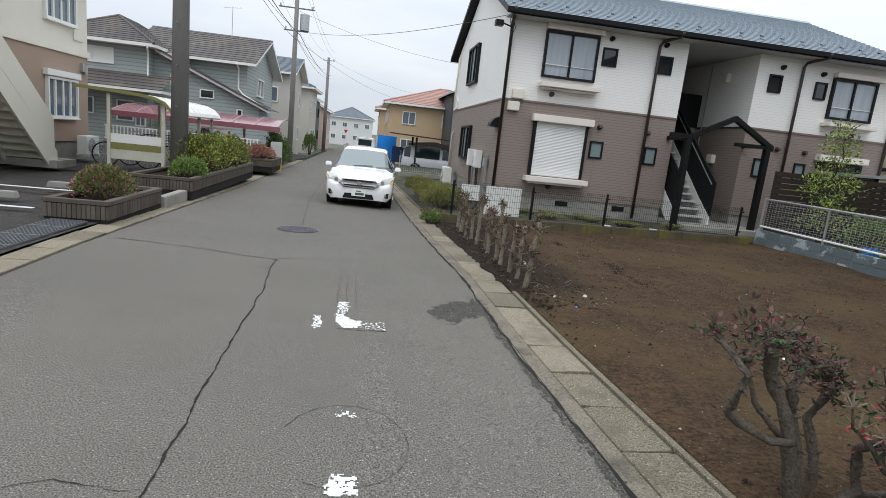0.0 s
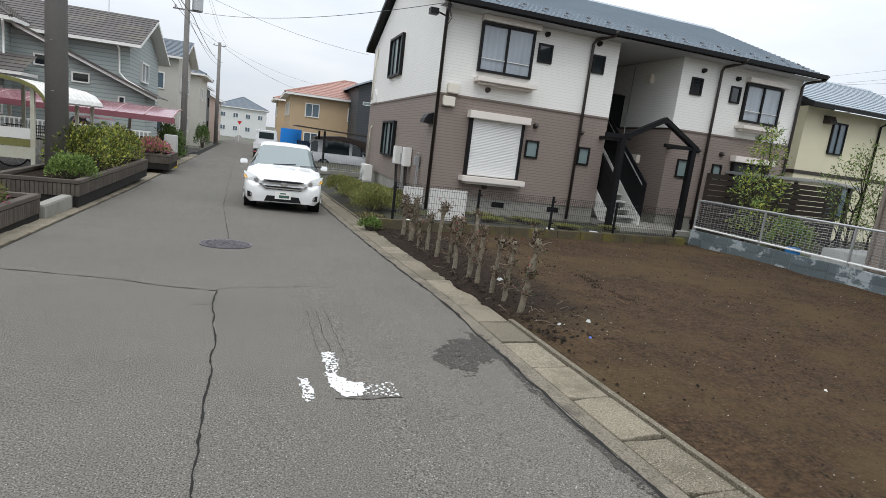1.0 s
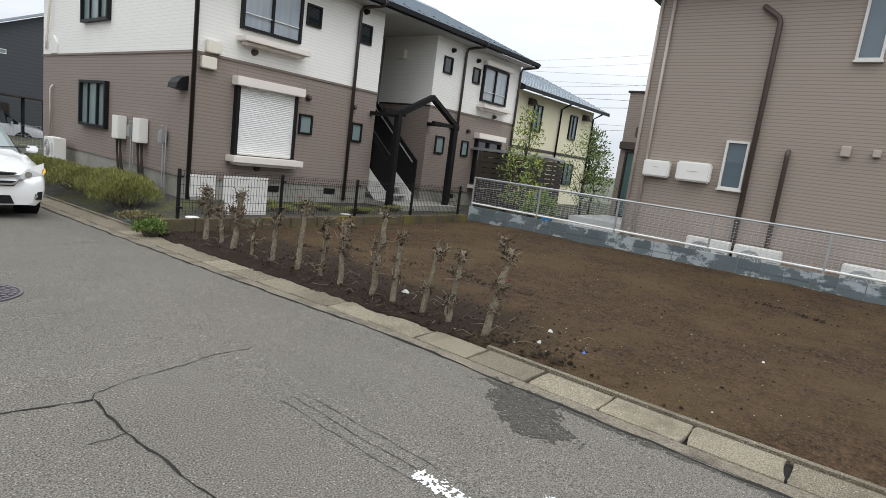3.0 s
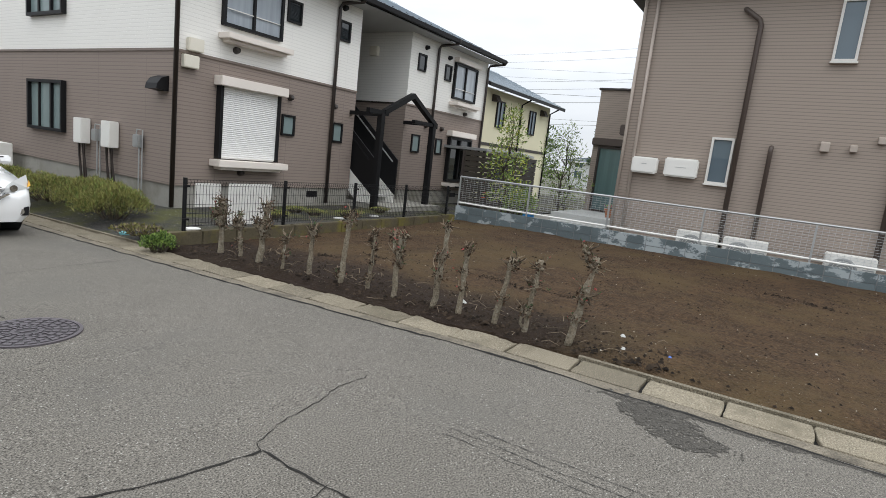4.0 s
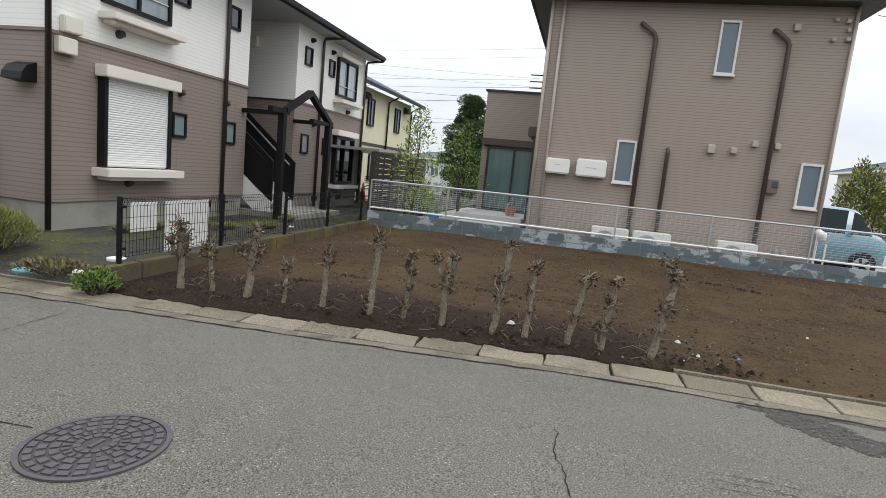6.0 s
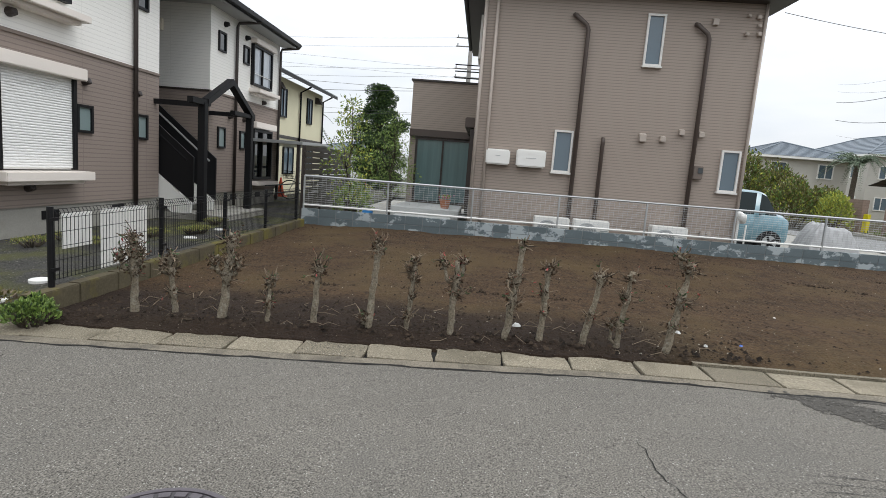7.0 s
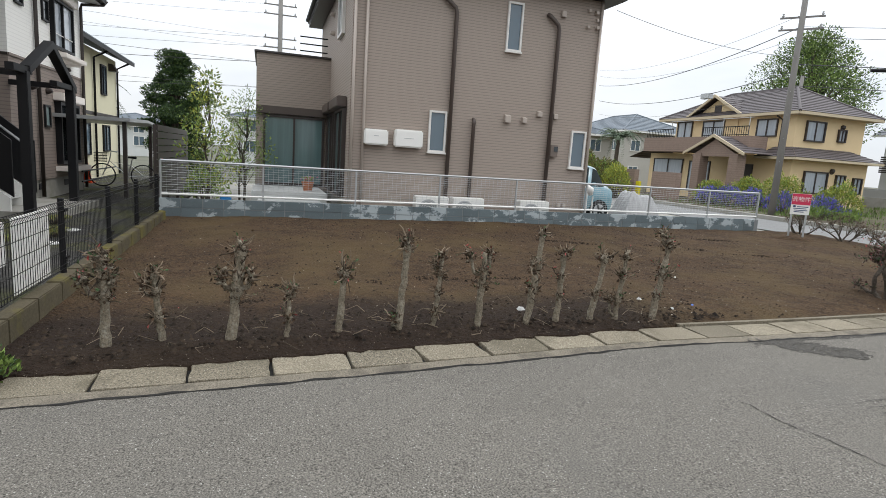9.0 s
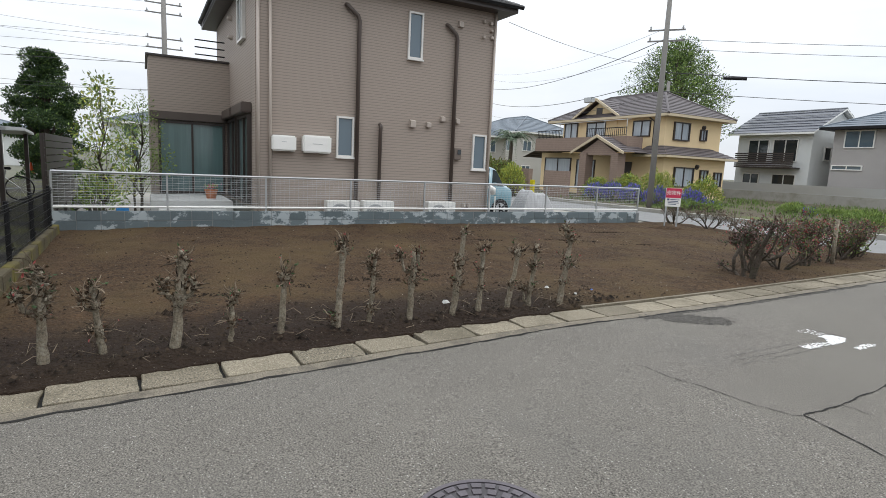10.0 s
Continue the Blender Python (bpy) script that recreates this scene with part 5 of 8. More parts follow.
patch("road_marking", [(0.45, 2.22), (0.61, 2.22), (0.6, 2.38), (0.47, 2.39)], M_ROADPAINT, 1, "worn white paint remnant on the lane", "road marking", 0.045, 0.5, 0.008)
patch("road_marking", [(0.46, 2.93), (0.58, 2.93), (0.58, 3.07), (0.46, 3.07)], M_ROADPAINT, 2, "worn white paint remnant on the lane", "road marking", 0.04, 0.95, 0.008)
patch("road_marking", [(0.36, 5.25), (0.47, 5.24), (0.47, 5.05), (0.44, 4.88), (0.4, 4.82), (0.34, 4.81), (0.36, 5.02)], M_ROADPAINT, 3, "worn white paint remnant on the lane", "road marking", 0.03, 0.78, 0.008)
patch("road_marking", [(0.35, 4.86), (0.43, 4.88), (0.47, 4.74), (0.6, 4.7), (0.56, 4.52), (0.44, 4.49), (0.38, 4.61)], M_ROADPAINT, 13, "white curved paint remnant on the lane", "road marking", 0.025, 0.32, 0.008)
patch("road_marking", [(0.6, 4.7), (0.81, 4.71), (0.8, 4.5), (0.56, 4.51)], M_ROADPAINT, 14, "faded white paint remnant on the lane", "road marking", 0.02, 0.98, 0.008)
patch("road_marking", [(0.16, 4.8), (0.22, 4.8), (0.25, 4.49), (0.2, 4.42), (0.17, 4.53)], M_ROADPAINT, 4, "worn white paint remnant on the lane", "road marking", 0.015, 0.66, 0.008)
ribbon("road_crack", [(0.38, 4.47), (0.57, 4.47), (0.82, 4.48)], 0.009, M_CRACK, 15, 0.02, "broken edge beside the paint remnant")
patch("damp_stain", [(1.87, 5.88), (1.7, 5.66), (1.45, 5.52), (1.28, 5.27), (1.29, 4.98), (1.4, 4.88), (1.62, 5.07), (1.8, 5.2), (1.9, 5.25), (1.9, 5.7)], M_WET, 5, "dark damp stain spreading from the gutter", "stain", 0.12, 0.42, 0.012, 0.003)
patch("damp_stain", [(2.13, 0.5), (2.01, 2.5), (1.9, 4.6), (1.88, 5.4), (1.82, 5.4), (1.83, 4.6), (1.94, 2.5), (2.06, 0.5)], M_WET, 6, "dark damp strip along the gutter", "stain", 0.04, 0.5, 0.014, 0.003)

# manhole
mh = thing("manhole_cover", "purplish cast-iron manhole cover with a ring pattern", "manhole cover", (-0.52, 9.37, road_z(-0.52, 9.37)))
mh_fall = math.degrees(math.atan((road_z(-0.52, 9.7) - road_z(-0.52, 9.04)) / 0.66))
mh_cross = -math.degrees(math.atan((road_z(-0.19, 9.37) - road_z(-0.85, 9.37)) / 0.66))
mh.matrix_basis = pose(-0.52, 9.37, road_z(-0.52, 9.37) + 0.007, mh_fall, mh_cross, 0)
M_IRON = surf("cast_iron", (0.1, 0.088, 0.097), 0.5, vary=0.2, scale=6, fine=80, grain=0.3, bump=0.4, metal=0.3)
M_IRON_DARK = surf("dark_cast_iron", (0.045, 0.04, 0.043), 0.6, vary=0.2)
part("frame", Shape().lathe([(0.345, -0.02), (0.345, 0.006), (0.32, 0.006), (0.32, -0.02)], n=40), M_IRON, mh)
part("plate", Shape().lathe([(0.315, -0.03), (0.315, 0.002)], n=40), M_IRON_DARK, mh)
ribs = Shape()


def wedge(r0, r1, a0, a1):
    pts = [(r0 * math.cos(a0), r0 * math.sin(a0)), (r1 * math.cos(a0), r1 * math.sin(a0)), (r1 * math.cos((a0 + a1) / 2), r1 * math.sin((a0 + a1) / 2)), (r1 * math.cos(a1), r1 * math.sin(a1)), (r0 * math.cos(a1), r0 * math.sin(a1))]
    ribs.prism(pts, "z", 0.0, 0.009)


for r0, r1, n, fill in ((0.27, 0.305, 26, 0.72), (0.215, 0.255, 20, 0.6), (0.16, 0.2, 16, 0.7), (0.115, 0.15, 20, 0.5), (0.07, 0.1, 12, 0.8)):
    for k in range(n):
        a = 2 * math.pi * (k + (0.5 if n == 20 else 0)) / n
        wedge(r0, r1, a, a + 2 * math.pi / n * fill)
ribs.box(-0.045, -0.012, 0, 0.045, 0.012, 0.009)
part("raised_pattern", ribs, M_IRON, mh)

# ---- loose bits on the soil ----
rng = random.Random(77)
pebbles = Shape()
for k in range(420):
    x, y = (rng.uniform(2.4, 9.8), rng.uniform(-4, 11.8)) if k > 60 else (rng.gauss(3.0, 0.45), rng.gauss(6.0, 1.6))
    if x < soil_edge(y) + 0.05 or x > 9.9:
        continue
    r, z = rng.uniform(0.004, 0.012), lot_z(x, y)
    v = [(x + r * rng.uniform(0.7, 1.3) * math.cos(a), y + r * rng.uniform(0.7, 1.3) * math.sin(a), z - 0.003) for a in (0, 1.3, 2.5, 3.8, 5)]
    pebbles.add(v + [(x, y, z + r * 0.8)], [(i, (i + 1) % 5, 5) for i in range(5)])
tagged(part("pebbles", pebbles, surf("pale_pebbles", (0.36, 0.33, 0.28), 0.9, island=0.5)), "pale pebbles scattered over the soil", "pebbles", kind="stuff")
clods = Shape()
for k in range(9000):
    x, y = rng.uniform(2.2, 9.9), rng.uniform(-4.4, 12)
    if k % 3 == 0:
        x, y = rng.gauss(2.75, 0.35), rng.uniform(5.5, 12)
    if x < soil_edge(y) + 0.02 or x > 9.95 or y > 12:
        continue
    r, z = 0.005 + 0.026 * rng.random() ** 3 * (0.7 if k % 3 else 1), lot_z(x, y)
    v = [(x + r * rng.uniform(0.6, 1.4) * math.cos(a), y + r * rng.uniform(0.6, 1.4) * math.sin(a), z - 0.004) for a in (0, 1.3, 2.5, 3.8, 5)]
    clods.add(v + [(x + r * 0.2, y, z + r * 0.7)], [(i, (i + 1) % 5, 5) for i in range(5)])
tagged(part("soil_clods", clods, surf("soil_clods", (0.03, 0.021, 0.014), 0.95, vary=0.3, island=0.7, grain=0.4)), "small clods of dark soil", "soil", kind="stuff")
roots = Shape()
for k in range(90):
    x, y = rng.gauss(2.85, 0.3), rng.uniform(5.7, 11.6)
    if x < soil_edge(y) + 0.03:
        continue
    a, L = rng.uniform(0, 6.28), rng.uniform(0.06, 0.25)
    p1, p2 = (x + math.cos(a) * L / 2, y + math.sin(a) * L / 2), (x + math.cos(a + 0.5) * L, y + math.sin(a + 0.5) * L)
    roots.tube([(x, y, lot_z(x, y) + 0.004), (*p1, lot_z(*p1) + rng.uniform(0.006, 0.06)), (*p2, lot_z(*p2) + 0.004)], [0.004, 0.003, 0.002], 4)
tagged(part("twig_litter", roots, M_TWIG), "thin roots and twigs on the soil", "twigs", kind="stuff")
for (x, y, r), m, lab in (((2.83, 5.93, 0.026), M_CONC_LIGHT, "white scrap of rubble on the soil"), ((2.95, 5.55, 0.02), surf("blue_scrap", (0.1, 0.2, 0.6), 0.5), "small blue scrap on the soil"), ((2.95, 7.72, 0.05), M_CONC_LIGHT, "flat pale stone chip on the soil"), ((4.6, 4.4, 0.02), M_WHITE, "white scrap of rubble on the soil"), ((3.25, 6.05, 0.03), M_CONC_LIGHT, "pale stone chip on the soil")):
    s = Shape()
    g = random.Random(int(x * 100))
    s.v = [(r * g.uniform(0.7, 1.3) * math.cos(a), r * g.uniform(0.7, 1.3) * math.sin(a), -0.01) for a in (0, 1, 2, 3.1, 4.2, 5.2)] + [(r * 0.5 * math.cos(a), r * 0.5 * math.sin(a), r * 0.5) for a in (0.5, 2.5, 4.5)]
    s.f = [(0, 1, 6), (1, 2, 6), (2, 7, 6), (2, 3, 7), (3, 4, 7), (4, 8, 7), (4, 5, 8), (5, 0, 8), (0, 6, 8), (6, 7, 8)]
    o = tagged(part("debris", s, m), lab, "debris")
    o.location = (x, y, lot_z(x, y) + 0.005)
# ridges of dug-up soil
for k, (x, y, L, tn) in enumerate(((4.3, 10.0, 0.35, 80), (4.4, 9.0, 0.5, 84), (4.6, 8.2, 0.4, 88), (4.5, 7.2, 0.45, 95), (7.6, 4.6, 0.6, 70), (7.2, 2.2, 0.7, 60), (6.4, 0.8, 0.5, 75), (8.2, 0.2, 0.6, 80), (3.6, 10.35, 0.22, 90))):
    s = Shape()
    g = random.Random(900 + k)
    for _ in range(70):
        u, v = g.gauss(0, L * 0.5), g.gauss(0, 0.05)
        r = g.uniform(0.012, 0.035)
        vs = [(u + r * g.uniform(0.7, 1.4) * math.cos(a), v + r * g.uniform(0.6, 1.2) * math.sin(a), -0.015) for a in (0, 1.3, 2.5, 3.8, 5)]
        s.add(vs + [(u, v, r * 0.55)], [(i, (i + 1) % 5, 5) for i in range(5)])
    o = tagged(part("soil_ridge", s, bpy.data.materials["soil_clods"]), "line of loose dark clods on the soil", "soil", "soil ridges", "stuff")
    o.matrix_basis = pose(x, y, lot_z(x, y), 0, 0, tn)


# ---- plants ----
def mound_bush(name, at, size, label, mats, n, leaf, seed, group="", turn=0.0, upright=0.4, wide=0.5):
    """A bush whose leaves stand on an uneven rounded mound, over a dark core of stems."""
    rng = random.Random(seed)
    ob = thing(name, label, "bush", at, turn, group)
    lx, ly, h = size
    core = Shape()
    for _ in range(26):
        a, r = rng.uniform(0, 6.28), rng.uniform(0.2, 0.8)
        e = (math.cos(a) * lx * r, math.sin(a) * ly * r, h * rng.uniform(0.4, 0.8))
        core.tube([(e[0] * 0.4, e[1] * 0.4, -0.05), (e[0] * 0.8, e[1] * 0.8, e[2] * 0.5), e], [0.014, 0.01, 0.004], 4)
    part("branchwork", core, M_BARK_DARK, ob)
    shapes = [Shape() for _ in mats]
    for _ in range(n):
        a = rng.uniform(0, 6.28)
        c = rng.random() ** 0.5
        deep = 1 - abs(rng.gauss(0, 0.16))
        lump = 1 + 0.28 * noise.noise((math.cos(a) * 2.5 * c + seed, math.sin(a) * 2.5 * c, seed)) + 0.14 * noise.noise((math.cos(a) * 7 * c + seed, math.sin(a) * 7 * c, seed))
        p = Vector((math.cos(a) * lx * c, math.sin(a) * ly * c, h * math.sqrt(max(0, 1 - c * c)) * 0.92 + h * 0.08)) * deep * lump
        p.z = max(0.02, p.z)
        d = Vector((p.x / lx, p.y / ly, p.z / h + upright)).normalized() + Vector((rng.uniform(-0.8, 0.8), rng.uniform(-0.8, 0.8), rng.uniform(-0.5, 0.7)))
        k = 0 if len(mats) == 1 else min(len(mats) - 1, int(abs(rng.gauss(0, 0.45)) * len(mats)))
        shapes[k].leaf(p, d, leaf * rng.uniform(0.6, 1.4), rng, wide)
    for s, m in zip(shapes, mats):
        if s.v:
            tagged(part("foliage", s, m, ob), kind="stuff")
    return ob


def tree(name, at, height, crown, seed, label, mats, leaves=5000, leaf=0.1, trunk=0.1, bare=0.3, clumps=34, flat=0.75, taper=0.0, group="trees"):
    """A tapered trunk, limbs that reach into clumps of leaves, uneven outline with gaps."""
    rng = random.Random(seed)
    ob = thing(name, label, "tree", at, 0, group)
    wood = Shape()
    pts = [Vector((rng.uniform(-0.06, 0.06) * height * 0.15 * i, rng.uniform(-0.06, 0.06) * height * 0.15 * i, height * 0.92 * i / 6)) for i in range(7)]
    pts[0].z = -0.1
    wood.tube(pts, [trunk * (1.25 - 0.19 * i) for i in range(7)], 9)
    shapes = [Shape() for _ in mats]
    for k in range(clumps):
        t = bare + (1 - bare) * (k + rng.random()) / clumps
        body = math.sin(math.pi * min(1, 0.14 + 0.86 * (t - bare) / (1 - bare))) ** 0.7
        body *= 1 - taper * (t - bare) / (1 - bare)
        a = k * 2.4 + rng.uniform(-0.5, 0.5)
        r = crown * body * rng.uniform(0.35, 1.0)
        c = Vector((math.cos(a) * r, math.sin(a) * r, height * t + rng.uniform(-0.05, 0.05) * height))
        b = pts[max(1, min(6, int(t * 6 - 0.6)))]
        wood.tube([b, b.lerp(c, 0.5) + Vector((0, 0, -0.05 * r)), c], [trunk * 0.4, trunk * 0.24, trunk * 0.08], 5)
        cr = crown * rng.uniform(0.26, 0.44)
        for _ in range(leaves // clumps):
            d = Vector((rng.gauss(0, 1), rng.gauss(0, 1), rng.gauss(0, 1))).normalized()
            p = c + Vector((d.x, d.y, d.z * flat)) * cr * rng.random() ** 0.35
            g = d + Vector((rng.uniform(-0.7, 0.7), rng.uniform(-0.7, 0.7), rng.uniform(-0.3, 0.9)))
            shapes[min(len(mats) - 1, int(abs(rng.gauss(0, 0.5)) * len(mats)))].leaf(p, g, leaf * rng.uniform(0.6, 1.4), rng)
    part("trunk", wood, M_BARK_DARK, ob, smooth=True)
    for s, m in zip(shapes, mats):
        if s.v:
            tagged(part("crown", s, m, ob), kind="stuff")
    return ob


def palm(at, height, reach, seed):
    rng = random.Random(seed)
    ob = thing("palm_tree", "palm with arching grey-green fronds", "tree", at, 0, "palms")
    part("trunk", Shape().tube([(0, 0, -0.1), (0.05, 0, height * 0.5), (0, 0, height)], [0.2, 0.17, 0.16], 9), M_BARK_DARK, ob)
    for k in range(22):
        s = Shape()
        a, up = k * 2.4, rng.uniform(0.1, 1.1)
        line = []
        for i in range(9):
            t = i / 8
            line.append(Vector((math.cos(a) * reach * t, math.sin(a) * reach * t, height + reach * (up * t - 1.1 * t * t))))
        s.tube(line, [0.025 * (1 - 0.1 * i) for i in range(9)], 4)
        for i in range(1, 9):
            for side in (-1, 1):
                for j in range(3):
                    p = line[i].lerp(line[i - 1], j / 3)
                    d = Vector((-math.sin(a) * side + math.cos(a) * 0.7, math.cos(a) * side + math.sin(a) * 0.7, -0.5))
                    s.leaf(p, d, 0.45 * (1.15 - i / 10), rng, 0.12)
        part("frond", s, leaf_grey, ob)
    return ob


leaf_grey = leaf_mat("grey_green_fronds", (0.12, 0.16, 0.1))
M_PURPLE = leaf_mat("violet_flowers", (0.14, 0.12, 0.5))
M_PINK = leaf_mat("pink_flowers", (0.55, 0.12, 0.25))
M_YELLOWGREEN = leaf_mat("yellow_green_leaves", (0.31, 0.33, 0.05))
M_BRONZE = leaf_mat("bronze_leaves", (0.13, 0.12, 0.035))
tree("garden_tree", (11.1, 11.42, 0.0), 2.85, 0.72, 3, "slender young broadleaf tree with light green leaves", [M_LEAF_LIGHT, M_YELLOWGREEN, M_LEAF], 1700, 0.08, 0.022, 0.2, 44, 0.6, 0.6)
tree("garden_tree", (13.4, 10.75, 0.0), 2.7, 0.85, 4, "wispy young tree with small light leaves", [M_LEAF_LIGHT, M_LEAF], 1600, 0.065, 0.03, 0.3, 30)
tree("garden_tree", (14.4, 10.9, 0.0), 2.2, 0.6, 9, "wispy young tree with small light leaves", [M_LEAF_LIGHT, M_LEAF], 600, 0.07, 0.025, 0.3, 20)
mound_bush("garden_bush", (12.6, 11.6, 0.0), (0.7, 0.5, 0.9), "loose green garden bush", [M_LEAF_LIGHT, M_LEAF], 900, 0.09, 12)
tree("tall_tree", (36.0, 15.4, -0.6), 7.0, 1.95, 5, "tall dense dark green tree in rounded tiers", [M_LEAF_DARK, M_LEAF_DARK, M_LEAF], 46000, 0.14, 0.22, 0.06, 52, 0.5, 0.1)
tree("tall_tree", (30.5, -28.2, 0), 11.6, 3.9, 6, "large tall green tree behind the houses", [M_LEAF, M_LEAF_LIGHT, M_LEAF_DARK], 34000, 0.17, 0.35, 0.35, 90)
tree("background_tree", (40, -32, 0), 7.5, 3.0, 7, "green tree between far houses", [M_LEAF_DARK, M_LEAF], 3500, 0.3, 0.25, 0.2, 40)
tree("background_tree", (33, 20.5, 0), 4.2, 2.0, 8, "low green tree behind the cream house", [M_LEAF, M_LEAF_DARK], 2500, 0.25, 0.2, 0.2, 30)
palm((25.3, 17.5, 0), 3.4, 1.7, 1)
palm((38.0, -17.3, 0), 4.2, 2.2, 2)
mound_bush("garden_bush", (24.6, -8.2, 0), (1.0, 0.8, 1.75), "rounded bright yellow-green garden shrub", [M_YELLOWGREEN, M_LEAF_LIGHT], 1800, 0.13, 66, "garden shrubs")
for k, (x, y, sx, h) in enumerate(((26.6, -7.4, 1.9, 2.3), (28.0, -9.6, 1.7, 1.9), (30.5, -8.2, 2.4, 3.1), (29.5, -6.2, 1.3, 3.6))):
    mound_bush("garden_bush", (x, y, 0), (sx, 1.3, h), "rounded bronze-green garden shrub", [M_BRONZE, M_LEAF, M_YELLOWGREEN], 3200, 0.16, 60 + k, "garden shrubs")

# weeds beside the lane
weed_group = "weeds beside the lane"
for k, (x, y, sx, sy, h) in enumerate(((2.55, 14.2, 0.6, 0.5, 0.46), (2.65, 15.0, 0.65, 0.7, 0.5), (2.5, 16.3, 0.6, 0.7, 0.42), (2.35, 18.0, 0.6, 0.8, 0.42), (3.4, 16.5, 0.5, 0.6, 0.3))):
    mound_bush("weed_bush", (x, y, 0.0), (sx, sy, h), "feathery yellow-green weeds at the gravel's edge", [M_GRASS, M_BRONZE, M_GRASS, M_LEAF, M_BRONZE, M_LEAF_LIGHT], 9000, 0.055, 70 + k, weed_group, 0, 1.1, 0.1)
mound_bush("weed_bush", (2.03, 12.0, -0.12), (0.24, 0.2, 0.2), "small leafy green weed at the kerb's end", [M_LEAF, M_LEAF_LIGHT, M_LEAF_DARK], 1300, 0.042, 81)
for k in range(9):
    rk = random.Random(300 + k)
    mound_bush("weed_bush", (rk.uniform(4.6, 8.8), rk.uniform(12.7, 14.3), 0.05), (0.34, 0.24, 0.06), "low grass tuft in the gravel", [M_GRASS, M_LEAF], 420, 0.04, 90 + k, "grass tufts", 0, 1.2, 0.14)
mound_bush("creeping_weed", (2.2, 12.75, -0.03), (0.35, 0.5, 0.08), "dry creeping weeds by the gutter", [M_BRONZE, M_TWIG], 500, 0.05, 99)

# inspection covers in the gravel
for x, y, r, m, lab in ((2.35, 13.35, 0.13, surf("teal_plastic", (0.13, 0.32, 0.34), 0.5), "round teal plastic drain cover"), (2.5, 12.75, 0.11, M_WHITE, "round white plastic drain cover"), (3.0, 12.7, 0.11, M_WHITE, "round white plastic drain cover"), (6.6, 13.0, 0.11, M_CONC_LIGHT, "round pale drain cover"), (7.9, 13.1, 0.11, M_CONC_LIGHT, "round pale drain cover")):
    c = tagged(part("drain_cover", Shape().lathe([(r, -0.04), (r, 0.006), (r * 0.92, 0.01), (0.01, 0.01)], n=20), m), lab, "drain cover", "drain covers")
    c.location = (x, y, yard_z(x, y) + 0.006)

# ---- yard of the taupe house ----
M_FANGREY = surf("fan_grey", (0.3, 0.31, 0.31), 0.6)


def condenser(at, turn=0.0, group="outdoor units"):
    ob = thing("outdoor_unit", "white air-conditioner outdoor unit on the ground", "air conditioner", at, turn, group)
    part("case", Shape().box(-0.4, -0.15, 0.05, 0.4, 0.15, 0.62), M_WHITE, ob, bevel=0.015)
    part("fan_grille", Shape().tube([(-0.1, -0.15, 0.33), (-0.1, -0.165, 0.33)], 0.23, 24), M_ALU, ob)
    part("fan_opening", Shape().tube([(-0.1, -0.16, 0.33), (-0.1, -0.169, 0.33)], 0.2, 24), M_FANGREY, ob)
    for r in (0.07, 0.12, 0.17):
        s = Shape()
        s.tube([(-0.1 + r * math.cos(a), -0.172, 0.33 + r * math.sin(a)) for a in [i * 0.3927 for i in range(17)]], 0.005, 4)
        part("grille_ring", s, M_WHITE, ob)
    for k in range(7):
        part("slot", Shape().box(0.2, -0.153, 0.14 + k * 0.05, 0.37, -0.149, 0.16 + k * 0.05), M_ALU, ob)
    for x in (-0.33, 0.33):
        part("foot", Shape().box(x - 0.05, -0.18, 0.0, x + 0.05, 0.18, 0.06), M_CONC_LIGHT, ob)
    return ob


for y in (6.5, 5.6, 3.85):
    condenser((10.55, y, -0.03), -90)
condenser((-8.25, 19.3, 0.02), 90)
condenser((3.7, 21.9, 0.05), -90)
patio = thing("patio_step", "pale concrete patio platform beside the doors", "patio", (0, 0, 0))
part("platform", Shape().box(12.4, 8.72, -0.05, 14.9, 10.55, 0.4), M_CONC_LIGHT, patio, bevel=0.015)
part("lower_step", Shape().box(11.9, 8.9, -0.05, 12.398, 10.4, 0.22), M_CONC_LIGHT, patio, bevel=0.012)
pot = thing("flower_pot", "terracotta pot of pink and white flowers", "flower pot", (13.2, 9.15, 0.4))
part("pot", Shape().lathe([(0.11, 0), (0.15, 0.2), (0.165, 0.2), (0.165, 0.24), (0.14, 0.24)], n=18), surf("terracotta", (0.42, 0.17, 0.09), 0.85), pot)
s, q = Shape(), Shape()
g = random.Random(5)
for _ in range(120):
    (q if g.random() < 0.35 else s).leaf((g.gauss(0, 0.08), g.gauss(0, 0.08), 0.26 + g.random() * 0.1), (g.uniform(-1, 1), g.uniform(-1, 1), 0.8), 0.06, g)
part("foliage", s, M_LEAF_LIGHT, pot)
part("blossom", q, M_PINK, pot)
tagged(part("blue_crate", Shape().box(12.1, 11.0, -0.03, 12.35, 11.25, 0.26), surf("blue_plastic", (0.04, 0.25, 0.6), 0.4), bevel=0.02), "small blue plastic crate on the ground", "crate")
lawn = Shape()
g = random.Random(15)
for _ in range(2600):
    x, y = g.uniform(10.5, 13.2), g.uniform(10.6, 12.0)
    lawn.leaf((x, y, -0.03), (g.uniform(-0.4, 0.4), g.uniform(-0.4, 0.4), 1), g.uniform(0.04, 0.09), g, 0.12)
tagged(part("lawn_grass", lawn, M_LEAF_LIGHT), "small patch of green lawn", "grass", kind="stuff")
sf = thing("slatted_fence", "dark brown horizontal slatted screen fence", "fence")
for x in (10.4, 11.9, 13.4, 14.9):
    part("post", Shape().box(x - 0.04, 12.3, -0.05, x + 0.04, 12.36, 1.78), M_BROWNPIPE, sf)
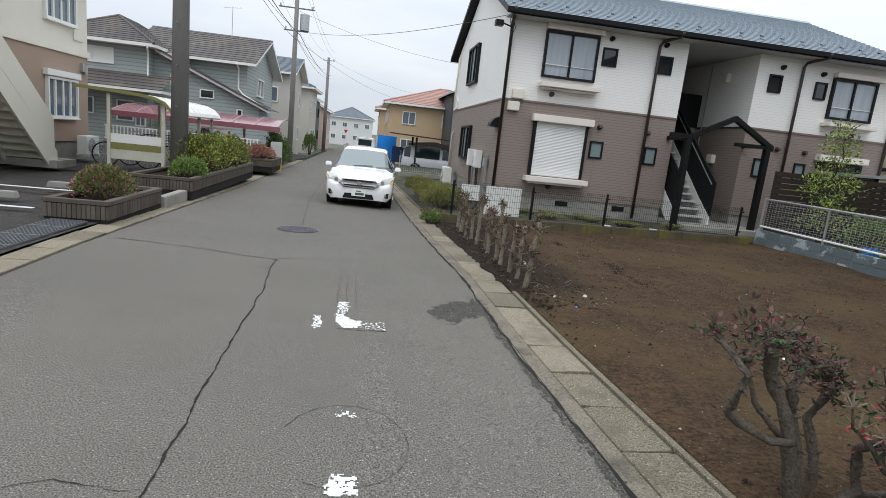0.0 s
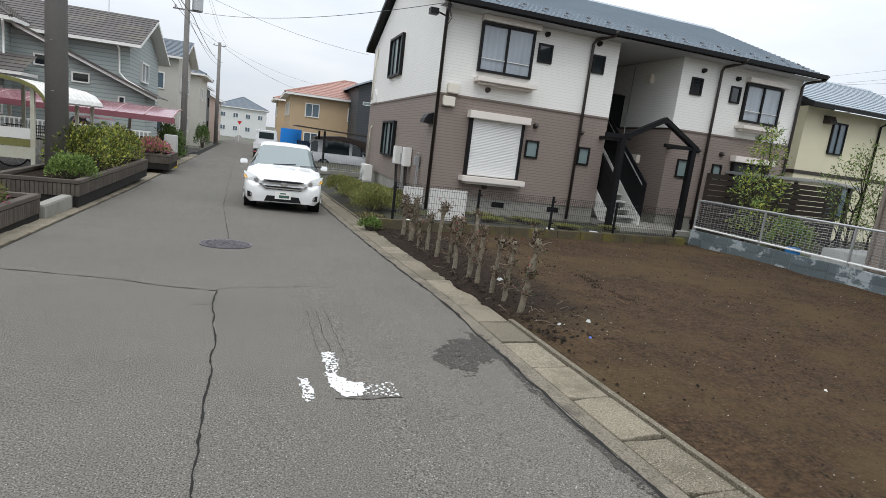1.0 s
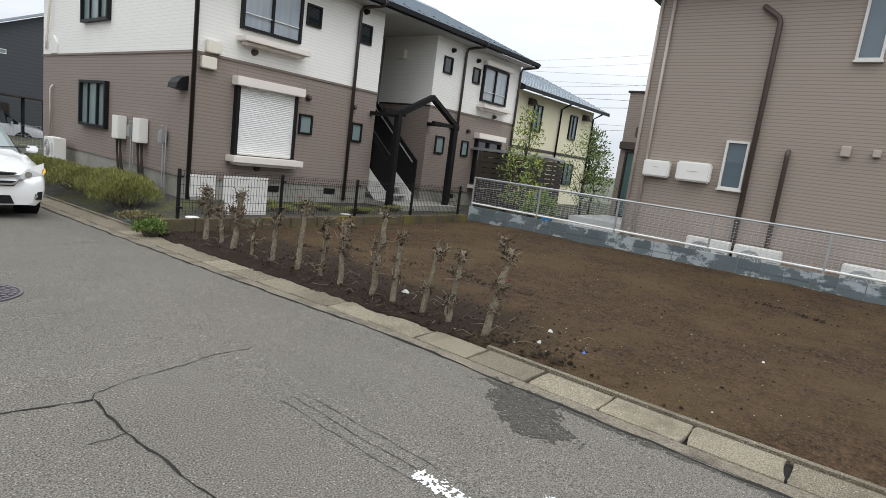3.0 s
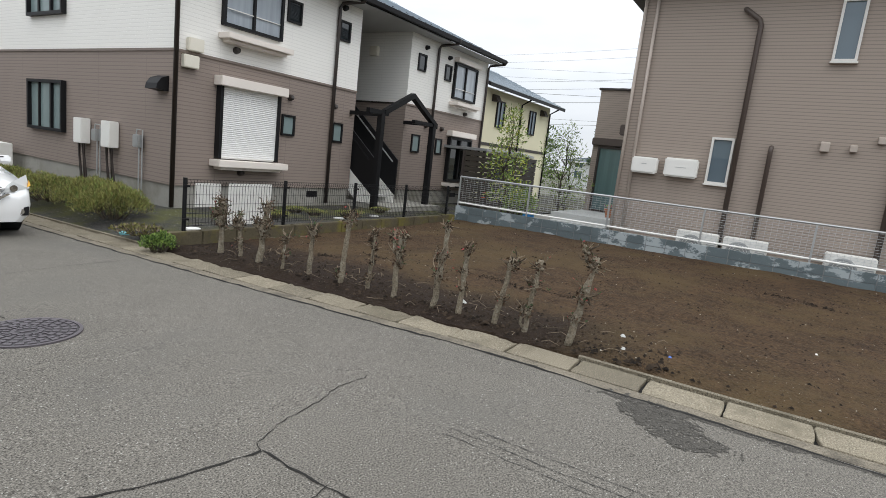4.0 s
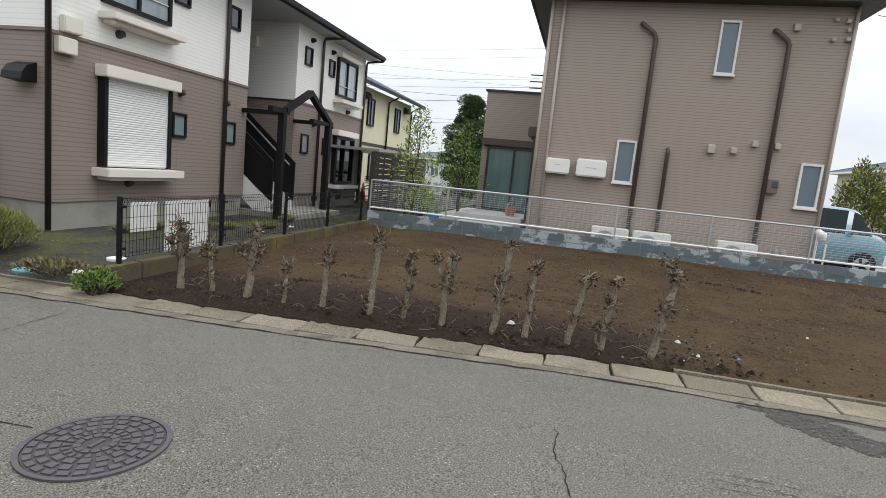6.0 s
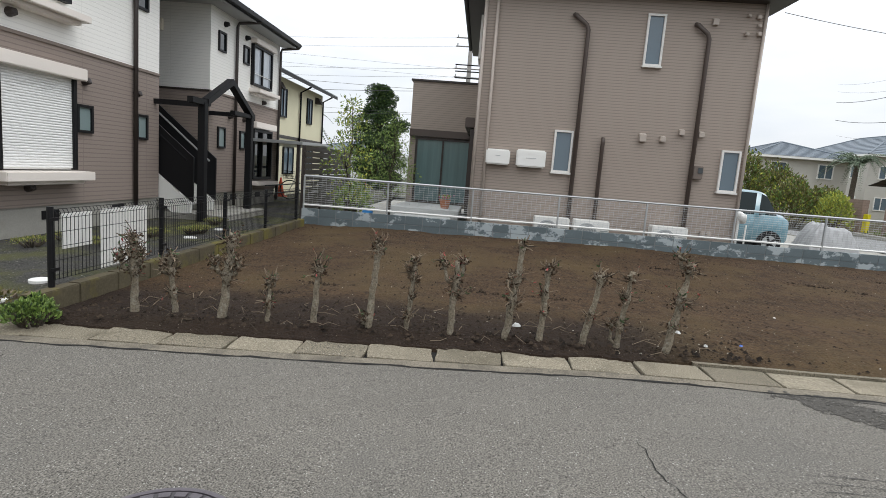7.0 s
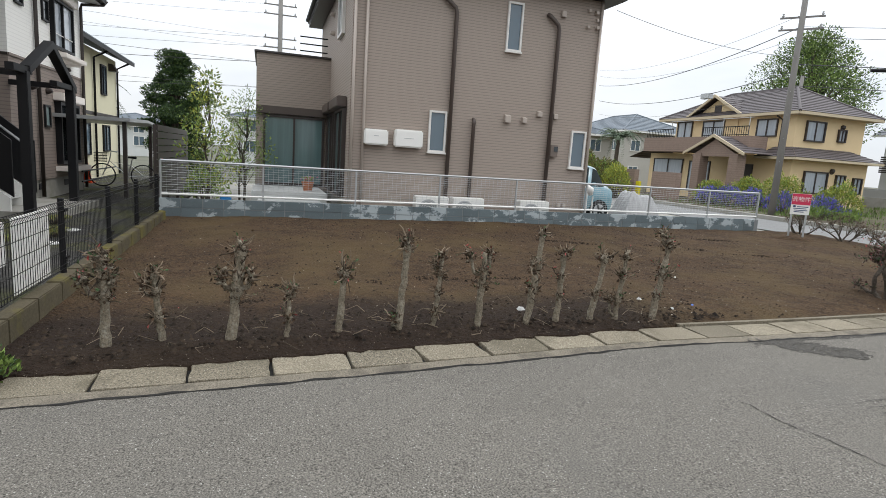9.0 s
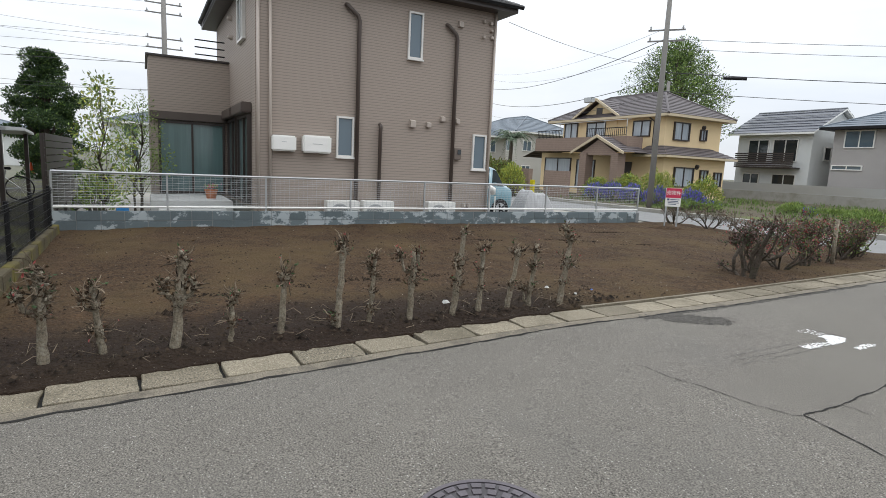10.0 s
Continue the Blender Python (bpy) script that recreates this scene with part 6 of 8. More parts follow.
for k in range(11):
    part("slat", Shape().box(10.35, 12.27, 0.28 + k * 0.138, 14.95, 12.298, 0.402 + k * 0.138), M_BROWNPIPE, sf, bevel=0.004)
taps = thing("tap_stand", "white standpipes with wrapped taps by the wall", "water tap", (10.5, 2.35, -0.03))
part("pipe", Shape().tube([(0, 0, 0), (0, 0, 0.95)], 0.025, 8).tube([(0, -0.18, 0), (0, -0.18, 0.8)], 0.02, 8), M_WHITE, taps)
part("wrapped_tap", Shape().tube([(0, -0.1, 0.85), (-0.04, -0.06, 0.97), (0, 0.04, 1.08)], [0.07, 0.1, 0.05], 8), M_WHITE, taps, smooth=True)
for y in (2.95, 2.8):
    s = Shape()
    fbox(s, "-x", HX, y, y + 0.1, 0.42, 0.54, 0, 0.09)
    part("outlet_cap", s, M_PALEPIPE, house, bevel=0.02)

# small carport with bicycle
cp = thing("bicycle_shelter", "low flat-roofed shelter on dark posts", "shelter")
part("roof", Shape().prism([(13.55, 1.95), (15.9, 2.0), (17.3, 1.92), (17.3, 1.84), (15.9, 1.92), (13.55, 1.86)], "y", 13.4, 15.6), M_ALU, cp, bevel=0.01)
for x, y in ((13.7, 13.55), (17.0, 13.55), (17.0, 15.4)):
    part("post", Shape().box(x - 0.045, y - 0.045, 0, x + 0.045, y + 0.045, 1.88), M_BROWNPIPE, cp)
for z in (0.35, 0.6):
    part("rail", Shape().tube([(13.7, 14.5, z), (17.0, 14.5, z)], 0.02, 6), M_BLACK, cp)


def bicycle(at, turn, label):
    ob = thing("bicycle", label, "bicycle", at, turn, "bicycles")
    for x in (-0.52, 0.52):
        w = part("wheel", Shape().tube([(x + 0.32 * math.cos(a), 0, 0.33 + 0.32 * math.sin(a)) for a in [i * 0.2618 for i in range(25)]], 0.018, 6), M_BLACK, ob)
        sp = Shape()
        for i in range(12):
            sp.tube([(x, 0, 0.33), (x + 0.31 * math.cos(i * 0.5236), 0, 0.33 + 0.31 * math.sin(i * 0.5236))], 0.0025, 3)
        part("spokes", sp, M_STEEL, w)
    part("frame", Shape().tube([(-0.52, 0, 0.33), (-0.12, 0, 0.3), (0.32, 0, 0.72), (-0.2, 0, 0.62), (-0.52, 0, 0.33)], 0.018, 6).tube([(-0.12, 0, 0.3), (-0.24, 0, 0.82)], 0.016, 6).tube([(0.52, 0, 0.33), (0.34, 0, 0.75), (0.3, 0, 0.98)], 0.016, 6), M_STEEL, ob)
    part("saddle", Shape().prism([(-0.36, 0.82), (-0.1, 0.84), (-0.12, 0.89), (-0.36, 0.9)], "y", -0.07, 0.07), M_BLACK, ob, bevel=0.02)
    part("handlebar", Shape().tube([(0.14, -0.27, 1.0), (0.3, -0.1, 1.02), (0.3, 0.1, 1.02), (0.14, 0.27, 1.0)], 0.012, 6), M_STEEL, ob)
    b = Shape()
    for z in (0.72, 0.8, 0.88, 0.96):
        b.tube([(0.4, -0.15, z), (0.72, -0.17, z), (0.72, 0.17, z), (0.4, 0.15, z), (0.4, -0.15, z)], 0.006, 4)
    for i in range(8):
        b.tube([(0.42 + 0.04 * i, -0.16, 0.7), (0.42 + 0.04 * i, -0.165, 0.97)], 0.004, 3).tube([(0.42 + 0.04 * i, 0.16, 0.7), (0.42 + 0.04 * i, 0.165, 0.97)], 0.004, 3)
    part("basket", b, M_BLACK, ob)
    return ob


bicycle((16.5, 14.2, 0.05), 100, "bicycle standing under the low shelter")
cone = thing("traffic_cone", "orange-red traffic cone on the yard", "traffic cone", (17.3, 15.35, 0.06))
M_ORANGE = surf("cone_orange", (0.75, 0.1, 0.03), 0.5)
part("cone", Shape().lathe([(0.14, 0.03), (0.03, 0.68), (0.02, 0.68)], n=18), M_ORANGE, cone, smooth=True)
part("base", Shape().box(-0.18, -0.18, 0, 0.18, 0.18, 0.03), M_ORANGE, cone, bevel=0.008)
copy_thing(cone, pose(36, 16.2, 0.0))
copy_thing(cone, pose(36, 14.8, 0.0))


# ---- vehicles ----
def loft_car(name, at, turn, label, stations, paint, spec):
    """A car from stations along its length: (y, half width, sill z, belt z, top z, top half width); nose towards -y."""
    ob = thing(name, label, "car", at, turn, "vehicles")
    rows, fine = [], 3
    for i in range((len(stations) - 1) * fine + 1):
        k = min(i // fine, len(stations) - 2)
        u = i / fine - k
        a, b, c, d = (stations[max(0, min(len(stations) - 1, k + q))] for q in (-1, 0, 1, 2))
        y, w, zs, zb, zt, wt = (q + (r_ - q) * u + 0.35 * u * (1 - u) * ((1 - u) * ((r_ - p_) / 2 - (r_ - q)) - u * ((t_ - q) / 2 - (r_ - q))) for p_, q, r_, t_ in zip(a, b, c, d))
        rows.append([(w * 0.86, y, zs), (w * 0.97, y, zs + 0.1), (w, y, zs + (zb - zs) * 0.55), (w * 0.975, y, zb - 0.05), (w * 0.93, y, zb), (wt, y, max(zb + 0.005, zt - 0.07)), (wt * 0.86, y, max(zb + 0.01, zt - 0.015)), (0, y, max(zb + 0.015, zt))])
    n = len(rows[0])
    body, wind, rear, side_panes = Shape(), Shape(), Shape(), {}
    verts = [p for r in rows for p in r] + [(-p[0], p[1], p[2]) for r in rows for p in r]
    off = len(rows) * n
    wheels_y = spec["wheels"]

    def put(s, idx):
        s.add([verts[i] for i in idx], [tuple(range(len(idx)))])
    for i in range(len(rows) - 1):
        for j in range(n - 1):
            a, b, c, d = i * n + j, (i + 1) * n + j, (i + 1) * n + j + 1, i * n + j + 1
            target = body
            if j >= 5 and i // fine in spec["wind"]:
                target = wind
            if j >= 5 and i // fine in spec["rear"]:
                target = rear
            if j == 4 and i // fine in spec["side"] and i % (fine * 2) != fine * 2 - 1:
                bay = i // (fine * 2)
                put(side_panes.setdefault((0, bay), Shape()), (a, d, c, b))
                put(side_panes.setdefault((1, bay), Shape()), (a + off, b + off, c + off, d + off))
                continue
            put(target, (a, d, c, b))
            put(target, (a + off, b + off, c + off, d + off))
    for i, flip in ((0, False), (len(rows) - 1, True)):
        idx = [i * n + j for j in range(n)] + [off + i * n + j for j in reversed(range(n - 1))]
        put(body, idx if not flip else idx[::-1])
    me = part("body", body, paint, ob, smooth=True)
    bm = bmesh.new()
    bm.from_mesh(me.data)
    bmesh.ops.remove_doubles(bm, verts=bm.verts[:], dist=0.0005)
    bmesh.ops.recalc_face_normals(bm, faces=bm.faces[:])
    bm.to_mesh(me.data)
    bm.free()
    for nm, s in [("windscreen", wind), ("rear_window", rear)] + [("side_window", q) for q in side_panes.values()]:
        if s.v:
            part(nm, s, M_SCREEN if nm == "windscreen" else M_CARGLASS, ob, smooth=True)
    under = Shape()
    y0, y1, w = stations[0][0] + 0.25, stations[-1][0] - 0.25, spec["track"]
    under.box(-w - 0.02, y0, 0.2, w + 0.02, y1, 0.36)
    part("underbody", under, M_BLACK, ob)
    r = spec["radius"]
    for y in wheels_y:
        for sd in (-1, 1):
            x = sd * w
            arch = Shape().tube([(x - sd * 0.12, y, r), (x + sd * 0.128, y, r)], r + 0.045, 26)
            part("wheel_arch", arch, M_BLACK, ob)
            wh = part("wheel", Shape().tube([(x - sd * 0.1, y, r), (x - sd * 0.06, y, r), (x + sd * 0.12, y, r), (x + sd * 0.135, y, r)], [r * 0.9, r, r, r * 0.88], 26), M_TYRE, ob, "black tyre", smooth=False)
            part("rim", Shape().tube([(x + sd * 0.12, y, r), (x + sd * 0.139, y, r)], r * 0.7, 22), M_STEEL, wh)
            sp = Shape()
            for k in range(5):
                a = k * 1.2566
                sp.tube([(x + sd * 0.142, y, r), (x + sd * 0.142, y + math.cos(a) * r * 0.64, r + math.sin(a) * r * 0.64)], [0.035, 0.03], 6)
            part("spokes", sp, M_STEEL if spec.get("alloy") else M_BLACK, wh)
    for sd in (-1, 1):
        my, mz, mw = spec["mirror"]
        s = Shape().prism([(my, mz - 0.045), (my + 0.1, mz - 0.05), (my + 0.11, mz + 0.05), (my + 0.03, mz + 0.07)], "x", sd * mw, sd * (mw + 0.16))
        part("mirror", s, paint, ob, bevel=0.02)
        for dz in (spec["belt_line"],):
            part("door_handle", Shape().box(sd * (stations[6][1] - 0.005) - 0.015, spec["handle"], dz - 0.12, sd * (stations[6][1] - 0.005) + 0.015, spec["handle"] + 0.16, dz - 0.09), paint, ob, bevel=0.006)
    return ob


M_CARGLASS = glass("car_glass", (0.02, 0.03, 0.032), 0.02, 0.35)
# the pale base stands in for sky reflected in the windscreen
M_SCREEN = glass("windscreen_glass_with_sheen", (0.2, 0.24, 0.24), 0.03, 0.5)
M_TYRE = surf("tyre_rubber", (0.02, 0.02, 0.02), 0.85, fine=60, grain=0.2)
M_PEARL = surf("pearl_white_paint", (0.8, 0.8, 0.79), 0.25, vary=0.02, grain=0.01, bump=0, coat=1.0)
M_SILVER = surf("silver_white_paint", (0.68, 0.69, 0.71), 0.25, vary=0.02, grain=0.01, bump=0, coat=1.0)
M_BLUECAR = surf("pale_blue_paint", (0.13, 0.26, 0.31), 0.3, vary=0.02, grain=0.01, bump=0, coat=1.0)
M_REDCAR = surf("dull_red_paint", (0.45, 0.12, 0.14), 0.3, vary=0.05, grain=0.02, bump=0, coat=0.6)
M_CHROME = surf("chrome", (0.7, 0.7, 0.7), 0.12, vary=0.02, grain=0.0, bump=0, metal=1.0)
M_LAMP = glass("headlamp_lens", (0.5, 0.51, 0.5), 0.05)
SEDAN = [(-2.2, 0.63, 0.22, 0.55, 0.6, 0.45), (-2.12, 0.76, 0.2, 0.62, 0.68, 0.56), (-1.95, 0.82, 0.19, 0.69, 0.745, 0.62), (-1.5, 0.845, 0.22, 0.77, 0.84, 0.66), (-1.05, 0.85, 0.22, 0.83, 0.9, 0.68),
         (-0.92, 0.85, 0.22, 0.85, 0.94, 0.7), (-0.05, 0.85, 0.22, 0.91, 1.36, 0.6), (0.35, 0.85, 0.22, 0.93, 1.43, 0.6), (0.95, 0.85, 0.22, 0.94, 1.43, 0.6), (1.45, 0.845, 0.22, 0.96, 1.36, 0.59), (2.0, 0.83, 0.24, 0.98, 1.1, 0.6), (2.2, 0.74, 0.3, 0.93, 1.0, 0.58), (2.25, 0.6, 0.4, 0.85, 0.9, 0.5)]
car = loft_car("white_car", (0.5, 15.8, -0.17), -2.5, "pearl white compact car standing on the lane", SEDAN, M_PEARL, dict(wind=(5,), rear=(9,), side=(5, 6, 7, 8, 9), wheels=(-1.38, 1.3), radius=0.3, track=0.685, mirror=(-0.72, 0.93, 0.84), belt_line=0.9, handle=0.3, alloy=True))
gr = part("grille", Shape().prism([(-0.46, 0.6), (-0.37, 0.5), (0.37, 0.5), (0.46, 0.6), (0.4, 0.57), (-0.4, 0.57)], "y", -2.235, -2.1).prism([(-0.42, 0.685), (-0.3, 0.65), (0.3, 0.65), (0.42, 0.685), (0.3, 0.69), (-0.3, 0.69)], "y", -2.225, -2.1), M_BLACK, car)
part("chrome_bar", Shape().prism([(-0.5, 0.6), (-0.36, 0.515), (0.36, 0.515), (0.5, 0.6), (0.46, 0.605), (0.34, 0.54), (-0.34, 0.54), (-0.46, 0.605)], "y", -2.25, -2.1), M_CHROME, gr)
part("chrome_bar", Shape().prism([(-0.46, 0.668), (-0.28, 0.632), (0.28, 0.632), (0.46, 0.668), (0.28, 0.65), (-0.28, 0.65)], "y", -2.245, -2.1), M_CHROME, gr)
part("emblem", Shape().box(-0.06, -2.265, 0.57, 0.06, -2.235, 0.66), M_CHROME, gr, "plain chrome emblem", bevel=0.012)
M_AMBER = glass("amber_lens", (0.75, 0.4, 0.06), 0.1)
for sd in (-1, 1):
    hl = part("headlight", Shape().add([(sd * 0.4, -2.21, 0.6), (sd * 0.78, -2.045, 0.655), (sd * 0.845, -1.72, 0.81), (sd * 0.56, -2.1, 0.745), (sd * 0.4, -2.05, 0.58), (sd * 0.7, -1.9, 0.6), (sd * 0.78, -1.66, 0.7), (sd * 0.55, -1.95, 0.66)],
                                       [(0, 1, 2, 3), (7, 6, 5, 4), (0, 4, 5, 1), (1, 5, 6, 2), (2, 6, 7, 3), (3, 7, 4, 0)]), M_LAMP, car, "clear headlight")
    part("reflector", Shape().tube([(sd * 0.56, -2.165, 0.665), (sd * 0.56, -2.1, 0.665)], [0.045, 0.05], 12), M_CHROME, hl)
    part("indicator", Shape().add([(sd * 0.74, -2.075, 0.67), (sd * 0.81, -1.99, 0.69), (sd * 0.83, -1.87, 0.755), (sd * 0.76, -2.03, 0.73)], [(0, 1, 2, 3)]).add([(sd * 0.72, -2.0, 0.67), (sd * 0.79, -1.92, 0.69), (sd * 0.81, -1.8, 0.74), (sd * 0.74, -1.96, 0.72)], [(3, 2, 1, 0)]), M_AMBER, hl, "amber indicator lens")
    fg = part("fog_lamp_recess", Shape().prism([(sd * 0.46, 0.325), (sd * 0.52, 0.3), (sd * 0.72, 0.3), (sd * 0.73, 0.42), (sd * 0.66, 0.41)], "y", -2.18, -1.9), M_BLACK, car)
    part("fog_lamp", Shape().tube([(sd * 0.63, -2.195, 0.355), (sd * 0.63, -2.1, 0.355)], 0.04, 14), M_CHROME, fg)
part("lower_intake", Shape().prism([(-0.38, 0.24), (0.38, 0.24), (0.33, 0.36), (-0.33, 0.36)], "y", -2.225, -2.0), M_BLACK, car)
pl = part("number_plate", Shape().box(-0.165, -2.245, 0.3, 0.165, -2.2, 0.46), M_WHITE, car, "white number plate", bevel=0.004)
part("plate_bars", Shape().box(-0.08, -2.25, 0.33, 0.13, -2.245, 0.385).box(-0.06, -2.25, 0.41, 0.06, -2.245, 0.435), surf("plate_green", (0.05, 0.1, 0.075), 0.6), pl)
for sd in (-0.25, 0.35):
    part("wiper", Shape().tube([(sd, -0.93, 0.95), (sd + 0.5, -0.86, 0.985)], 0.01, 5), M_BLACK, car)

VAN = [(-2.3, 0.6, 0.32, 0.72, 0.78, 0.5), (-2.2, 0.78, 0.26, 0.82, 0.9, 0.6), (-1.9, 0.85, 0.24, 0.92, 1.0, 0.68), (-1.45, 0.86, 0.24, 1.0, 1.1, 0.7), (-1.25, 0.86, 0.24, 1.02, 1.18, 0.7), (-0.6, 0.86, 0.24, 1.02, 1.68, 0.66), (-0.1, 0.86, 0.24, 1.02, 1.8, 0.66), (0.9, 0.86, 0.24, 1.03, 1.84, 0.66), (1.8, 0.86, 0.24, 1.05, 1.8, 0.65), (2.2, 0.84, 0.26, 1.06, 1.66, 0.62), (2.32, 0.78, 0.36, 1.0, 1.1, 0.6)]
mv = loft_car("minivan", (5.1, 36.8, -0.62), 90, "silver-white minivan parked under a carport", VAN, M_SILVER, dict(wind=(4,), rear=(9,), side=(4, 5, 6, 7, 8), wheels=(-1.42, 1.42), radius=0.33, track=0.74, mirror=(-1.0, 1.08, 0.86), belt_line=0.98, handle=0.1, alloy=True))
part("headlight", Shape().add([(0.5, -2.28, 0.74), (0.86, -2.0, 0.8), (0.86, -1.8, 0.92), (0.6, -2.15, 0.86), (0.5, -2.1, 0.7), (0.8, -1.9, 0.74), (0.8, -1.75, 0.86), (0.56, -2.0, 0.8)], [(0, 1, 2, 3), (7, 6, 5, 4), (0, 4, 5, 1), (1, 5, 6, 2), (2, 6, 7, 3), (3, 7, 4, 0)]), M_LAMP, mv)
KEI = [(-1.68, 0.64, 0.34, 0.8, 0.88, 0.54), (-1.64, 0.71, 0.28, 0.88, 0.96, 0.6), (-1.55, 0.735, 0.26, 0.94, 1.02, 0.62), (-1.38, 0.74, 0.26, 0.98, 1.06, 0.63), (-1.3, 0.74, 0.26, 1.0, 1.1, 0.66), (-0.98, 0.74, 0.26, 1.0, 1.55, 0.68), (-0.7, 0.74, 0.26, 1.0, 1.63, 0.68), (0.7, 0.74, 0.26, 1.0, 1.65, 0.64), (1.3, 0.74, 0.26, 1.0, 1.63, 0.64), (1.62, 0.73, 0.26, 1.0, 1.58, 0.62), (1.7, 0.66, 0.36, 0.96, 1.3, 0.58)]
loft_car("kei_car", (13.3, 1.75, -0.05), 4, "pale blue boxy light car parked beside the taupe house", KEI, M_BLUECAR, dict(wind=(4,), rear=(9,), side=(4, 5, 6, 7, 8), wheels=(-1.15, 1.2), radius=0.28, track=0.63, mirror=(-0.9, 1.06, 0.73), belt_line=0.95, handle=0.0))
loft_car("parked_car", (-6.0, 26.5, -0.25), 30, "dull red hatchback parked under the pink carport", SEDAN, M_REDCAR, dict(wind=(5,), rear=(9,), side=(5, 6, 7, 8, 9), wheels=(-1.38, 1.3), radius=0.3, track=0.72, mirror=(-0.62, 0.98, 0.86), belt_line=0.9, handle=0.3))

tarp = Shape()
N = 40
for i in range(N + 1):
    for j in range(N + 1):
        u, v = i / N * 2 - 1, j / N * 2 - 1
        r = max(abs(u), abs(v))
        h = 0.72 * (1 - max(0, (r - 0.45) / 0.55) ** 2.2) + 0.12 * math.exp(-((u - 0.4) ** 2) / 0.05)
        h += 0.07 * noise.noise((u * 3, v * 3, 1)) + 0.06 * abs(noise.noise((u * 5, v * 4, 2))) + 0.03 * noise.noise((u * 12, v * 9, 2))
        tarp.v.append((0.38 * v * (1 + 0.12 * noise.noise((u * 5, v * 5, 4))), 0.8 * u, max(0.0, h)))
tarp.f = [(i * (N + 1) + j, (i + 1) * (N + 1) + j, (i + 1) * (N + 1) + j + 1, i * (N + 1) + j + 1) for i in range(N) for j in range(N)]
tp = tagged(part("covered_scooter", tarp, surf("silver_tarpaulin", (0.33, 0.33, 0.33), 0.45, vary=0.15, scale=6, bump=0.4), smooth=True), "scooter under a crumpled silver-grey cover", "covered scooter")
tp.matrix_basis = pose(13.6, -1.45, -0.03, 0, 0, 10)

# white pickup truck further down the lane
tk = thing("pickup_truck", "small white flatbed truck standing down the lane", "truck", (0.3, 37.5, -0.42), -2)
part("cab", Shape().prism([(-0.7, 0.4), (0.7, 0.4), (0.7, 1.1), (0.6, 1.75), (-0.6, 1.75), (-0.7, 1.1)], "y", 1.9, 3.2), M_PEARL, tk, bevel=0.05)
part("rear_window", Shape().box(-0.45, 1.88, 1.2, 0.45, 1.9, 1.6), M_CARGLASS, tk)
part("bed", Shape().box(-0.7, 0.0, 0.62, 0.7, 1.85, 0.72), M_STEEL, tk)
part("tailgate", Shape().box(-0.7, -0.05, 0.62, 0.7, 0.0, 0.95), M_PEARL, tk, bevel=0.015)
for sd in (-0.7, 0.66):
    part("bed_side", Shape().box(sd, 0, 0.72, sd + 0.04, 1.85, 0.95), M_PEARL, tk)
part("guard_frame", Shape().tube([(-0.62, 1.83, 0.95), (-0.62, 1.83, 1.7), (0.62, 1.83, 1.7), (0.62, 1.83, 0.95)], 0.025, 6), M_PEARL, tk)
part("bumper", Shape().box(-0.7, -0.08, 0.36, 0.7, 0.02, 0.5), M_BLACK, tk)
for sd in (-0.6, 0.6):
    for y in (0.5, 2.6):
        part("wheel", Shape().tube([(sd - 0.08, y, 0.28), (sd + 0.08, y, 0.28)], 0.28, 18), M_TYRE, tk)
    part("tail_light", Shape().box(sd - 0.08, -0.1, 0.4, sd + 0.08, -0.08, 0.47), M_REDCAR, tk)


# ---- across the lane ----
M_BRICKDARK = surf("dark_brown_brick", (0.10, 0.085, 0.07), 0.9, vary=0.25, scale=5, fine=60, grain=0.25, bump=0.4, each=0.2)
planter_walls = []
for x0, x1, y0, y1, h in ((-3.95, -3.08, 8.4, 10.55, 0.3), (-4.25, -2.98, 12.0, 18.3, 0.36), (-4.0, -2.75, 20.6, 22.6, 0.36)):
    pb = thing("brick_planter", "low planter of dark upright bricks filled with soil", "planter", ((x0 + x1) / 2, (y0 + y1) / 2, 0), 0, "brick planters")
    a, b, c, d = x0 - (x0 + x1) / 2, x1 - (x0 + x1) / 2, y0 - (y0 + y1) / 2, y1 - (y0 + y1) / 2
    s = Shape().box(a + 0.01, c + 0.01, -0.1, b - 0.01, c + 0.1, h - 0.06).box(a + 0.01, d - 0.1, -0.1, b - 0.01, d - 0.01, h - 0.06)
    s.box(a + 0.01, c + 0.1, -0.1, a + 0.1, d - 0.1, h - 0.06).box(b - 0.1, c + 0.1, -0.1, b - 0.01, d - 0.1, h - 0.06)
    part("wall_core", s, M_CRACK, pb)
    part("soil", Shape().box(a + 0.1, c + 0.1, -0.05, b - 0.1, d - 0.1, h - 0.08), M_SOIL, pb)
    for q in ((a - 0.01, c - 0.01, b + 0.01, c + 0.11), (a - 0.01, d - 0.11, b + 0.01, d + 0.01), (a - 0.01, c + 0.113, a + 0.11, d - 0.113), (b - 0.11, c + 0.113, b + 0.01, d - 0.113)):
        part("cap_stone", Shape().box(q[0], q[1], h - 0.06, q[2], q[3], h), M_BRICKDARK, pb, bevel=0.006)
    planter_walls.append((pb, a, b, c, d, h))
AZ = "azaleas in the planters"
mound_bush("azalea_bush", (-3.55, 9.35, 0.2), (0.42, 0.62, 0.5), "rounded azalea with bronze-green leaves", [M_BRONZE, M_LEAF, M_BRONZE, M_PINK], 4200, 0.045, 201, AZ)
mound_bush("azalea_bush", (-3.3, 12.9, 0.28), (0.4, 0.45, 0.42), "rounded azalea with fresh green leaves", [M_LEAF_LIGHT, M_LEAF, M_LEAF], 3000, 0.05, 202, AZ)
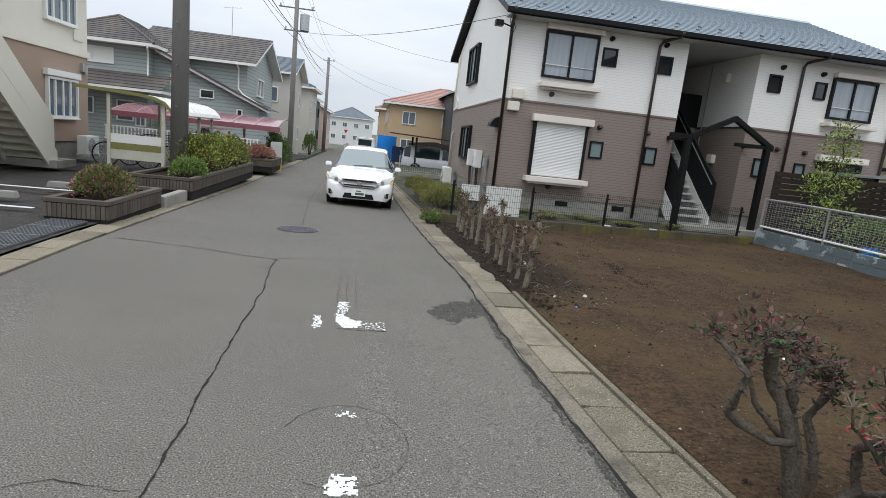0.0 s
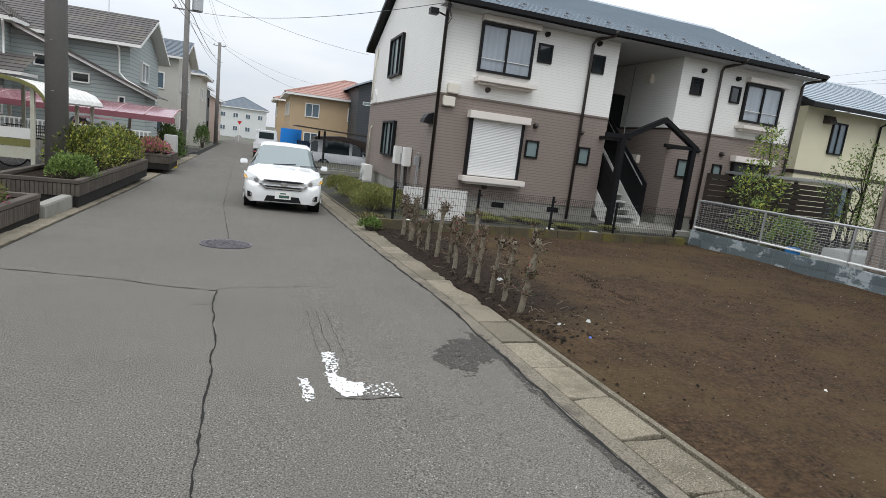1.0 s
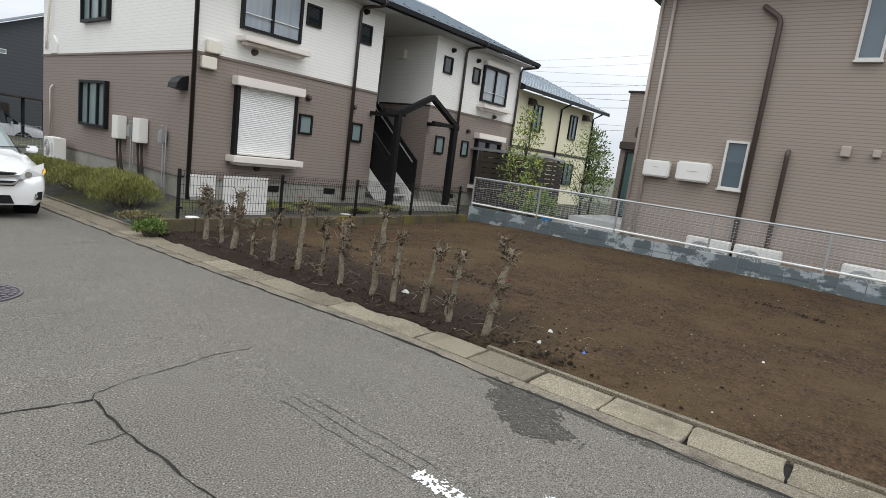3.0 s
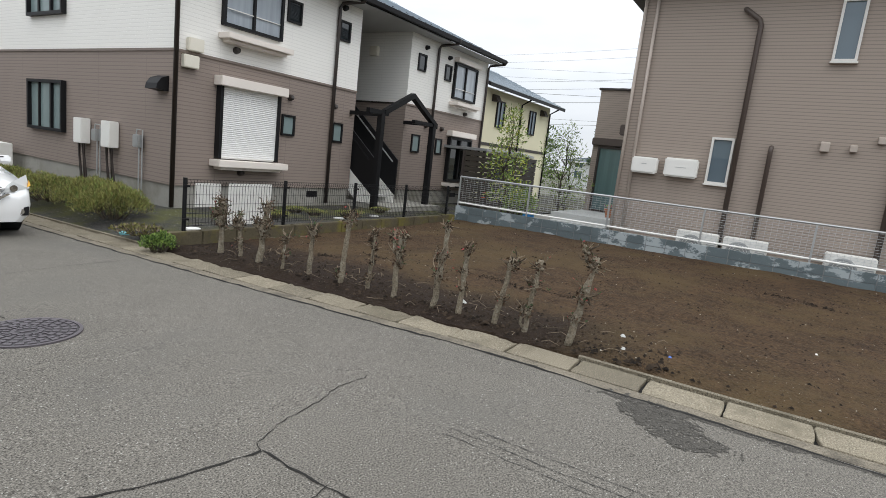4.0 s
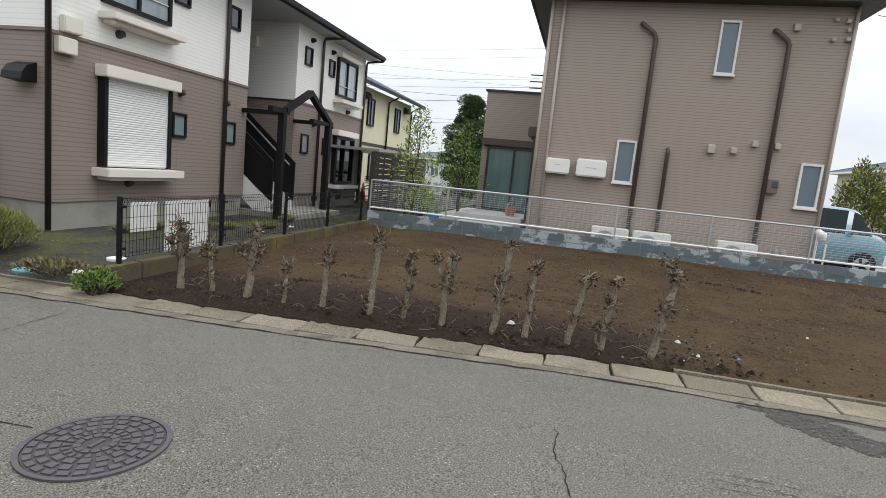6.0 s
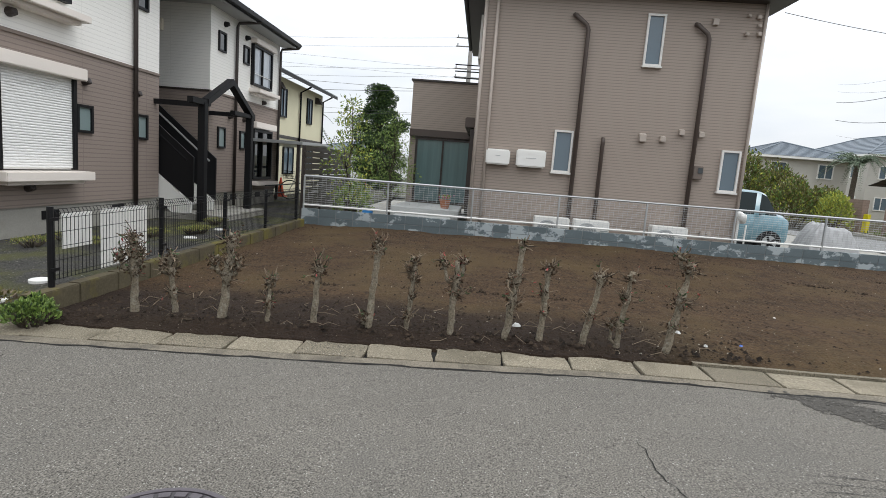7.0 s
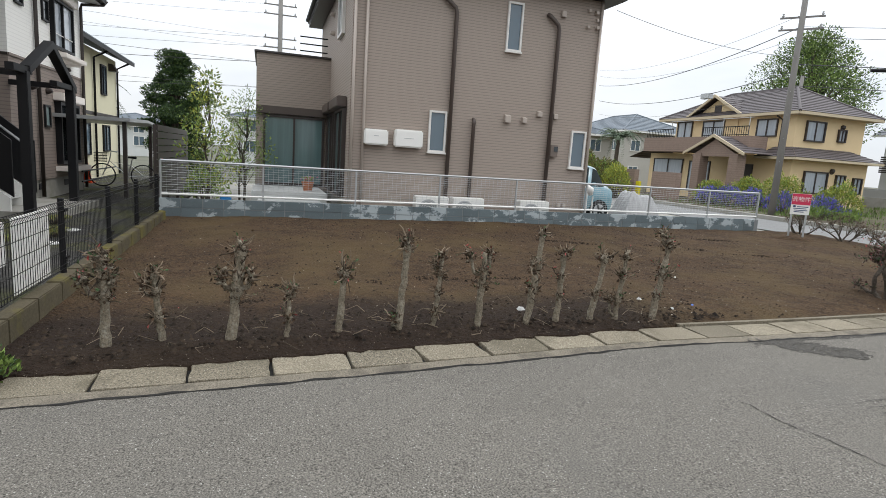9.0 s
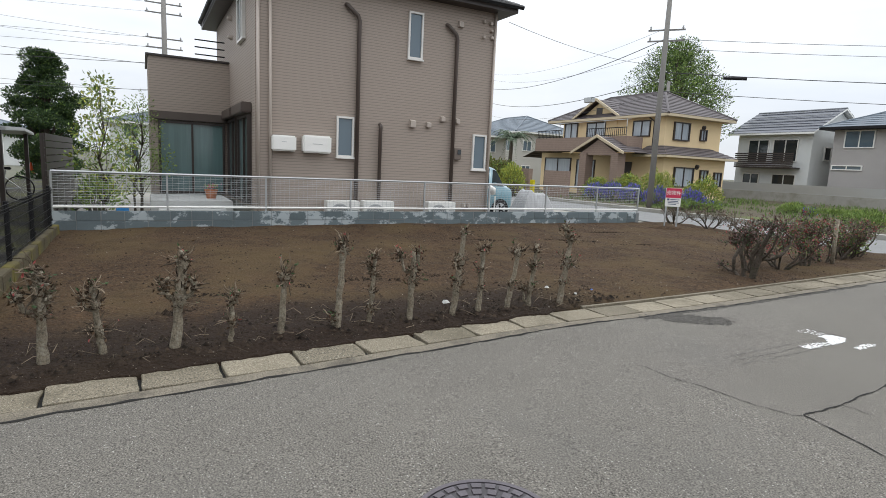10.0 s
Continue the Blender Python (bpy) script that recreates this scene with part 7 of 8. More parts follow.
for k, y in enumerate((14.2, 15.3, 16.4, 17.5)):
    mound_bush("azalea_bush", (-3.55, y, 0.28), (0.62, 0.75, 0.92 - 0.03 * k), "dense green azalea in the brick planter", [M_YELLOWGREEN, M_BRONZE, M_LEAF, M_LEAF_DARK], 4200, 0.06, 210 + k, AZ)
mound_bush("azalea_bush", (-3.4, 21.5, 0.28), (0.6, 1.0, 0.5), "azalea covered in pink flowers", [M_PINK, M_LEAF, M_YELLOWGREEN, M_BRONZE], 3600, 0.06, 220, AZ)
tagged(part("kerb_stone", Shape().box(-3.22, 10.62, -0.1, -3.05, 11.95, 0.12), M_CONC, bevel=0.015), "weathered concrete kerb stone between planters", "kerb stone")
for k, (x, y, tn) in enumerate(((-5.3, 9.7, 8), (-5.1, 11.4, 8))):
    w_ = tagged(part("wheel_stop", Shape().prism([(-0.3, 0), (0.3, 0), (0.27, 0.11), (-0.27, 0.11)], "y", -0.08, 0.08), M_CONC, bevel=0.012), "concrete wheel stop in the parking yard", "wheel stop", "wheel stops")
    w_.matrix_basis = pose(x, y, 0.03, 0, 0, tn)
for y in (8.8, 10.9):
    ln = structure(part("parking_line", Shape().box(-9.5, y, 0.05, -4.3, y + 0.09, 0.056), M_ROADPAINT), "white painted parking bay line", "parking line")
grate = structure(part("drain_grating", Shape().box(-3.72, 3.5, 0.01, -3.27, 8.2, 0.022), M_CRACK), "steel drain grating along the parking yard", "drain grating")
M_GRATE = surf("dull_steel_bar", (0.13, 0.135, 0.14), 0.55, vary=0.25, grain=0.3, metal=0.3)
for k in range(8):
    part("grating_frame", Shape().box(-3.73, 3.5 + k * 0.588, 0.022, -3.26, 3.53 + k * 0.588, 0.05), M_GRATE, grate)
for k in range(13):
    part("grating_bar", Shape().box(-3.72 + k * 0.037, 3.5, 0.02, -3.706 + k * 0.037, 8.2, 0.046), M_GRATE, grate)

# bicycle shelter
bs = thing("cycle_shelter", "cream steel bicycle shelter with a curved roof", "shelter")
M_SHELTER = surf("cream_steel", (0.55, 0.54, 0.44), 0.5, vary=0.12, scale=2, stain=(0.3, 0.16, 0.07), stain_amount=0.25, stain_scale=2.5)
M_OLIVE = surf("olive_panel", (0.2, 0.19, 0.06), 0.5, vary=0.1)
arc_out = [(-6.95, 2.08), (-6.1, 2.06), (-5.4, 2.02), (-5.0, 1.96), (-4.75, 1.86), (-4.6, 1.7), (-4.56, 1.6)]
arc_in = [(x - 0.03, z - 0.04) for x, z in reversed(arc_out)]
part("roof", Shape().prism(arc_out + arc_in, "y", 15.7, 20.6), M_WHITE, bs)
part("roof_trim", Shape().prism([(x, z + 0.03) for x, z in arc_out] + [(x - 0.02, z - 0.05) for x, z in reversed(arc_out)], "y", 15.66, 15.72), M_OLIVE, bs)
for k in range(11):
    y = 16.0 + k * 0.45
    part("roof_rib", Shape().prism([(x, z + 0.015) for x, z in arc_out] + [(x, z - 0.002) for x, z in reversed(arc_out)], "y", y, y + 0.03), M_WHITE, bs)
for x, y in ((-6.16, 15.8), (-4.82, 15.8), (-4.8, 20.4), (-4.8, 18.9), (-6.5, 20.4)):
    part("post", Shape().box(x - 0.04, y - 0.04, 0, x + 0.04, y + 0.04, 1.95 if x < -5 else 1.84), M_SHELTER, bs)
for z0, z1, m in ((0.3, 0.55, M_SHELTER), (0.56, 0.72, M_OLIVE), (0.73, 0.96, M_WHITE)):
    part("side_panel", Shape().box(-6.12, 15.785, z0, -4.86, 15.81, z1), m, bs)
bicycle((-6.0, 16.5, 0.02), 10, "black bicycle parked in the cycle shelter")
bicycle((-5.7, 17.3, 0.02), 5, "old bicycle parked in the cycle shelter")

# apartment with outside stair
M_BEIGE = surf("cream_render", (0.7, 0.67, 0.58), 0.85, vary=0.06, fine=60, grain=0.1, bump=0.3)
M_TAN = surf("tan_render", (0.365, 0.275, 0.21), 0.85, vary=0.06, fine=60, grain=0.1, bump=0.3)
la = thing("beige_apartment", "cream and tan rendered two-storey apartment block", "apartment building")
part("lower_wall", Shape().box(-18, 8, 0.45, -8.6, 20.1, 3.05), M_TAN, la)
part("upper_wall", Shape().box(-18, 8, 3.25, -8.6, 20.1, 5.9), M_BEIGE, la)
part("belt_trim", Shape().box(-18, 7.95, 3.05, -8.55, 20.15, 3.25), M_CREAM, la)
part("foundation", Shape().box(-17.95, 8.05, -0.1, -8.65, 20.05, 0.45), M_CONC, la)
gable_roof(la, -18.5, -8.1, 7.5, 20.6, 5.95, 7.6, M_SLATE, "y", 14)
for z0, z1 in ((1.14, 2.3), (3.86, 5.0)):
    w = window(la, "+x", -8.6, 17.6, 19.3, z0, z1, M_WHITE, M_GLASS_BLUE, 4, 0.07, 0.1, sill=M_WHITE, label="white-framed window with bars")
s = Shape()
fbox(s, "+x", -8.6, 17.5, 19.4, 2.32, 2.5, 0, 0.14)
part("window_hood", s, M_WHITE, la, bevel=0.01)
for y, z in ((19.6, 2.6), (19.75, 2.55)):
    s = Shape()
    fbox(s, "+x", -8.6, y, y + 0.16, z, z + 0.26, 0, 0.1)
    part("meter_box", s, M_ALU, la, bevel=0.01)
s = Shape()
fbox(s, "+x", -8.6, 19.2, 19.8, 3.5, 3.75, 0, 0.04)
part("name_plaque", s, M_CREAM, la, bevel=0.01)
stl = thing("outside_stair", "cream steel outside stair up the apartment's side", "stair")
for x in (-8.4, -7.4):
    part("stringer", Shape().prism([(15.7, 0.02), (15.7, 0.36), (12.2, 3.35), (11.4, 3.35), (11.4, 3.0), (12.1, 3.0), (15.3, 0.02)], "x", x - 0.03, x + 0.03), M_CREAM, stl)
for k in range(15):
    y, z = 15.45 - k * 0.23, 0.2 + k * 0.19
    part("tread", Shape().box(-8.37, y - 0.14, z - 0.04, -7.43, y + 0.14, z), M_SHELTER, stl)
    part("riser", Shape().box(-8.37, y - 0.14, z, -7.43, y - 0.12, z + 0.15), M_SHELTER, stl)
part("balustrade", Shape().prism([(15.6, 0.45), (15.6, 1.2), (12.1, 4.2), (11.4, 4.2), (11.4, 3.4), (12.2, 3.4)], "x", -7.42, -7.38), M_CREAM, stl, "cream stair balustrade panel")
for y in (13.0, 11.6):
    part("post", Shape().box(-7.46, y - 0.06, 0, -7.34, y + 0.06, 3.0), M_CREAM, stl)
part("base_step", Shape().box(-8.5, 15.3, -0.05, -7.2, 16.3, 0.14), M_CONC, stl, bevel=0.01)

# grey clapboard house
M_GREYBOARD = surf("grey_green_clapboard", (0.36, 0.40, 0.385), 0.75, vary=0.06, scale=0.6, bump=0.6, pitch=0.18, groove_shade=0.3)
M_TILE = surf("brown_grey_roof_tile", (0.085, 0.075, 0.07), 0.7, vary=0.25, scale=1.2, fine=15, grain=0.25, bump=0.5, stain=(0.16, 0.14, 0.1), stain_amount=0.5)
gh = thing("grey_house", "grey clapboard house with dark tiled roofs", "house")
part("main_wall", Shape().box(-11.5, 31.2, -0.6, -5.9, 39, 4.6), M_GREYBOARD, gh)
part("gable_wall", Shape().prism([(31.2, 4.6), (39, 4.6), (35.0, 6.0)], "x", -6.05, -5.9), M_GREYBOARD, gh)
gable_roof(gh, -11.9, -5.35, 30.6, 39.6, 4.5, 6.25, M_TILE, "x", 12, M_WHITE)
part("wing_wall", Shape().box(-14.2, 29.6, -0.6, -10.2, 36, 4.65), M_GREYBOARD, gh)
hip_roof(gh, -14.8, -9.7, 29.0, 36.5, 4.7, 6.1, M_TILE, 12, M_WHITE)
part("lean_to_wall", Shape().prism([(-10.6, -0.6), (-5.1, -0.6), (-5.1, 2.3), (-9.9, 4.4), (-10.6, 4.4)], "y", 30.4, 33), M_GREYBOARD, gh)
lt = Shape()
slope(lt, (-4.6, 30.0, 2.25), (-4.6, 33.6, 2.25), (-10.0, 33.6, 4.62), (-10.0, 30.0, 4.62), 12)
lr = part("lean_to_roof", lt, M_TILE, gh)
part("verge_board", Shape().prism([(-4.55, 2.1), (-4.55, 2.24), (-10.0, 4.6), (-10.0, 4.46)], "y", 29.95, 30.05), M_WHITE, lr)
part("verge_board", Shape().prism([(-4.55, 2.2), (-4.55, 2.3), (-10.0, 4.68), (-10.0, 4.58)], "y", 29.9, 29.97), M_TILE, lr)
pent = Shape()
slope(pent, (-14.4, 27.9, 2.55), (-9.0, 27.9, 2.55), (-9.0, 29.6, 3.3), (-14.4, 29.6, 3.3), 5)
pr = part("porch_roof", pent, M_TILE, gh)
part("roof_edge", Shape().box(-14.4, 27.9, 2.42, -9.0, 29.6, 2.54), M_WHITE, pr)
for x0, x1, z0, z1, n in ((-13.6, -11.7, 3.6, 4.35, 2), (-13.4, -12.6, 1.2, 2.0, 1), (-11.6, -10.8, 1.0, 2.0, 1)):
    window(gh, "-y", 29.6, x0, x1, z0, z1, M_WHITE, M_GLASS_BLUE if n == 1 else M_WHITE, n, 0.06, 0.06, label="white-framed window")
for x0, x1, z0, z1 in ((-9.4, -8.8, 3.0, 3.5), (-8.0, -7.3, 2.5, 2.95), (-6.2, -5.9, 1.75, 2.15)):
    window(gh, "-y", 30.4, x0, x1, z0, z1, M_WHITE, M_GLASS, 1, 0.06, 0.06)
window(gh, "-y", 29.6, -10.75, -10.25, 0.8, 1.95, M_WHITE, M_FROST, 2, 0.06, 0.06)
window(gh, "+x", -5.9, 33.6, 35.4, 3.0, 4.0, M_WHITE, M_GLASS_BLUE, 2, 0.08, 0.12)
downpipe(gh, [(-6.3, 30.55, 4.4), (-6.3, 31.0, 4.2), (-6.3, 31.1, 3.2), (-6.0, 30.9, 2.9), (-4.8, 30.0, 2.35)], M_WHITE, 0.045)
downpipe(gh, [(-10.0, 29.0, 4.5), (-10.15, 29.5, 4.3), (-10.15, 29.5, 3.2), (-10.5, 28.6, 2.8)], M_WHITE, 0.045)

# pink carport
M_PINKPOLY = surf("pink_polycarbonate", (0.25, 0.09, 0.11), 0.25, vary=0.12, scale=1.5, coat=0.5)
pc = thing("pink_carport", "carport with a rounded pink polycarbonate roof", "carport")
arc = [(24.0 + 2.7 * i / 10, 1.42 + 0.42 * math.sin(math.pi * (0.06 + 0.5 * i / 10))) for i in range(11)]
part("roof", Shape().prism(arc + [(y, z - 0.02) for y, z in reversed(arc)], "x", -9.6, -3.1), M_PINKPOLY, pc)
part("front_edge", Shape().prism([(23.95, 1.3), (24.05, 1.3), (24.05, 1.48), (23.95, 1.48)], "x", -9.6, -3.05), M_PINKPOLY, pc)
for k in range(8):
    x = -9.55 + k * 0.915
    part("roof_rib", Shape().prism([(y, z + 0.02) for y, z in arc] + [(y, z - 0.03) for y, z in reversed(arc)], "x", x, x + 0.04), surf("rose_aluminium", (0.35, 0.22, 0.22), 0.4) if k == 0 else bpy.data.materials["rose_aluminium"], pc)
for x in (-9.0, -5.0):
    part("post", Shape().box(x - 0.05, 26.6, -0.3, x + 0.05, 26.7, 1.8), M_SHELTER, pc)
wf = thing("white_fence", "low white picket-style aluminium fence", "fence")
for k in range(44):
    part("picket", Shape().box(-9.4 + k * 0.13, 23.2, 0.4, -9.36 + k * 0.13, 23.22, 0.95), M_WHITE, wf)
for z in (0.42, 0.9):
    part("rail", Shape().box(-9.45, 23.215, z, -3.7, 23.24, z + 0.05), M_WHITE, wf)
part("base_wall", Shape().box(-9.45, 23.15, -0.3, -3.7, 23.3, 0.38), M_CONC, wf)
gp = thing("gate_pillar", "pale rendered gate pillar with dark gate", "gate pillar", (-3.1, 23.6, -0.25))
part("pillar", Shape().box(-0.2, -0.2, 0, 0.2, 0.2, 1.15), M_CONC_LIGHT, gp, bevel=0.015)
part("dark_gate", Shape().box(-1.5, -0.05, 0.1, -0.25, 0.0, 1.0), M_BLACK, gp)
tagged(part("yellow_container", Shape().box(-2.98, 23.2, -0.25, -2.84, 23.36, 0.28), surf("yellow_plastic", (0.7, 0.5, 0.04), 0.4), bevel=0.02), "small yellow plastic container by the pillar", "container")
for k, (x, y, h) in enumerate(((-3.5, 26.0, 1.5), (-3.6, 28.0, 1.2), (-3.9, 45, 1.6))):
    mound_bush("hedge_bush", (x, y, fall(y)), (0.55, 0.9, h), "upright green garden hedge bush", [M_LEAF, M_LEAF_DARK], 2200, 0.09, 230 + k, "hedge bushes")


# ---- simple houses further off ----
def far_house(name, x0, x1, y0, y1, ze, zr, m_wall, m_roof, label, hip=True, along="x", floors=2, faces=("-y", "+x"), m_frame=None, over=0.5):
    ob = thing(name, label, "house", (0, 0, fall(y0)))
    part("wall", Shape().box(x0, y0, -0.8, x1, y1, ze), m_wall, ob)
    if hip:
        hip_roof(ob, x0 - over, x1 + over, y0 - over, y1 + over, ze + 0.05, zr, m_roof, 12, M_WHITE)
    else:
        gable_roof(ob, x0 - over, x1 + over, y0 - over, y1 + over, ze + 0.05, zr, m_roof, along, 12, M_WHITE)
        for k in (0, 1):
            g = Shape()
            if along == "x":
                a = (x0, x1 - 0.1)[k]
                g.prism([(y0, ze), (y1, ze), ((y0 + y1) / 2, zr - 0.15)], "x", a, a + 0.1)
            else:
                a = (y0, y1 - 0.1)[k]
                g.prism([(x0, ze), (x1, ze), ((x0 + x1) / 2, zr - 0.15)], "y", a, a + 0.1)
            part("gable_wall", g, m_wall, ob)
    for face in faces:
        u0, u1 = (x0, x1) if "y" in face else (y0, y1)
        plane = {"-y": y0, "+y": y1, "-x": x0, "+x": x1}[face]
        n = max(2, int((u1 - u0) / 2.6))
        for fl in range(floors):
            zb = 0.9 + fl * (ze - 0.3) / floors
            for k in range(n):
                c = u0 + (u1 - u0) * (k + 0.5) / n
                window(ob, face, plane, c - 0.55, c + 0.55, zb, zb + 1.05, m_frame or M_WHITE, M_GLASS_BLUE, 2, 0.07, 0.07)
    return ob


M_PALEWALL = surf("pale_render", (0.5, 0.48, 0.43), 0.85, vary=0.06)
M_GREYWALL = surf("light_grey_render", (0.62, 0.63, 0.61), 0.85, vary=0.06)
M_OCHRE = surf("ochre_render", (0.5, 0.37, 0.235), 0.85, vary=0.06, fine=50, grain=0.1)
M_DARKWALL = surf("charcoal_siding", (0.045, 0.05, 0.055), 0.6, vary=0.06, pitch=0.2, groove_shade=0.2)
M_PINKWALL = surf("pinkish_render", (0.5, 0.39, 0.33), 0.85, vary=0.06)
M_TILEBLUE = surf("blue_grey_roof_tile", (0.10, 0.125, 0.15), 0.5, vary=0.15)
M_TERRA = surf("salmon_roof_tile", (0.36, 0.205, 0.165), 0.75, vary=0.25, scale=3, fine=12, grain=0.25, bump=0.5)
far_house("cream_house", -10.5, -5.2, 42, 49, 5.6, 7.0, M_PALEWALL, M_TILEBLUE, "cream house with blue-grey tiled roof", False, "x")
far_house("cream_house", -10.5, -4.9, 53, 60, 5.6, 7.0, M_PALEWALL, M_TILEBLUE, "cream house with blue-grey tiled roof and balcony", True)
far_house("dark_house", -11.5, -5.4, 63, 70, 5.2, 6.6, M_DARKWALL, M_TILEBLUE, "dark clad house with low roof", False, "y", m_frame=M_BLACK)
far_house("pink_house", -11, -5.0, 74, 84, 4.6, 6.4, M_PINKWALL, M_TERRA, "pinkish house with salmon tiled roof", False, "y")
far_house("white_house", -9.0, 1.5, 138, 148, 6.0, 8.6, M_GREYWALL, M_TILEBLUE, "large white house at the lane's end", True)
far_house("white_house", 3.5, 11, 84, 92, 5.8, 7.6, M_GREYWALL, M_TILEBLUE, "white house with dark hipped roof", True, faces=("-y", "-x"))
far_house("ochre_house", 2.1, 12, 47, 56, 4.75, 6.6, M_OCHRE, M_TERRA, "ochre rendered house with salmon tiled hip roof", True, faces=("-y", "-x"))
far_house("ochre_house", 1.6, 9, 61, 68, 4.9, 6.6, M_OCHRE, M_TERRA, "ochre rendered house with salmon tiled hip roof", True, faces=("-x",))
bh = thing("black_house", "tall charcoal-clad house with a single slope roof", "house")
part("wall", Shape().prism([(6.6, -1), (14, -1), (14, 8.4), (6.6, 5.2)], "y", 43, 50), M_DARKWALL, bh)
part("roof", Shape().prism([(6.2, 5.1), (14.3, 8.6), (14.3, 8.72), (6.2, 5.22)], "y", 42.6, 50.4), M_SLATE, bh)
window(bh, "-y", 43, 6.95, 7.5, 3.9, 4.15, M_WHITE, M_FROST, 1, 0.03, 0.04)
bc = thing("carport", "flat carport on dark posts over the minivan", "carport")
part("roof", Shape().prism([(1.9, 1.86), (8.5, 1.64), (8.5, 1.58), (1.9, 1.8)], "y", 34.9, 38.6), M_BROWNPIPE, bc)
for x, y in ((3.55, 35.2), (6.3, 35.2), (3.55, 38.4), (8.0, 38.4)):
    part("post", Shape().box(x - 0.06, y - 0.06, -0.7, x + 0.06, y + 0.06, 1.7), M_BLACK, bc)
tagged(part("blue_board", Shape().box(1.2, 39.0, -0.6, 2.5, 39.06, 1.6), surf("bright_blue_sheet", (0.01, 0.23, 0.72), 0.5, vary=0.1), bevel=0.01), "bright blue sheet standing beside the lane", "board")
tagged(part("storage_shed", Shape().prism([(3.4, -0.7), (6.8, -0.7), (6.8, 1.3), (5.2, 1.5), (3.4, 1.3)], "y", 39.4, 41.2), M_BROWNPIPE, bevel=0.02), "low dark storage shed behind the minivan", "shed")
ff = thing("yard_fence", "dark blue panel fence beside the carport", "fence")
for k in range(3):
    part("panel", Shape().box(2.3 + k * 0.55, 38.8, -0.1, 2.83 + k * 0.55, 38.83, 0.95), surf("navy_panel", (0.02, 0.06, 0.16), 0.4) if k == 0 else bpy.data.materials["navy_panel"], ff)
for x in (2.27, 2.81, 3.36, 3.93):
    part("post", Shape().box(x - 0.02, 38.78, -0.7, x + 0.02, 38.8, 0.97), M_BLACK, ff)
wm = thing("wire_fence", "low wire fence on a concrete footing by the yard", "fence")
part("footing", Shape().box(2.0, 24.9, -0.05, 9.0, 25.05, 0.12), M_CONC, wm)
s = Shape()
for k in range(70):
    s.tube([(2.0 + k * 0.1, 24.97, 0.12), (2.0 + k * 0.1, 24.97, 0.8)], 0.003, 3)
for z in (0.2, 0.5, 0.8):
    s.tube([(2.0, 24.97, z), (9.0, 24.97, z)], 0.004, 3)
part("wire_panel", s, M_ALU, wm)
for x in (2.0, 4.3, 6.6):
    part("post", Shape().tube([(x, 24.97, 0), (x, 24.97, 0.85)], 0.02, 6), M_ALU, wm)

# cream house behind the apartments
M_CREAMWALL = surf("pale_yellow_render", (0.70, 0.66, 0.48), 0.85, vary=0.05, fine=50, grain=0.06)
yh = thing("cream_yellow_house", "pale yellow two-storey house with dark roof", "house")
part("wall", Shape().box(17.6, 16.1, -0.1, 24.6, 23, 4.5), M_CREAMWALL, yh)
part("belt_trim", Shape().box(17.57, 16.07, 2.2, 24.63, 23.03, 2.32), M_BROWNPIPE, yh)
gable_roof(yh, 17.1, 25.1, 15.5, 23.6, 4.55, 6.2, M_SLATE, "x", 14)
for x0, x1, z0, z1 in ((18.9, 19.6, 3.0, 4.1), (22.2, 22.9, 3.0, 4.1), (19.4, 20.6, 0.8, 1.9), (22.3, 23.2, 0.9, 1.9)):
    window(yh, "-y", 16.1, x0, x1, z0, z1, M_BLACK, M_GLASS_BLUE, 2, 0.05, 0.07)
for x in (18.6, 23.6):
    s = Shape().prism([(-0.3, 0), (0, 0), (0, 0.28), (-0.15, 0.26)], "x", x - 0.18, x + 0.18)
    s.v = [(p[0], 16.1 + p[1], 4.0 + p[2]) for p in s.v]
    part("vent_hood", s, M_BROWNPIPE, yh)
downpipe(yh, [(21.2, 15.6, 4.45), (21.2, 16.03, 4.2), (21.2, 16.03, 0)], M_BLACK, 0.04)
downpipe(yh, [(24.5, 15.6, 4.45), (24.5, 16.03, 4.2), (24.5, 16.03, 0)], M_BLACK, 0.04)

# yellow house across the side road
M_STUCCO = surf("warm_yellow_stucco", (0.68, 0.53, 0.32), 0.85, vary=0.06, fine=50, grain=0.08)
M_STONE = surf("brown_brick_cladding", (0.25, 0.185, 0.15), 0.85, vary=0.15, scale=4, fine=25, grain=0.3, bump=0.4, pitch=0.12, groove_shade=0.15)
M_REDTILE = surf("dark_plum_roof_tile", (0.078, 0.065, 0.066), 0.6, vary=0.2, scale=2, fine=10, grain=0.25)
yy = thing("yellow_stucco_house", "yellow stucco house with plum tiled roofs and balcony", "house")
X0, X1, YF, YB = 20.6, 32.0, -16.0, -21.5
part("lower_wall", Shape().box(X0, YB, -0.1, X1, YF, 2.85), M_STUCCO, yy)
part("upper_wall", Shape().box(X0 + 0.9, YB - 0.5, 2.85, X1 - 1.2, YF - 0.9, 5.15), M_STUCCO, yy)
M_TRIM = surf("cream_trim_paint", (0.5, 0.42, 0.29), 0.7, vary=0.05)
hip_roof(yy, X0 + 0.3, X1, YB - 1.1, YF - 0.35, 5.2, 6.95, M_REDTILE, 14, M_TRIM)
fg_ = Shape().prism([(25.1, 5.15), (29.1, 5.15), (27.1, 6.3)], "y", YF - 1.0, YF - 0.85)
part("front_gable_wall", fg_, M_STUCCO, yy)
part("front_bay_wall", Shape().box(25.4, YF - 0.95, 2.85, 28.8, YF - 0.85, 5.15), M_STUCCO, yy)
gr_ = Shape()
slope(gr_, (24.75, YF - 0.4, 5.15), (24.75, YF - 3.2, 5.15), (27.1, YF - 3.2, 6.45), (27.1, YF - 0.4, 6.45), 8)
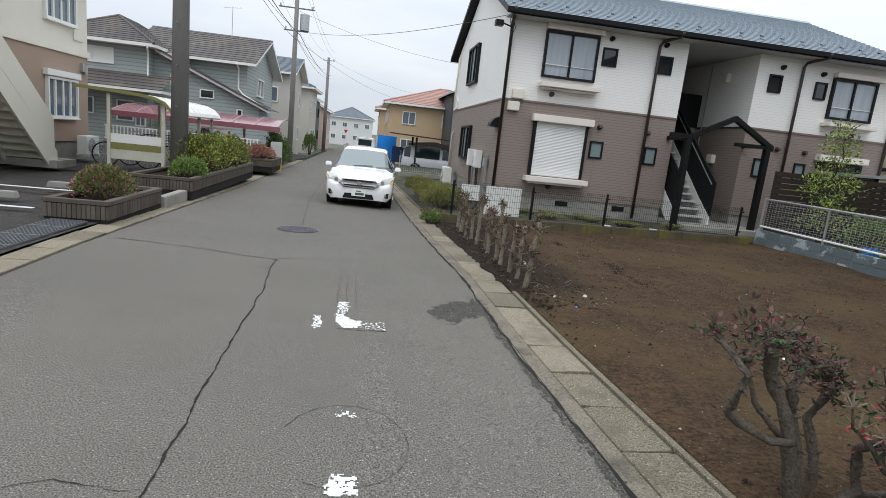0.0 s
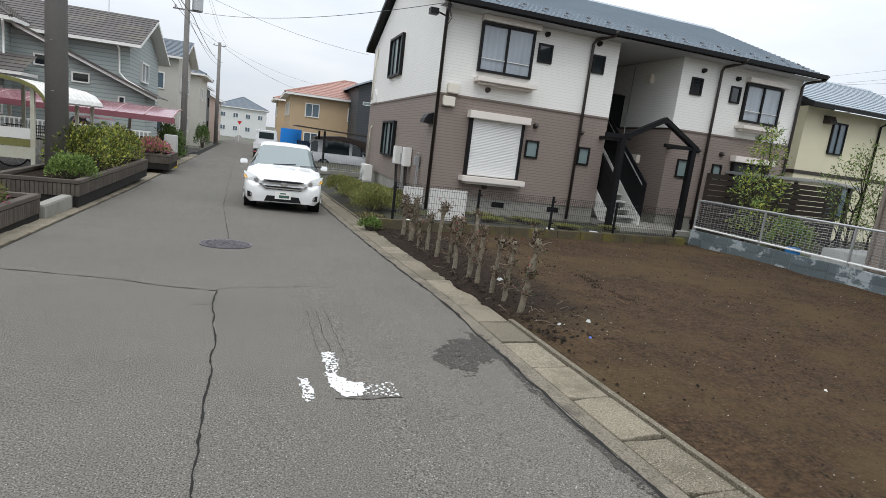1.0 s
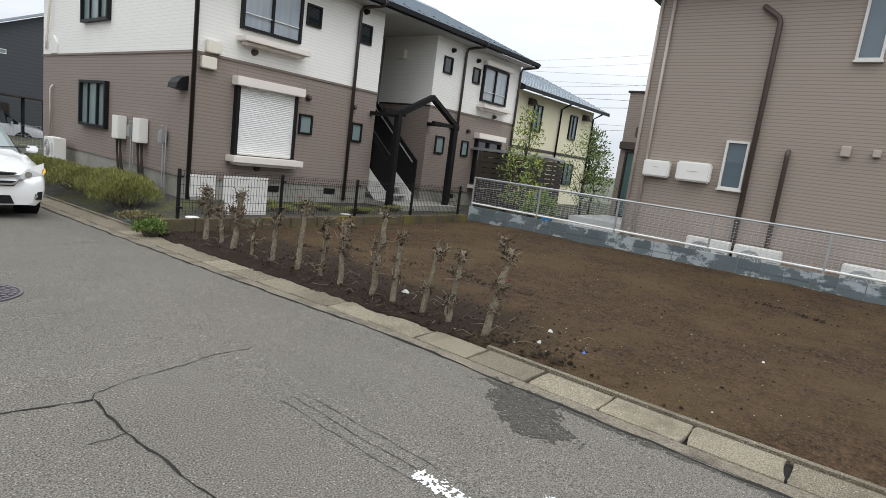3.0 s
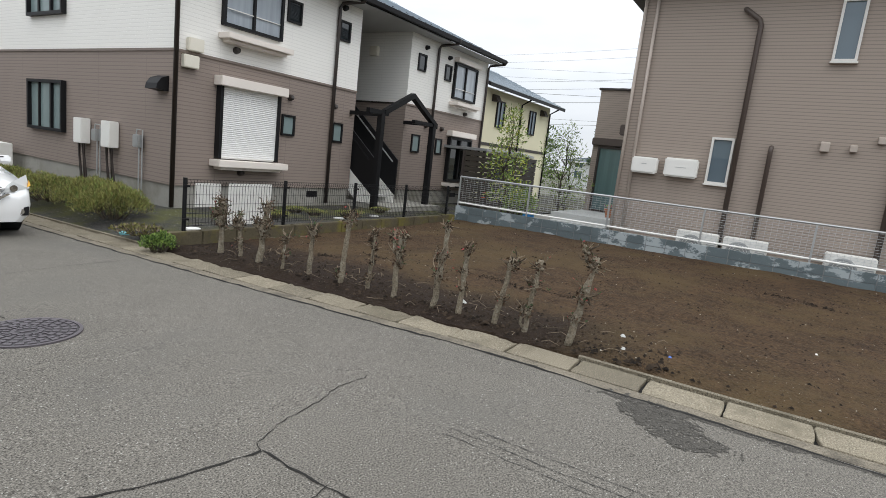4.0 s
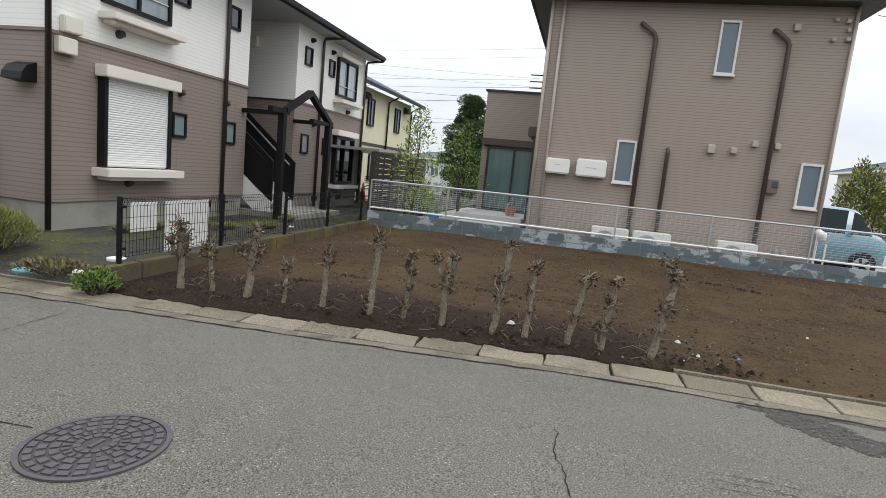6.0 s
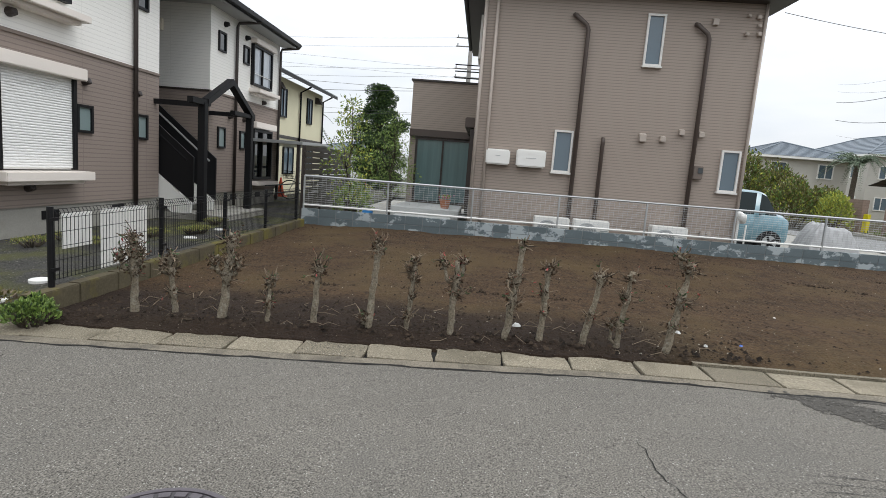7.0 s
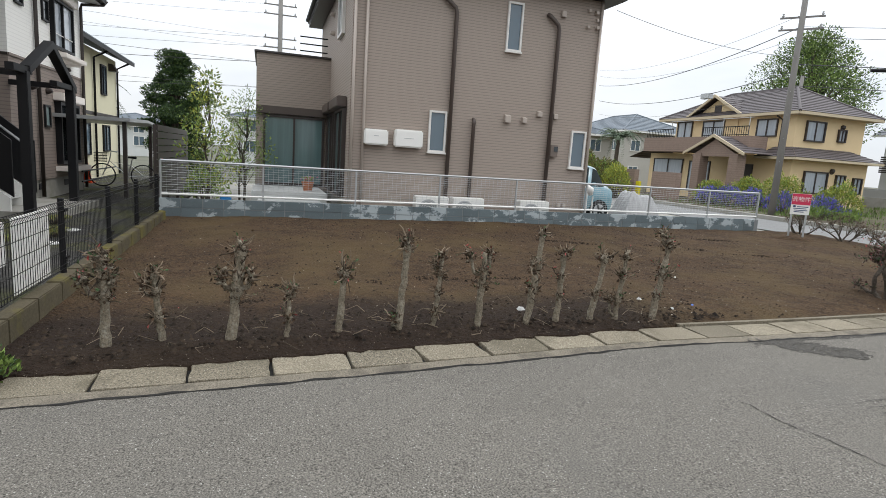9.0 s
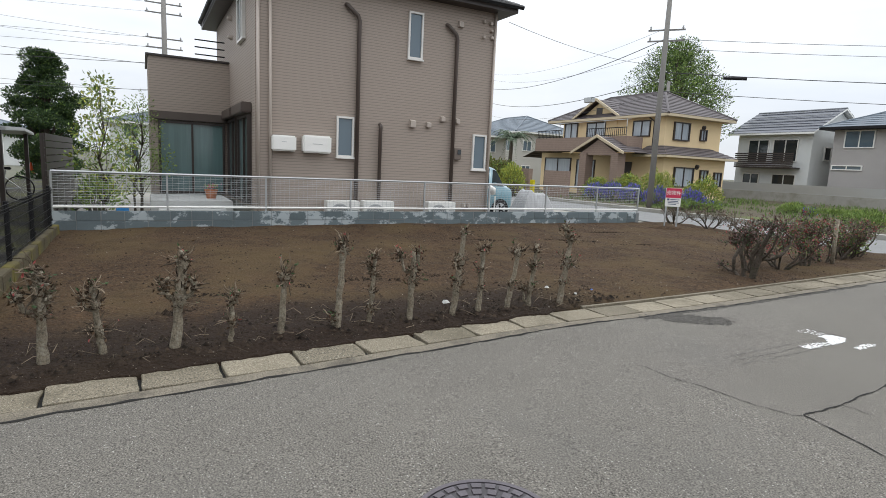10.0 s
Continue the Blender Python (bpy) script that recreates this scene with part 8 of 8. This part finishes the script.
slope(gr_, (29.45, YF - 3.2, 5.15), (29.45, YF - 0.4, 5.15), (27.1, YF - 0.4, 6.45), (27.1, YF - 3.2, 6.45), 8)
g_ = part("front_gable_roof", gr_, M_REDTILE, yy)
part("barge_board", Shape().prism([(24.7, 5.05), (27.1, 6.36), (29.5, 5.05), (29.5, 5.2), (27.1, 6.53), (24.7, 5.2)], "y", YF - 0.48, YF - 0.38), M_TRIM, g_)
part("gable_vent", Shape().box(26.85, YF - 0.86, 5.35, 27.4, YF - 0.82, 5.9), M_BROWNPIPE, yy)
part("balcony_wall", Shape().box(22.4, YF - 0.1, 2.9, 31.3, YF + 1.2, 3.8), M_STONE, yy)
for a, b in ((22.6, 26.0), (28.6, 31.2)):
    rail = part("balcony_railing", Shape().box(a, YF + 1.08, 4.3, b, YF + 1.12, 4.35).box(a, YF + 1.08, 3.85, b, YF + 1.12, 3.89), M_BLACK, yy)
    for k in range(int((b - a) / 0.16) + 1):
        part("baluster", Shape().box(a + k * 0.16, YF + 1.09, 3.8, a + k * 0.16 + 0.025, YF + 1.11, 4.3), M_BLACK, rail)
for a in (23.1, 25.0, 29.4):
    part("clothes_pole", Shape().tube([(a, YF + 0.6, 3.8), (a, YF + 0.6, 4.9)], 0.025, 6), M_ALU, yy)
part("clothes_rail", Shape().tube([(22.8, YF + 0.6, 4.85), (29.8, YF + 0.6, 4.85)], 0.018, 6), M_ALU, yy)
pr_ = Shape()
slope(pr_, (21.5, YF + 2.4, 2.8), (21.5, YF + 0.2, 2.8), (23.7, YF + 0.2, 3.75), (23.7, YF + 2.4, 3.75), 7)
slope(pr_, (25.9, YF + 0.2, 2.8), (25.9, YF + 2.4, 2.8), (23.7, YF + 2.4, 3.75), (23.7, YF + 0.2, 3.75), 7)
p_ = part("porch_roof", pr_, M_REDTILE, yy)
part("barge_board", Shape().prism([(21.45, 2.67), (23.7, 3.66), (25.95, 2.67), (25.95, 2.82), (23.7, 3.83), (21.45, 2.82)], "y", YF + 2.33, YF + 2.43), M_TRIM, p_)
part("porch_gable", Shape().prism([(21.9, 2.6), (25.5, 2.6), (23.7, 3.55)], "y", YF + 2.1, YF + 2.2), M_STONE, yy)
for x in (22.2, 24.9):
    part("porch_pillar", Shape().box(x - 0.3, YF + 1.7, -0.1, x + 0.3, YF + 2.3, 2.75), M_STONE, yy, bevel=0.01)
part("front_door", Shape().box(23.0, YF, 0.1, 24.2, YF + 0.05, 2.3), M_BROWNPIPE, yy)
lr_ = Shape()
slope(lr_, (X0 - 0.6, YF + 0.5, 2.75), (22.6, YF + 0.5, 2.75), (22.6, YF - 0.9, 3.35), (X0 + 0.9, YF - 0.9, 3.35), 6)
slope(lr_, (X0 - 0.6, YB - 0.4, 2.75), (X0 - 0.6, YF + 0.5, 2.75), (X0 + 0.9, YF - 0.9, 3.35), (X0 + 0.9, YB + 0.4, 3.35), 6)
part("lower_roof", lr_, M_REDTILE, yy)
part("lower_roof_edge", Shape().box(X0 - 0.6, YB - 0.4, 2.62, 22.6, YF + 0.5, 2.74), M_TRIM, yy)
slope_l = Shape()
slope(slope_l, (X1 + 1.6, YF + 0.6, 2.5), (X1 + 1.6, YB, 2.5), (X1 - 1.0, YB, 3.3), (X1 - 1.0, YF + 0.6, 3.3), 6)
part("side_roof", slope_l, M_REDTILE, yy)
for x0, x1, z0, z1, dy in ((28.6, 31.5, 0.4, 2.5, 0), (26.2, 28.0, 0.5, 2.4, 0), (22.6, 24.0, 3.9, 4.9, -0.9), (26.4, 28.2, 3.8, 4.95, -0.85), (29.2, 30.6, 3.8, 5.0, -0.9)):
    window(yy, "+y", YF + dy, x0, x1, z0, z1, M_BROWNPIPE, M_CURTAINED, 2, 0.07, 0.08)
for y0, y1, z0, z1, dx in ((-18.6, -16.9, 0.9, 2.1, 0), (-19.9, -19.2, 0.8, 2.0, 0), (-21.2, -20.5, 1.0, 1.9, 0)):
    window(yy, "-x", X0, y0, y1, z0, z1, M_BROWNPIPE, M_CURTAINED, 2, 0.07, 0.12)
for y0, y1, z0, z1 in ((-19.0, -17.6, 3.7, 4.8), (-20.6, -20.0, 3.8, 4.5)):
    window(yy, "-x", X0 + 0.9, y0, y1, z0, z1, M_BROWNPIPE, M_CURTAINED, 2, 0.07, 0.12)
for y, z in ((-18.9, 2.15), (-20.3, 4.6)):
    vent(yy, "-x", X0 + (0.9 if z > 3 else 0), y, z, M_BROWNPIPE, 0.16)
downpipe(yy, [(22.4, YF - 0.5, 5.0), (22.3, YF - 0.85, 4.8), (22.3, YF - 0.85, 3.2)], M_BROWNPIPE, 0.05)

# grey houses further right
M_SOLAR = surf("solar_panel_roof", (0.035, 0.04, 0.055), 0.3, vary=0.1)
h3 = thing("grey_panel_house", "light grey house with solar panels and dark balcony", "house")
part("wall", Shape().box(21.36, -38.5, -0.1, 27.1, -32, 5.2), M_GREYWALL, h3)
part("gable_wall", Shape().prism([(-38.5, 5.2), (-32, 5.2), (-35.2, 6.85)], "x", 21.36, 21.46), M_GREYWALL, h3)
gable_roof(h3, 21.0, 27.75, -39.0, -31.4, 5.15, 7.1, M_SOLAR, "x", 8, M_WHITE)
for k in range(4):
    part("solar_rail", Shape().box(21.4, -34.9 + k * 0.8, 0, 27.3, -34.85 + k * 0.8, 0.02), M_ALU, h3).matrix_basis = pose(0, 0, 7.0 - k * 0.41)
part("balcony", Shape().box(22.0, -32, 2.5, 26.6, -31.0, 2.6), M_BROWNPIPE, h3)
for k in range(7):
    part("balcony_slat", Shape().box(22.0, -31.04, 2.62 + k * 0.15, 26.6, -31.0, 2.73 + k * 0.15), M_BROWNPIPE, h3)
for x0, x1, z0, z1 in ((22.3, 24.2, 3.0, 4.7), (24.5, 26.2, 3.0, 4.7), (22.2, 24.0, 0.3, 2.1), (25.0, 26.4, 0.6, 2.1)):
    window(h3, "+y", -32, x0, x1, z0, z1, M_FRAME_W, M_GLASS, 2, 0.07, 0.08)
window(h3, "-x", 21.36, -34.5, -33.6, 3.2, 4.2, M_FRAME_W, M_GLASS, 1, 0.07, 0.08)
h4 = thing("grey_house", "mid-grey house with dark hipped roof", "house")
M_MIDGREY = surf("mid_grey_render", (0.39, 0.37, 0.355), 0.85, vary=0.06)
part("wall", Shape().box(9.0, -40, -0.1, 19.95, -32, 5.3), M_MIDGREY, h4)
hip_roof(h4, 8.2, 20.6, -40.8, -31.2, 5.4, 7.4, M_TILEBLUE, 12, M_BLACK)
for x0, x1, z0, z1 in ((17.4, 19.25, 4.0, 5.2), (17.9, 19.85, 2.5, 2.85), (12.6, 15.0, 3.0, 4.6), (12.6, 15.4, 0.2, 2.0)):
    window(h4, "+y", -32, x0, x1, z0, z1, M_WHITE, M_GLASS_BLUE, 2, 0.07, 0.08)
part("balcony", Shape().box(11.5, -32, 2.4, 15.8, -31.0, 3.4), M_MIDGREY, h4)
gw = thing("garden_wall", "grey block garden wall with low fence", "wall")
part("block_wall", Shape().box(4, -30.2, -0.1, 34, -30.05, 0.75), M_CONC, gw)
part("fence_panel", Shape().box(4, -30.15, 0.75, 34, -30.1, 1.35), M_ALU, gw)
far_house("far_house", 44, 56, -30, -22, 5.2, 7.2, M_PALEWALL, M_TILEBLUE, "far house with grey tiled roof", True, faces=("-x", "+y"))
far_house("far_house", 40, 47, -18.1, -11.5, 4.3, 5.6, M_PALEWALL, M_TILEBLUE, "pale house with grey tiled roof behind shrubs", True, faces=("-x",))
far_house("far_house", 66, 80, 19, 30, 3.0, 4.5, M_GREYWALL, M_TILEBLUE, "far white house with grey roof", True, faces=("-x", "-y"))
far_house("far_house", 50, 60, 4, 13, 3.8, 5.4, M_GREYWALL, M_TILEBLUE, "far white house with grey roof", True, faces=("-x", "+y"))

# front garden walls and flowers
for k, (x, y, lx, h) in enumerate(((21.65, -9.9, 1.95, 1.55), (24.95, -9.8, 1.6, 1.6), (26.6, -9.8, 1.6, 1.6))):
    tagged(part("garden_wall_pier", Shape().box(x, y - 0.15, -0.1, x + lx, y + 0.15, h), M_STONE, bevel=0.015), "brown brick garden wall pier", "garden wall", "garden wall piers")
tagged(part("post_box", Shape().box(24.4, -9.75, 0.1, 24.7, -9.6, 0.95), surf("yellow_sign", (0.7, 0.6, 0.02), 0.4), bevel=0.01), "small yellow notice at the gate", "notice")
for k, (x, y, sx, h) in enumerate(((19.6, -11.2, 0.8, 1.0), (18.4, -11.4, 0.7, 0.95), (17.0, -11.6, 0.9, 0.9), (15.2, -11.8, 0.8, 0.85), (20.6, -11.0, 0.8, 0.9))):
    mound_bush("lupin_bed", (x, y, 0.05), (sx, 0.6, h), "tall violet-blue flower spikes in a garden bed", [M_PURPLE, M_LEAF, M_PURPLE, M_LEAF], 1300, 0.11, 400 + k, "violet flower beds", 0, 1.5, 0.3)
for k, (x, y, s_, h) in enumerate(((20.3, -13.0, 0.95, 1.45), (18.2, -12.9, 1.05, 1.7), (15.4, -12.9, 0.95, 1.4), (22.3, -12.6, 0.9, 1.2))):
    mound_bush("clipped_bush", (x, y, 0.05), (s_, s_, h), "rounded bright green clipped bush", [M_YELLOWGREEN, M_LEAF_LIGHT, M_LEAF], 2600, 0.09, 420 + k, "clipped bushes")
for k in range(18):
    rk = random.Random(500 + k)
    x, y = rk.uniform(5.5, 17), rk.uniform(-26, -9.8)
    mound_bush("vegetable_clump", (x, y, 0.08), (rk.uniform(0.6, 1.3), rk.uniform(0.3, 0.6), rk.uniform(0.25, 0.5)), "green clump of garden vegetables and flowers", [M_LEAF_LIGHT, M_LEAF, rk.choice([M_PURPLE, M_YELLOWGREEN, M_LEAF_LIGHT, M_LEAF])], 700, 0.12, 520 + k, "garden clumps", rk.uniform(0, 180), 1.2, 0.2)
gt = Shape()
g = random.Random(31)
for _ in range(9000):
    x, y = g.uniform(4.0, 24), g.uniform(-29, -9.2)
    if noise.noise((x * 0.3, y * 0.9, 3)) > 0.05:
        gt.leaf((x, y, 0.06), (g.uniform(-0.5, 0.5), g.uniform(-0.5, 0.5), 1), g.uniform(0.12, 0.3), g, 0.1)
tagged(part("garden_grass", gt, M_LEAF), "rows of green leaves and grass in the garden", "grass", kind="stuff")

# ---- poles and wires ----
M_POLE = surf("pole_concrete", (0.21, 0.2, 0.185), 0.85, vary=0.15, fine=40, grain=0.15, bump=0.2)
M_POLEDARK = surf("dark_pole_paint", (0.17, 0.16, 0.15), 0.7, vary=0.2, fine=40, grain=0.2, bump=0.2)
M_WIRE = surf("black_cable", (0.05, 0.05, 0.052), 0.6, bump=0)


def pole(at, h, r, label, m=None, arms=(), kit=False, turn=0.0):
    ob = thing("utility_pole", label, "utility pole", at, turn, "utility poles")
    part("shaft", Shape().tube([(0, 0, -0.2), (0, 0, h * 0.5), (0, 0, h)], [r, r * 0.85, r * 0.7], 14), m or M_POLE, ob, smooth=True)
    for z, L in arms:
        a = part("cross_arm", Shape().box(-L, -0.03, z - 0.03, L, 0.03, z + 0.03), M_POLEDARK, ob)
        for k in range(3):
            x = -L + 0.1 + k * (2 * L - 0.2) / 2
            part("insulator", Shape().lathe([(0.03, 0), (0.05, 0.05), (0.022, 0.07), (0.045, 0.11), (0.015, 0.14)], (x, 0, z + 0.04), 8), M_SOFFIT, a)
    if kit:
        t = part("transformer", Shape().tube([(0.42, 0.1, kit - 0.45), (0.42, 0.1, kit + 0.35)], 0.24, 14), M_STEEL, ob, "grey transformer drum")
        part("bracket", Shape().box(0.0, 0.0, kit - 0.5, 0.6, 0.2, kit - 0.45), M_STEEL, t)
    for k in range(8):
        part("step_bolt", Shape().tube([(0, 0, 1.8 + k * 0.45), (0.0, r + 0.1 if k % 2 else -r - 0.1, 1.8 + k * 0.45)], 0.009, 4), M_STEEL, ob)
    return ob


pole((-3.8, 13.8, 0.0), 9.5, 0.2, "dark steel utility pole standing in the planter", M_POLEDARK)
pole((-3.55, 31.0, -0.2), 8.6, 0.15, "concrete utility pole with transformer and arms", M_POLE, ((8.3, 0.7), (7.7, 0.9), (6.6, 0.6)), 7.1)
pole((-4.1, 62, -0.6), 9.5, 0.2, "concrete utility pole down the lane", M_POLE, ((9.2, 0.6),), False)
pole((15.45, -9.4, 0.0), 10.5, 0.135, "concrete utility pole at the side road", M_POLE, ((9.6, 0.7), (7.75, 0.75), (7.3, 0.75)), False, 40)
pole((32.6, 9.5, 0.0), 9.8, 0.17, "far concrete utility pole with insulator arms", M_POLE, ((9.4, 0.9), (8.9, 0.9), (7.6, 0.9), (7.1, 0.9)), False, 90)
pole((28.2, -24.5, 0.0), 8.6, 0.16, "grey utility pole behind the yellow house", M_POLE)
pole((13.0, -33.5, 0.0), 9.5, 0.16, "far utility pole among houses", M_POLE, ((9.0, 0.6),), False)


def wire(a, b, sag, r=0.012, label="sagging black overhead cable"):
    r *= 0.8
    a, b = Vector(a), Vector(b)
    pts = [a.lerp(b, i / 24) - Vector((0, 0, sag * 4 * (i / 24) * (1 - i / 24))) for i in range(25)]
    return tagged(part("overhead_wire", Shape().tube(pts, r, 5), M_WIRE), label, "cable", "overhead wires")


for z, x, r in ((8.5, -4.1, 0.008), (8.5, -3.0, 0.008), (7.8, -4.3, 0.008), (7.8, -2.9, 0.008), (6.7, -3.9, 0.014), (6.2, -3.3, 0.02), (5.9, -3.4, 0.012)):
    wire((x, 31, z), (x - 0.5, 62, z + 0.9), 0.5, r)
    wire((x, 31, z), (x - 0.1, 13.8, z + 0.5), 0.35, r)
wire((-3.8, 13.8, 9.2), (-3.8, -25, 9.0), 0.5, 0.012)
wire((-3.5, 31, 6.4), (3.9, 15.0, 5.05), 0.35, 0.01, "service cable to the apartment's eaves")
wire((-3.8, 62, 8.8), (6, 50, 5.2), 0.5, 0.009)
wire((-3.5, 31, 6.0), (2.8, 47.5, 4.6), 0.4, 0.009)
wire((-3.5, 31, 7.4), (5.5, 34, 6.2), 0.3, 0.009)
wire((-3.8, 13.8, 7.6), (-30, 28, 7.2), 0.6, 0.009)
for z, far_end, r in ((7.4, (43.6, -18.5, 8.9), 0.022), (5.75, (43.7, -18.7, 7.6), 0.022), (7.85, (43.4, -18.3, 10.2), 0.008), (7.0, (43.5, -18.4, 9.7), 0.008), (5.1, (48, -21.5, 6.9), 0.01)):
    wire((15.45, -9.4, z), far_end, 0.7, r)
for z, r in ((9.7, 0.008), (9.3, 0.008), (7.4, 0.012), (7.0, 0.012), (6.0, 0.02), (5.2, 0.016)):
    wire((15.45, -9.4, z), (-10, -34, z - 0.2), 0.6, r)
wire((15.45, -9.4, 6.3), (HX - 0.3, HY0 - 0.2, 5.35), 0.25, 0.009, "service cable to the taupe house")
for z, r in ((9.45, 0.007), (8.95, 0.007), (7.65, 0.01), (7.15, 0.01), (6.3, 0.018), (4.9, 0.012)):
    wire((32.6, 9.5, z), (34.5, 44, z - 0.2), 0.5, r)
    if z < 8:
        wire((32.6, 9.5, z - 0.1), (12, 60, z - 0.4), 0.6, r * 0.7)
s = tagged(part("cable_splice_box", Shape().tube([(14.0, -11.5, 5.82), (13.4, -12.2, 5.8)], 0.07, 8), M_BLACK), "black splice case on an overhead cable", "cable box")
s = tagged(part("cable_splice_box", Shape().box(22.2, -11.85, 5.45, 22.8, -11.55, 5.72), M_STEEL, bevel=0.02), "grey junction case on an overhead cable", "cable box")
tv = thing("tv_antenna", "thin television antenna on a roof mast", "antenna", (-7.6, 35, 6.2))
part("mast", Shape().tube([(0, 0, 0), (0, 0, 1.7)], 0.02, 6), M_STEEL, tv)
part("boom", Shape().tube([(-0.5, 0, 1.55), (0.5, 0, 1.65)], 0.012, 5), M_STEEL, tv)
for k in range(7):
    part("element", Shape().tube([(-0.45 + k * 0.15, -0.2, 1.56 + k * 0.015), (-0.45 + k * 0.15, 0.2, 1.56 + k * 0.015)], 0.006, 4), M_STEEL, tv)
st_ = thing("stop_sign", "red triangular stop sign on a white post", "road sign", (-2.3, 74, fall(74)))
part("post", Shape().tube([(0, 0, 0), (0, 0, 2.3)], 0.03, 8), M_WHITE, st_)
part("plate", Shape().prism([(-0.28, 2.45), (0.28, 2.45), (0, 2.0)], "y", -0.05, -0.03), surf("sign_red_plate", (0.6, 0.02, 0.02), 0.4), st_)


# ---- pieces of walls and pavements ----
def strip(x_of, o0, o1, a, b, z0, z1, step=2.0):
    """A long bar beside the lane that bends and falls with it."""
    s = Shape()
    ys_ = steps(a, b, step)
    for y in ys_:
        f = fall(y)
        s.v += [(x_of(y) + o0, y, z0 + f), (x_of(y) + o1, y, z0 + f), (x_of(y) + o1, y, z1 + f), (x_of(y) + o0, y, z1 + f)]
    for i in range(len(ys_) - 1):
        k = 4 * i
        s.f += [(k + j, k + (j + 1) % 4, k + 4 + (j + 1) % 4, k + 4 + j) for j in range(4)]
    s.f += [(0, 3, 2, 1), (len(s.v) - 4, len(s.v) - 3, len(s.v) - 2, len(s.v) - 1)]
    return s


gut = structure(part("gutter", strip(edge_x, -0.36, 0.215, -20, 60, -0.3, -0.075, 1.0), M_CRACK), "concrete gutter blocks between lane and soil", "gutter")
y = 9.604 - 0.573 * 36 + 0.2865
k = 0
while y < 40:
    rng_k = random.Random(k)
    slant = math.atan2(edge_x(y - 0.28) - edge_x(y + 0.28), 0.56)
    piece("gutter_block", block_forms[k * 3 % 8], gut, (edge_x(y) - 0.018, y, -0.045 + fall(y) + rng_k.uniform(-0.006, 0.006)), slant + rng_k.uniform(-0.01, 0.01))
    y += 0.573
    k += 1
edge = part("gutter_edge", strip(edge_x, -0.33, -0.197, -20, 60, -0.2, -0.05, 1.0), surf("dull_gutter_concrete", (0.175, 0.153, 0.118), 0.9, vary=0.3, scale=3, fine=90, grain=1.3, stain=(0.07, 0.062, 0.05), stain_amount=0.8, stain_scale=2.2), gut)
for a, b in ((-20, 6.2), (12.3, 60)):
    part("gutter_lip", strip(edge_x, 0.162, 0.212, a, b, -0.3, -0.022, 1.0), M_GUTTER, gut)
# left gutter
lg = structure(part("gutter_far_side", strip(left_x, -0.43, 0.0, -20, 60, -0.3, -0.02), M_CRACK), "concrete gutter blocks beside the parking yard", "gutter")
y = -4.0
k = 0
while y < 34:
    piece("gutter_block", block_forms[k % 8], lg, (left_x(y) - 0.22, y, 0.006 + fall(y)), 0.012)
    y += 0.573
    k += 1
# blocks of the low wall
form = part("block_form", Shape().box(0, -0.195, -0.092, 0.1, 0.195, 0.092), M_BLOCK, bevel=0.006)
block_data = form.data
bpy.data.objects.remove(form)
for row in range(3):
    y, k = 12.03, 0
    while y > -3.1:
        piece("block", block_data, bw, (wall_x(y) + random.Random(row * 99 + k).uniform(-0.002, 0.003), y, 0.268 - row * 0.19), 0.008)
        y -= 0.4
        k += 1
# kerb stones of the boundary
form = part("kerb_form", Shape().box(-0.292, -0.06, -0.16, 0.292, 0.08, 0.14), M_MOSSY, bevel=0.01)
kerb_data = form.data
bpy.data.objects.remove(form)
x = 2.44
while x < 9.9:
    piece("kerb_stone", kerb_data, kerb, (x, KY - 0.02, -0.06 * (1 - (x - 2.5) / 7.4) + random.Random(int(x * 10)).uniform(-0.006, 0.004)))
    x += 0.592
# planter bricks
form = part("brick_form", Shape().box(-0.029, -0.03, 0.0, 0.029, 0.03, 0.2), M_BRICKDARK, bevel=0.004)
brick_data = form.data
bpy.data.objects.remove(form)
for pb, a, b, c, d, h in planter_walls:
    for k in range(int((b - a) / 0.064)):
        piece("brick", brick_data, pb, (a + 0.035 + k * 0.064, c + 0.02, h - 0.27))
    for k in range(int((d - c) / 0.064)):
        piece("brick", brick_data, pb, (b - 0.02, c + 0.035 + k * 0.064, h - 0.27), 1.5708)
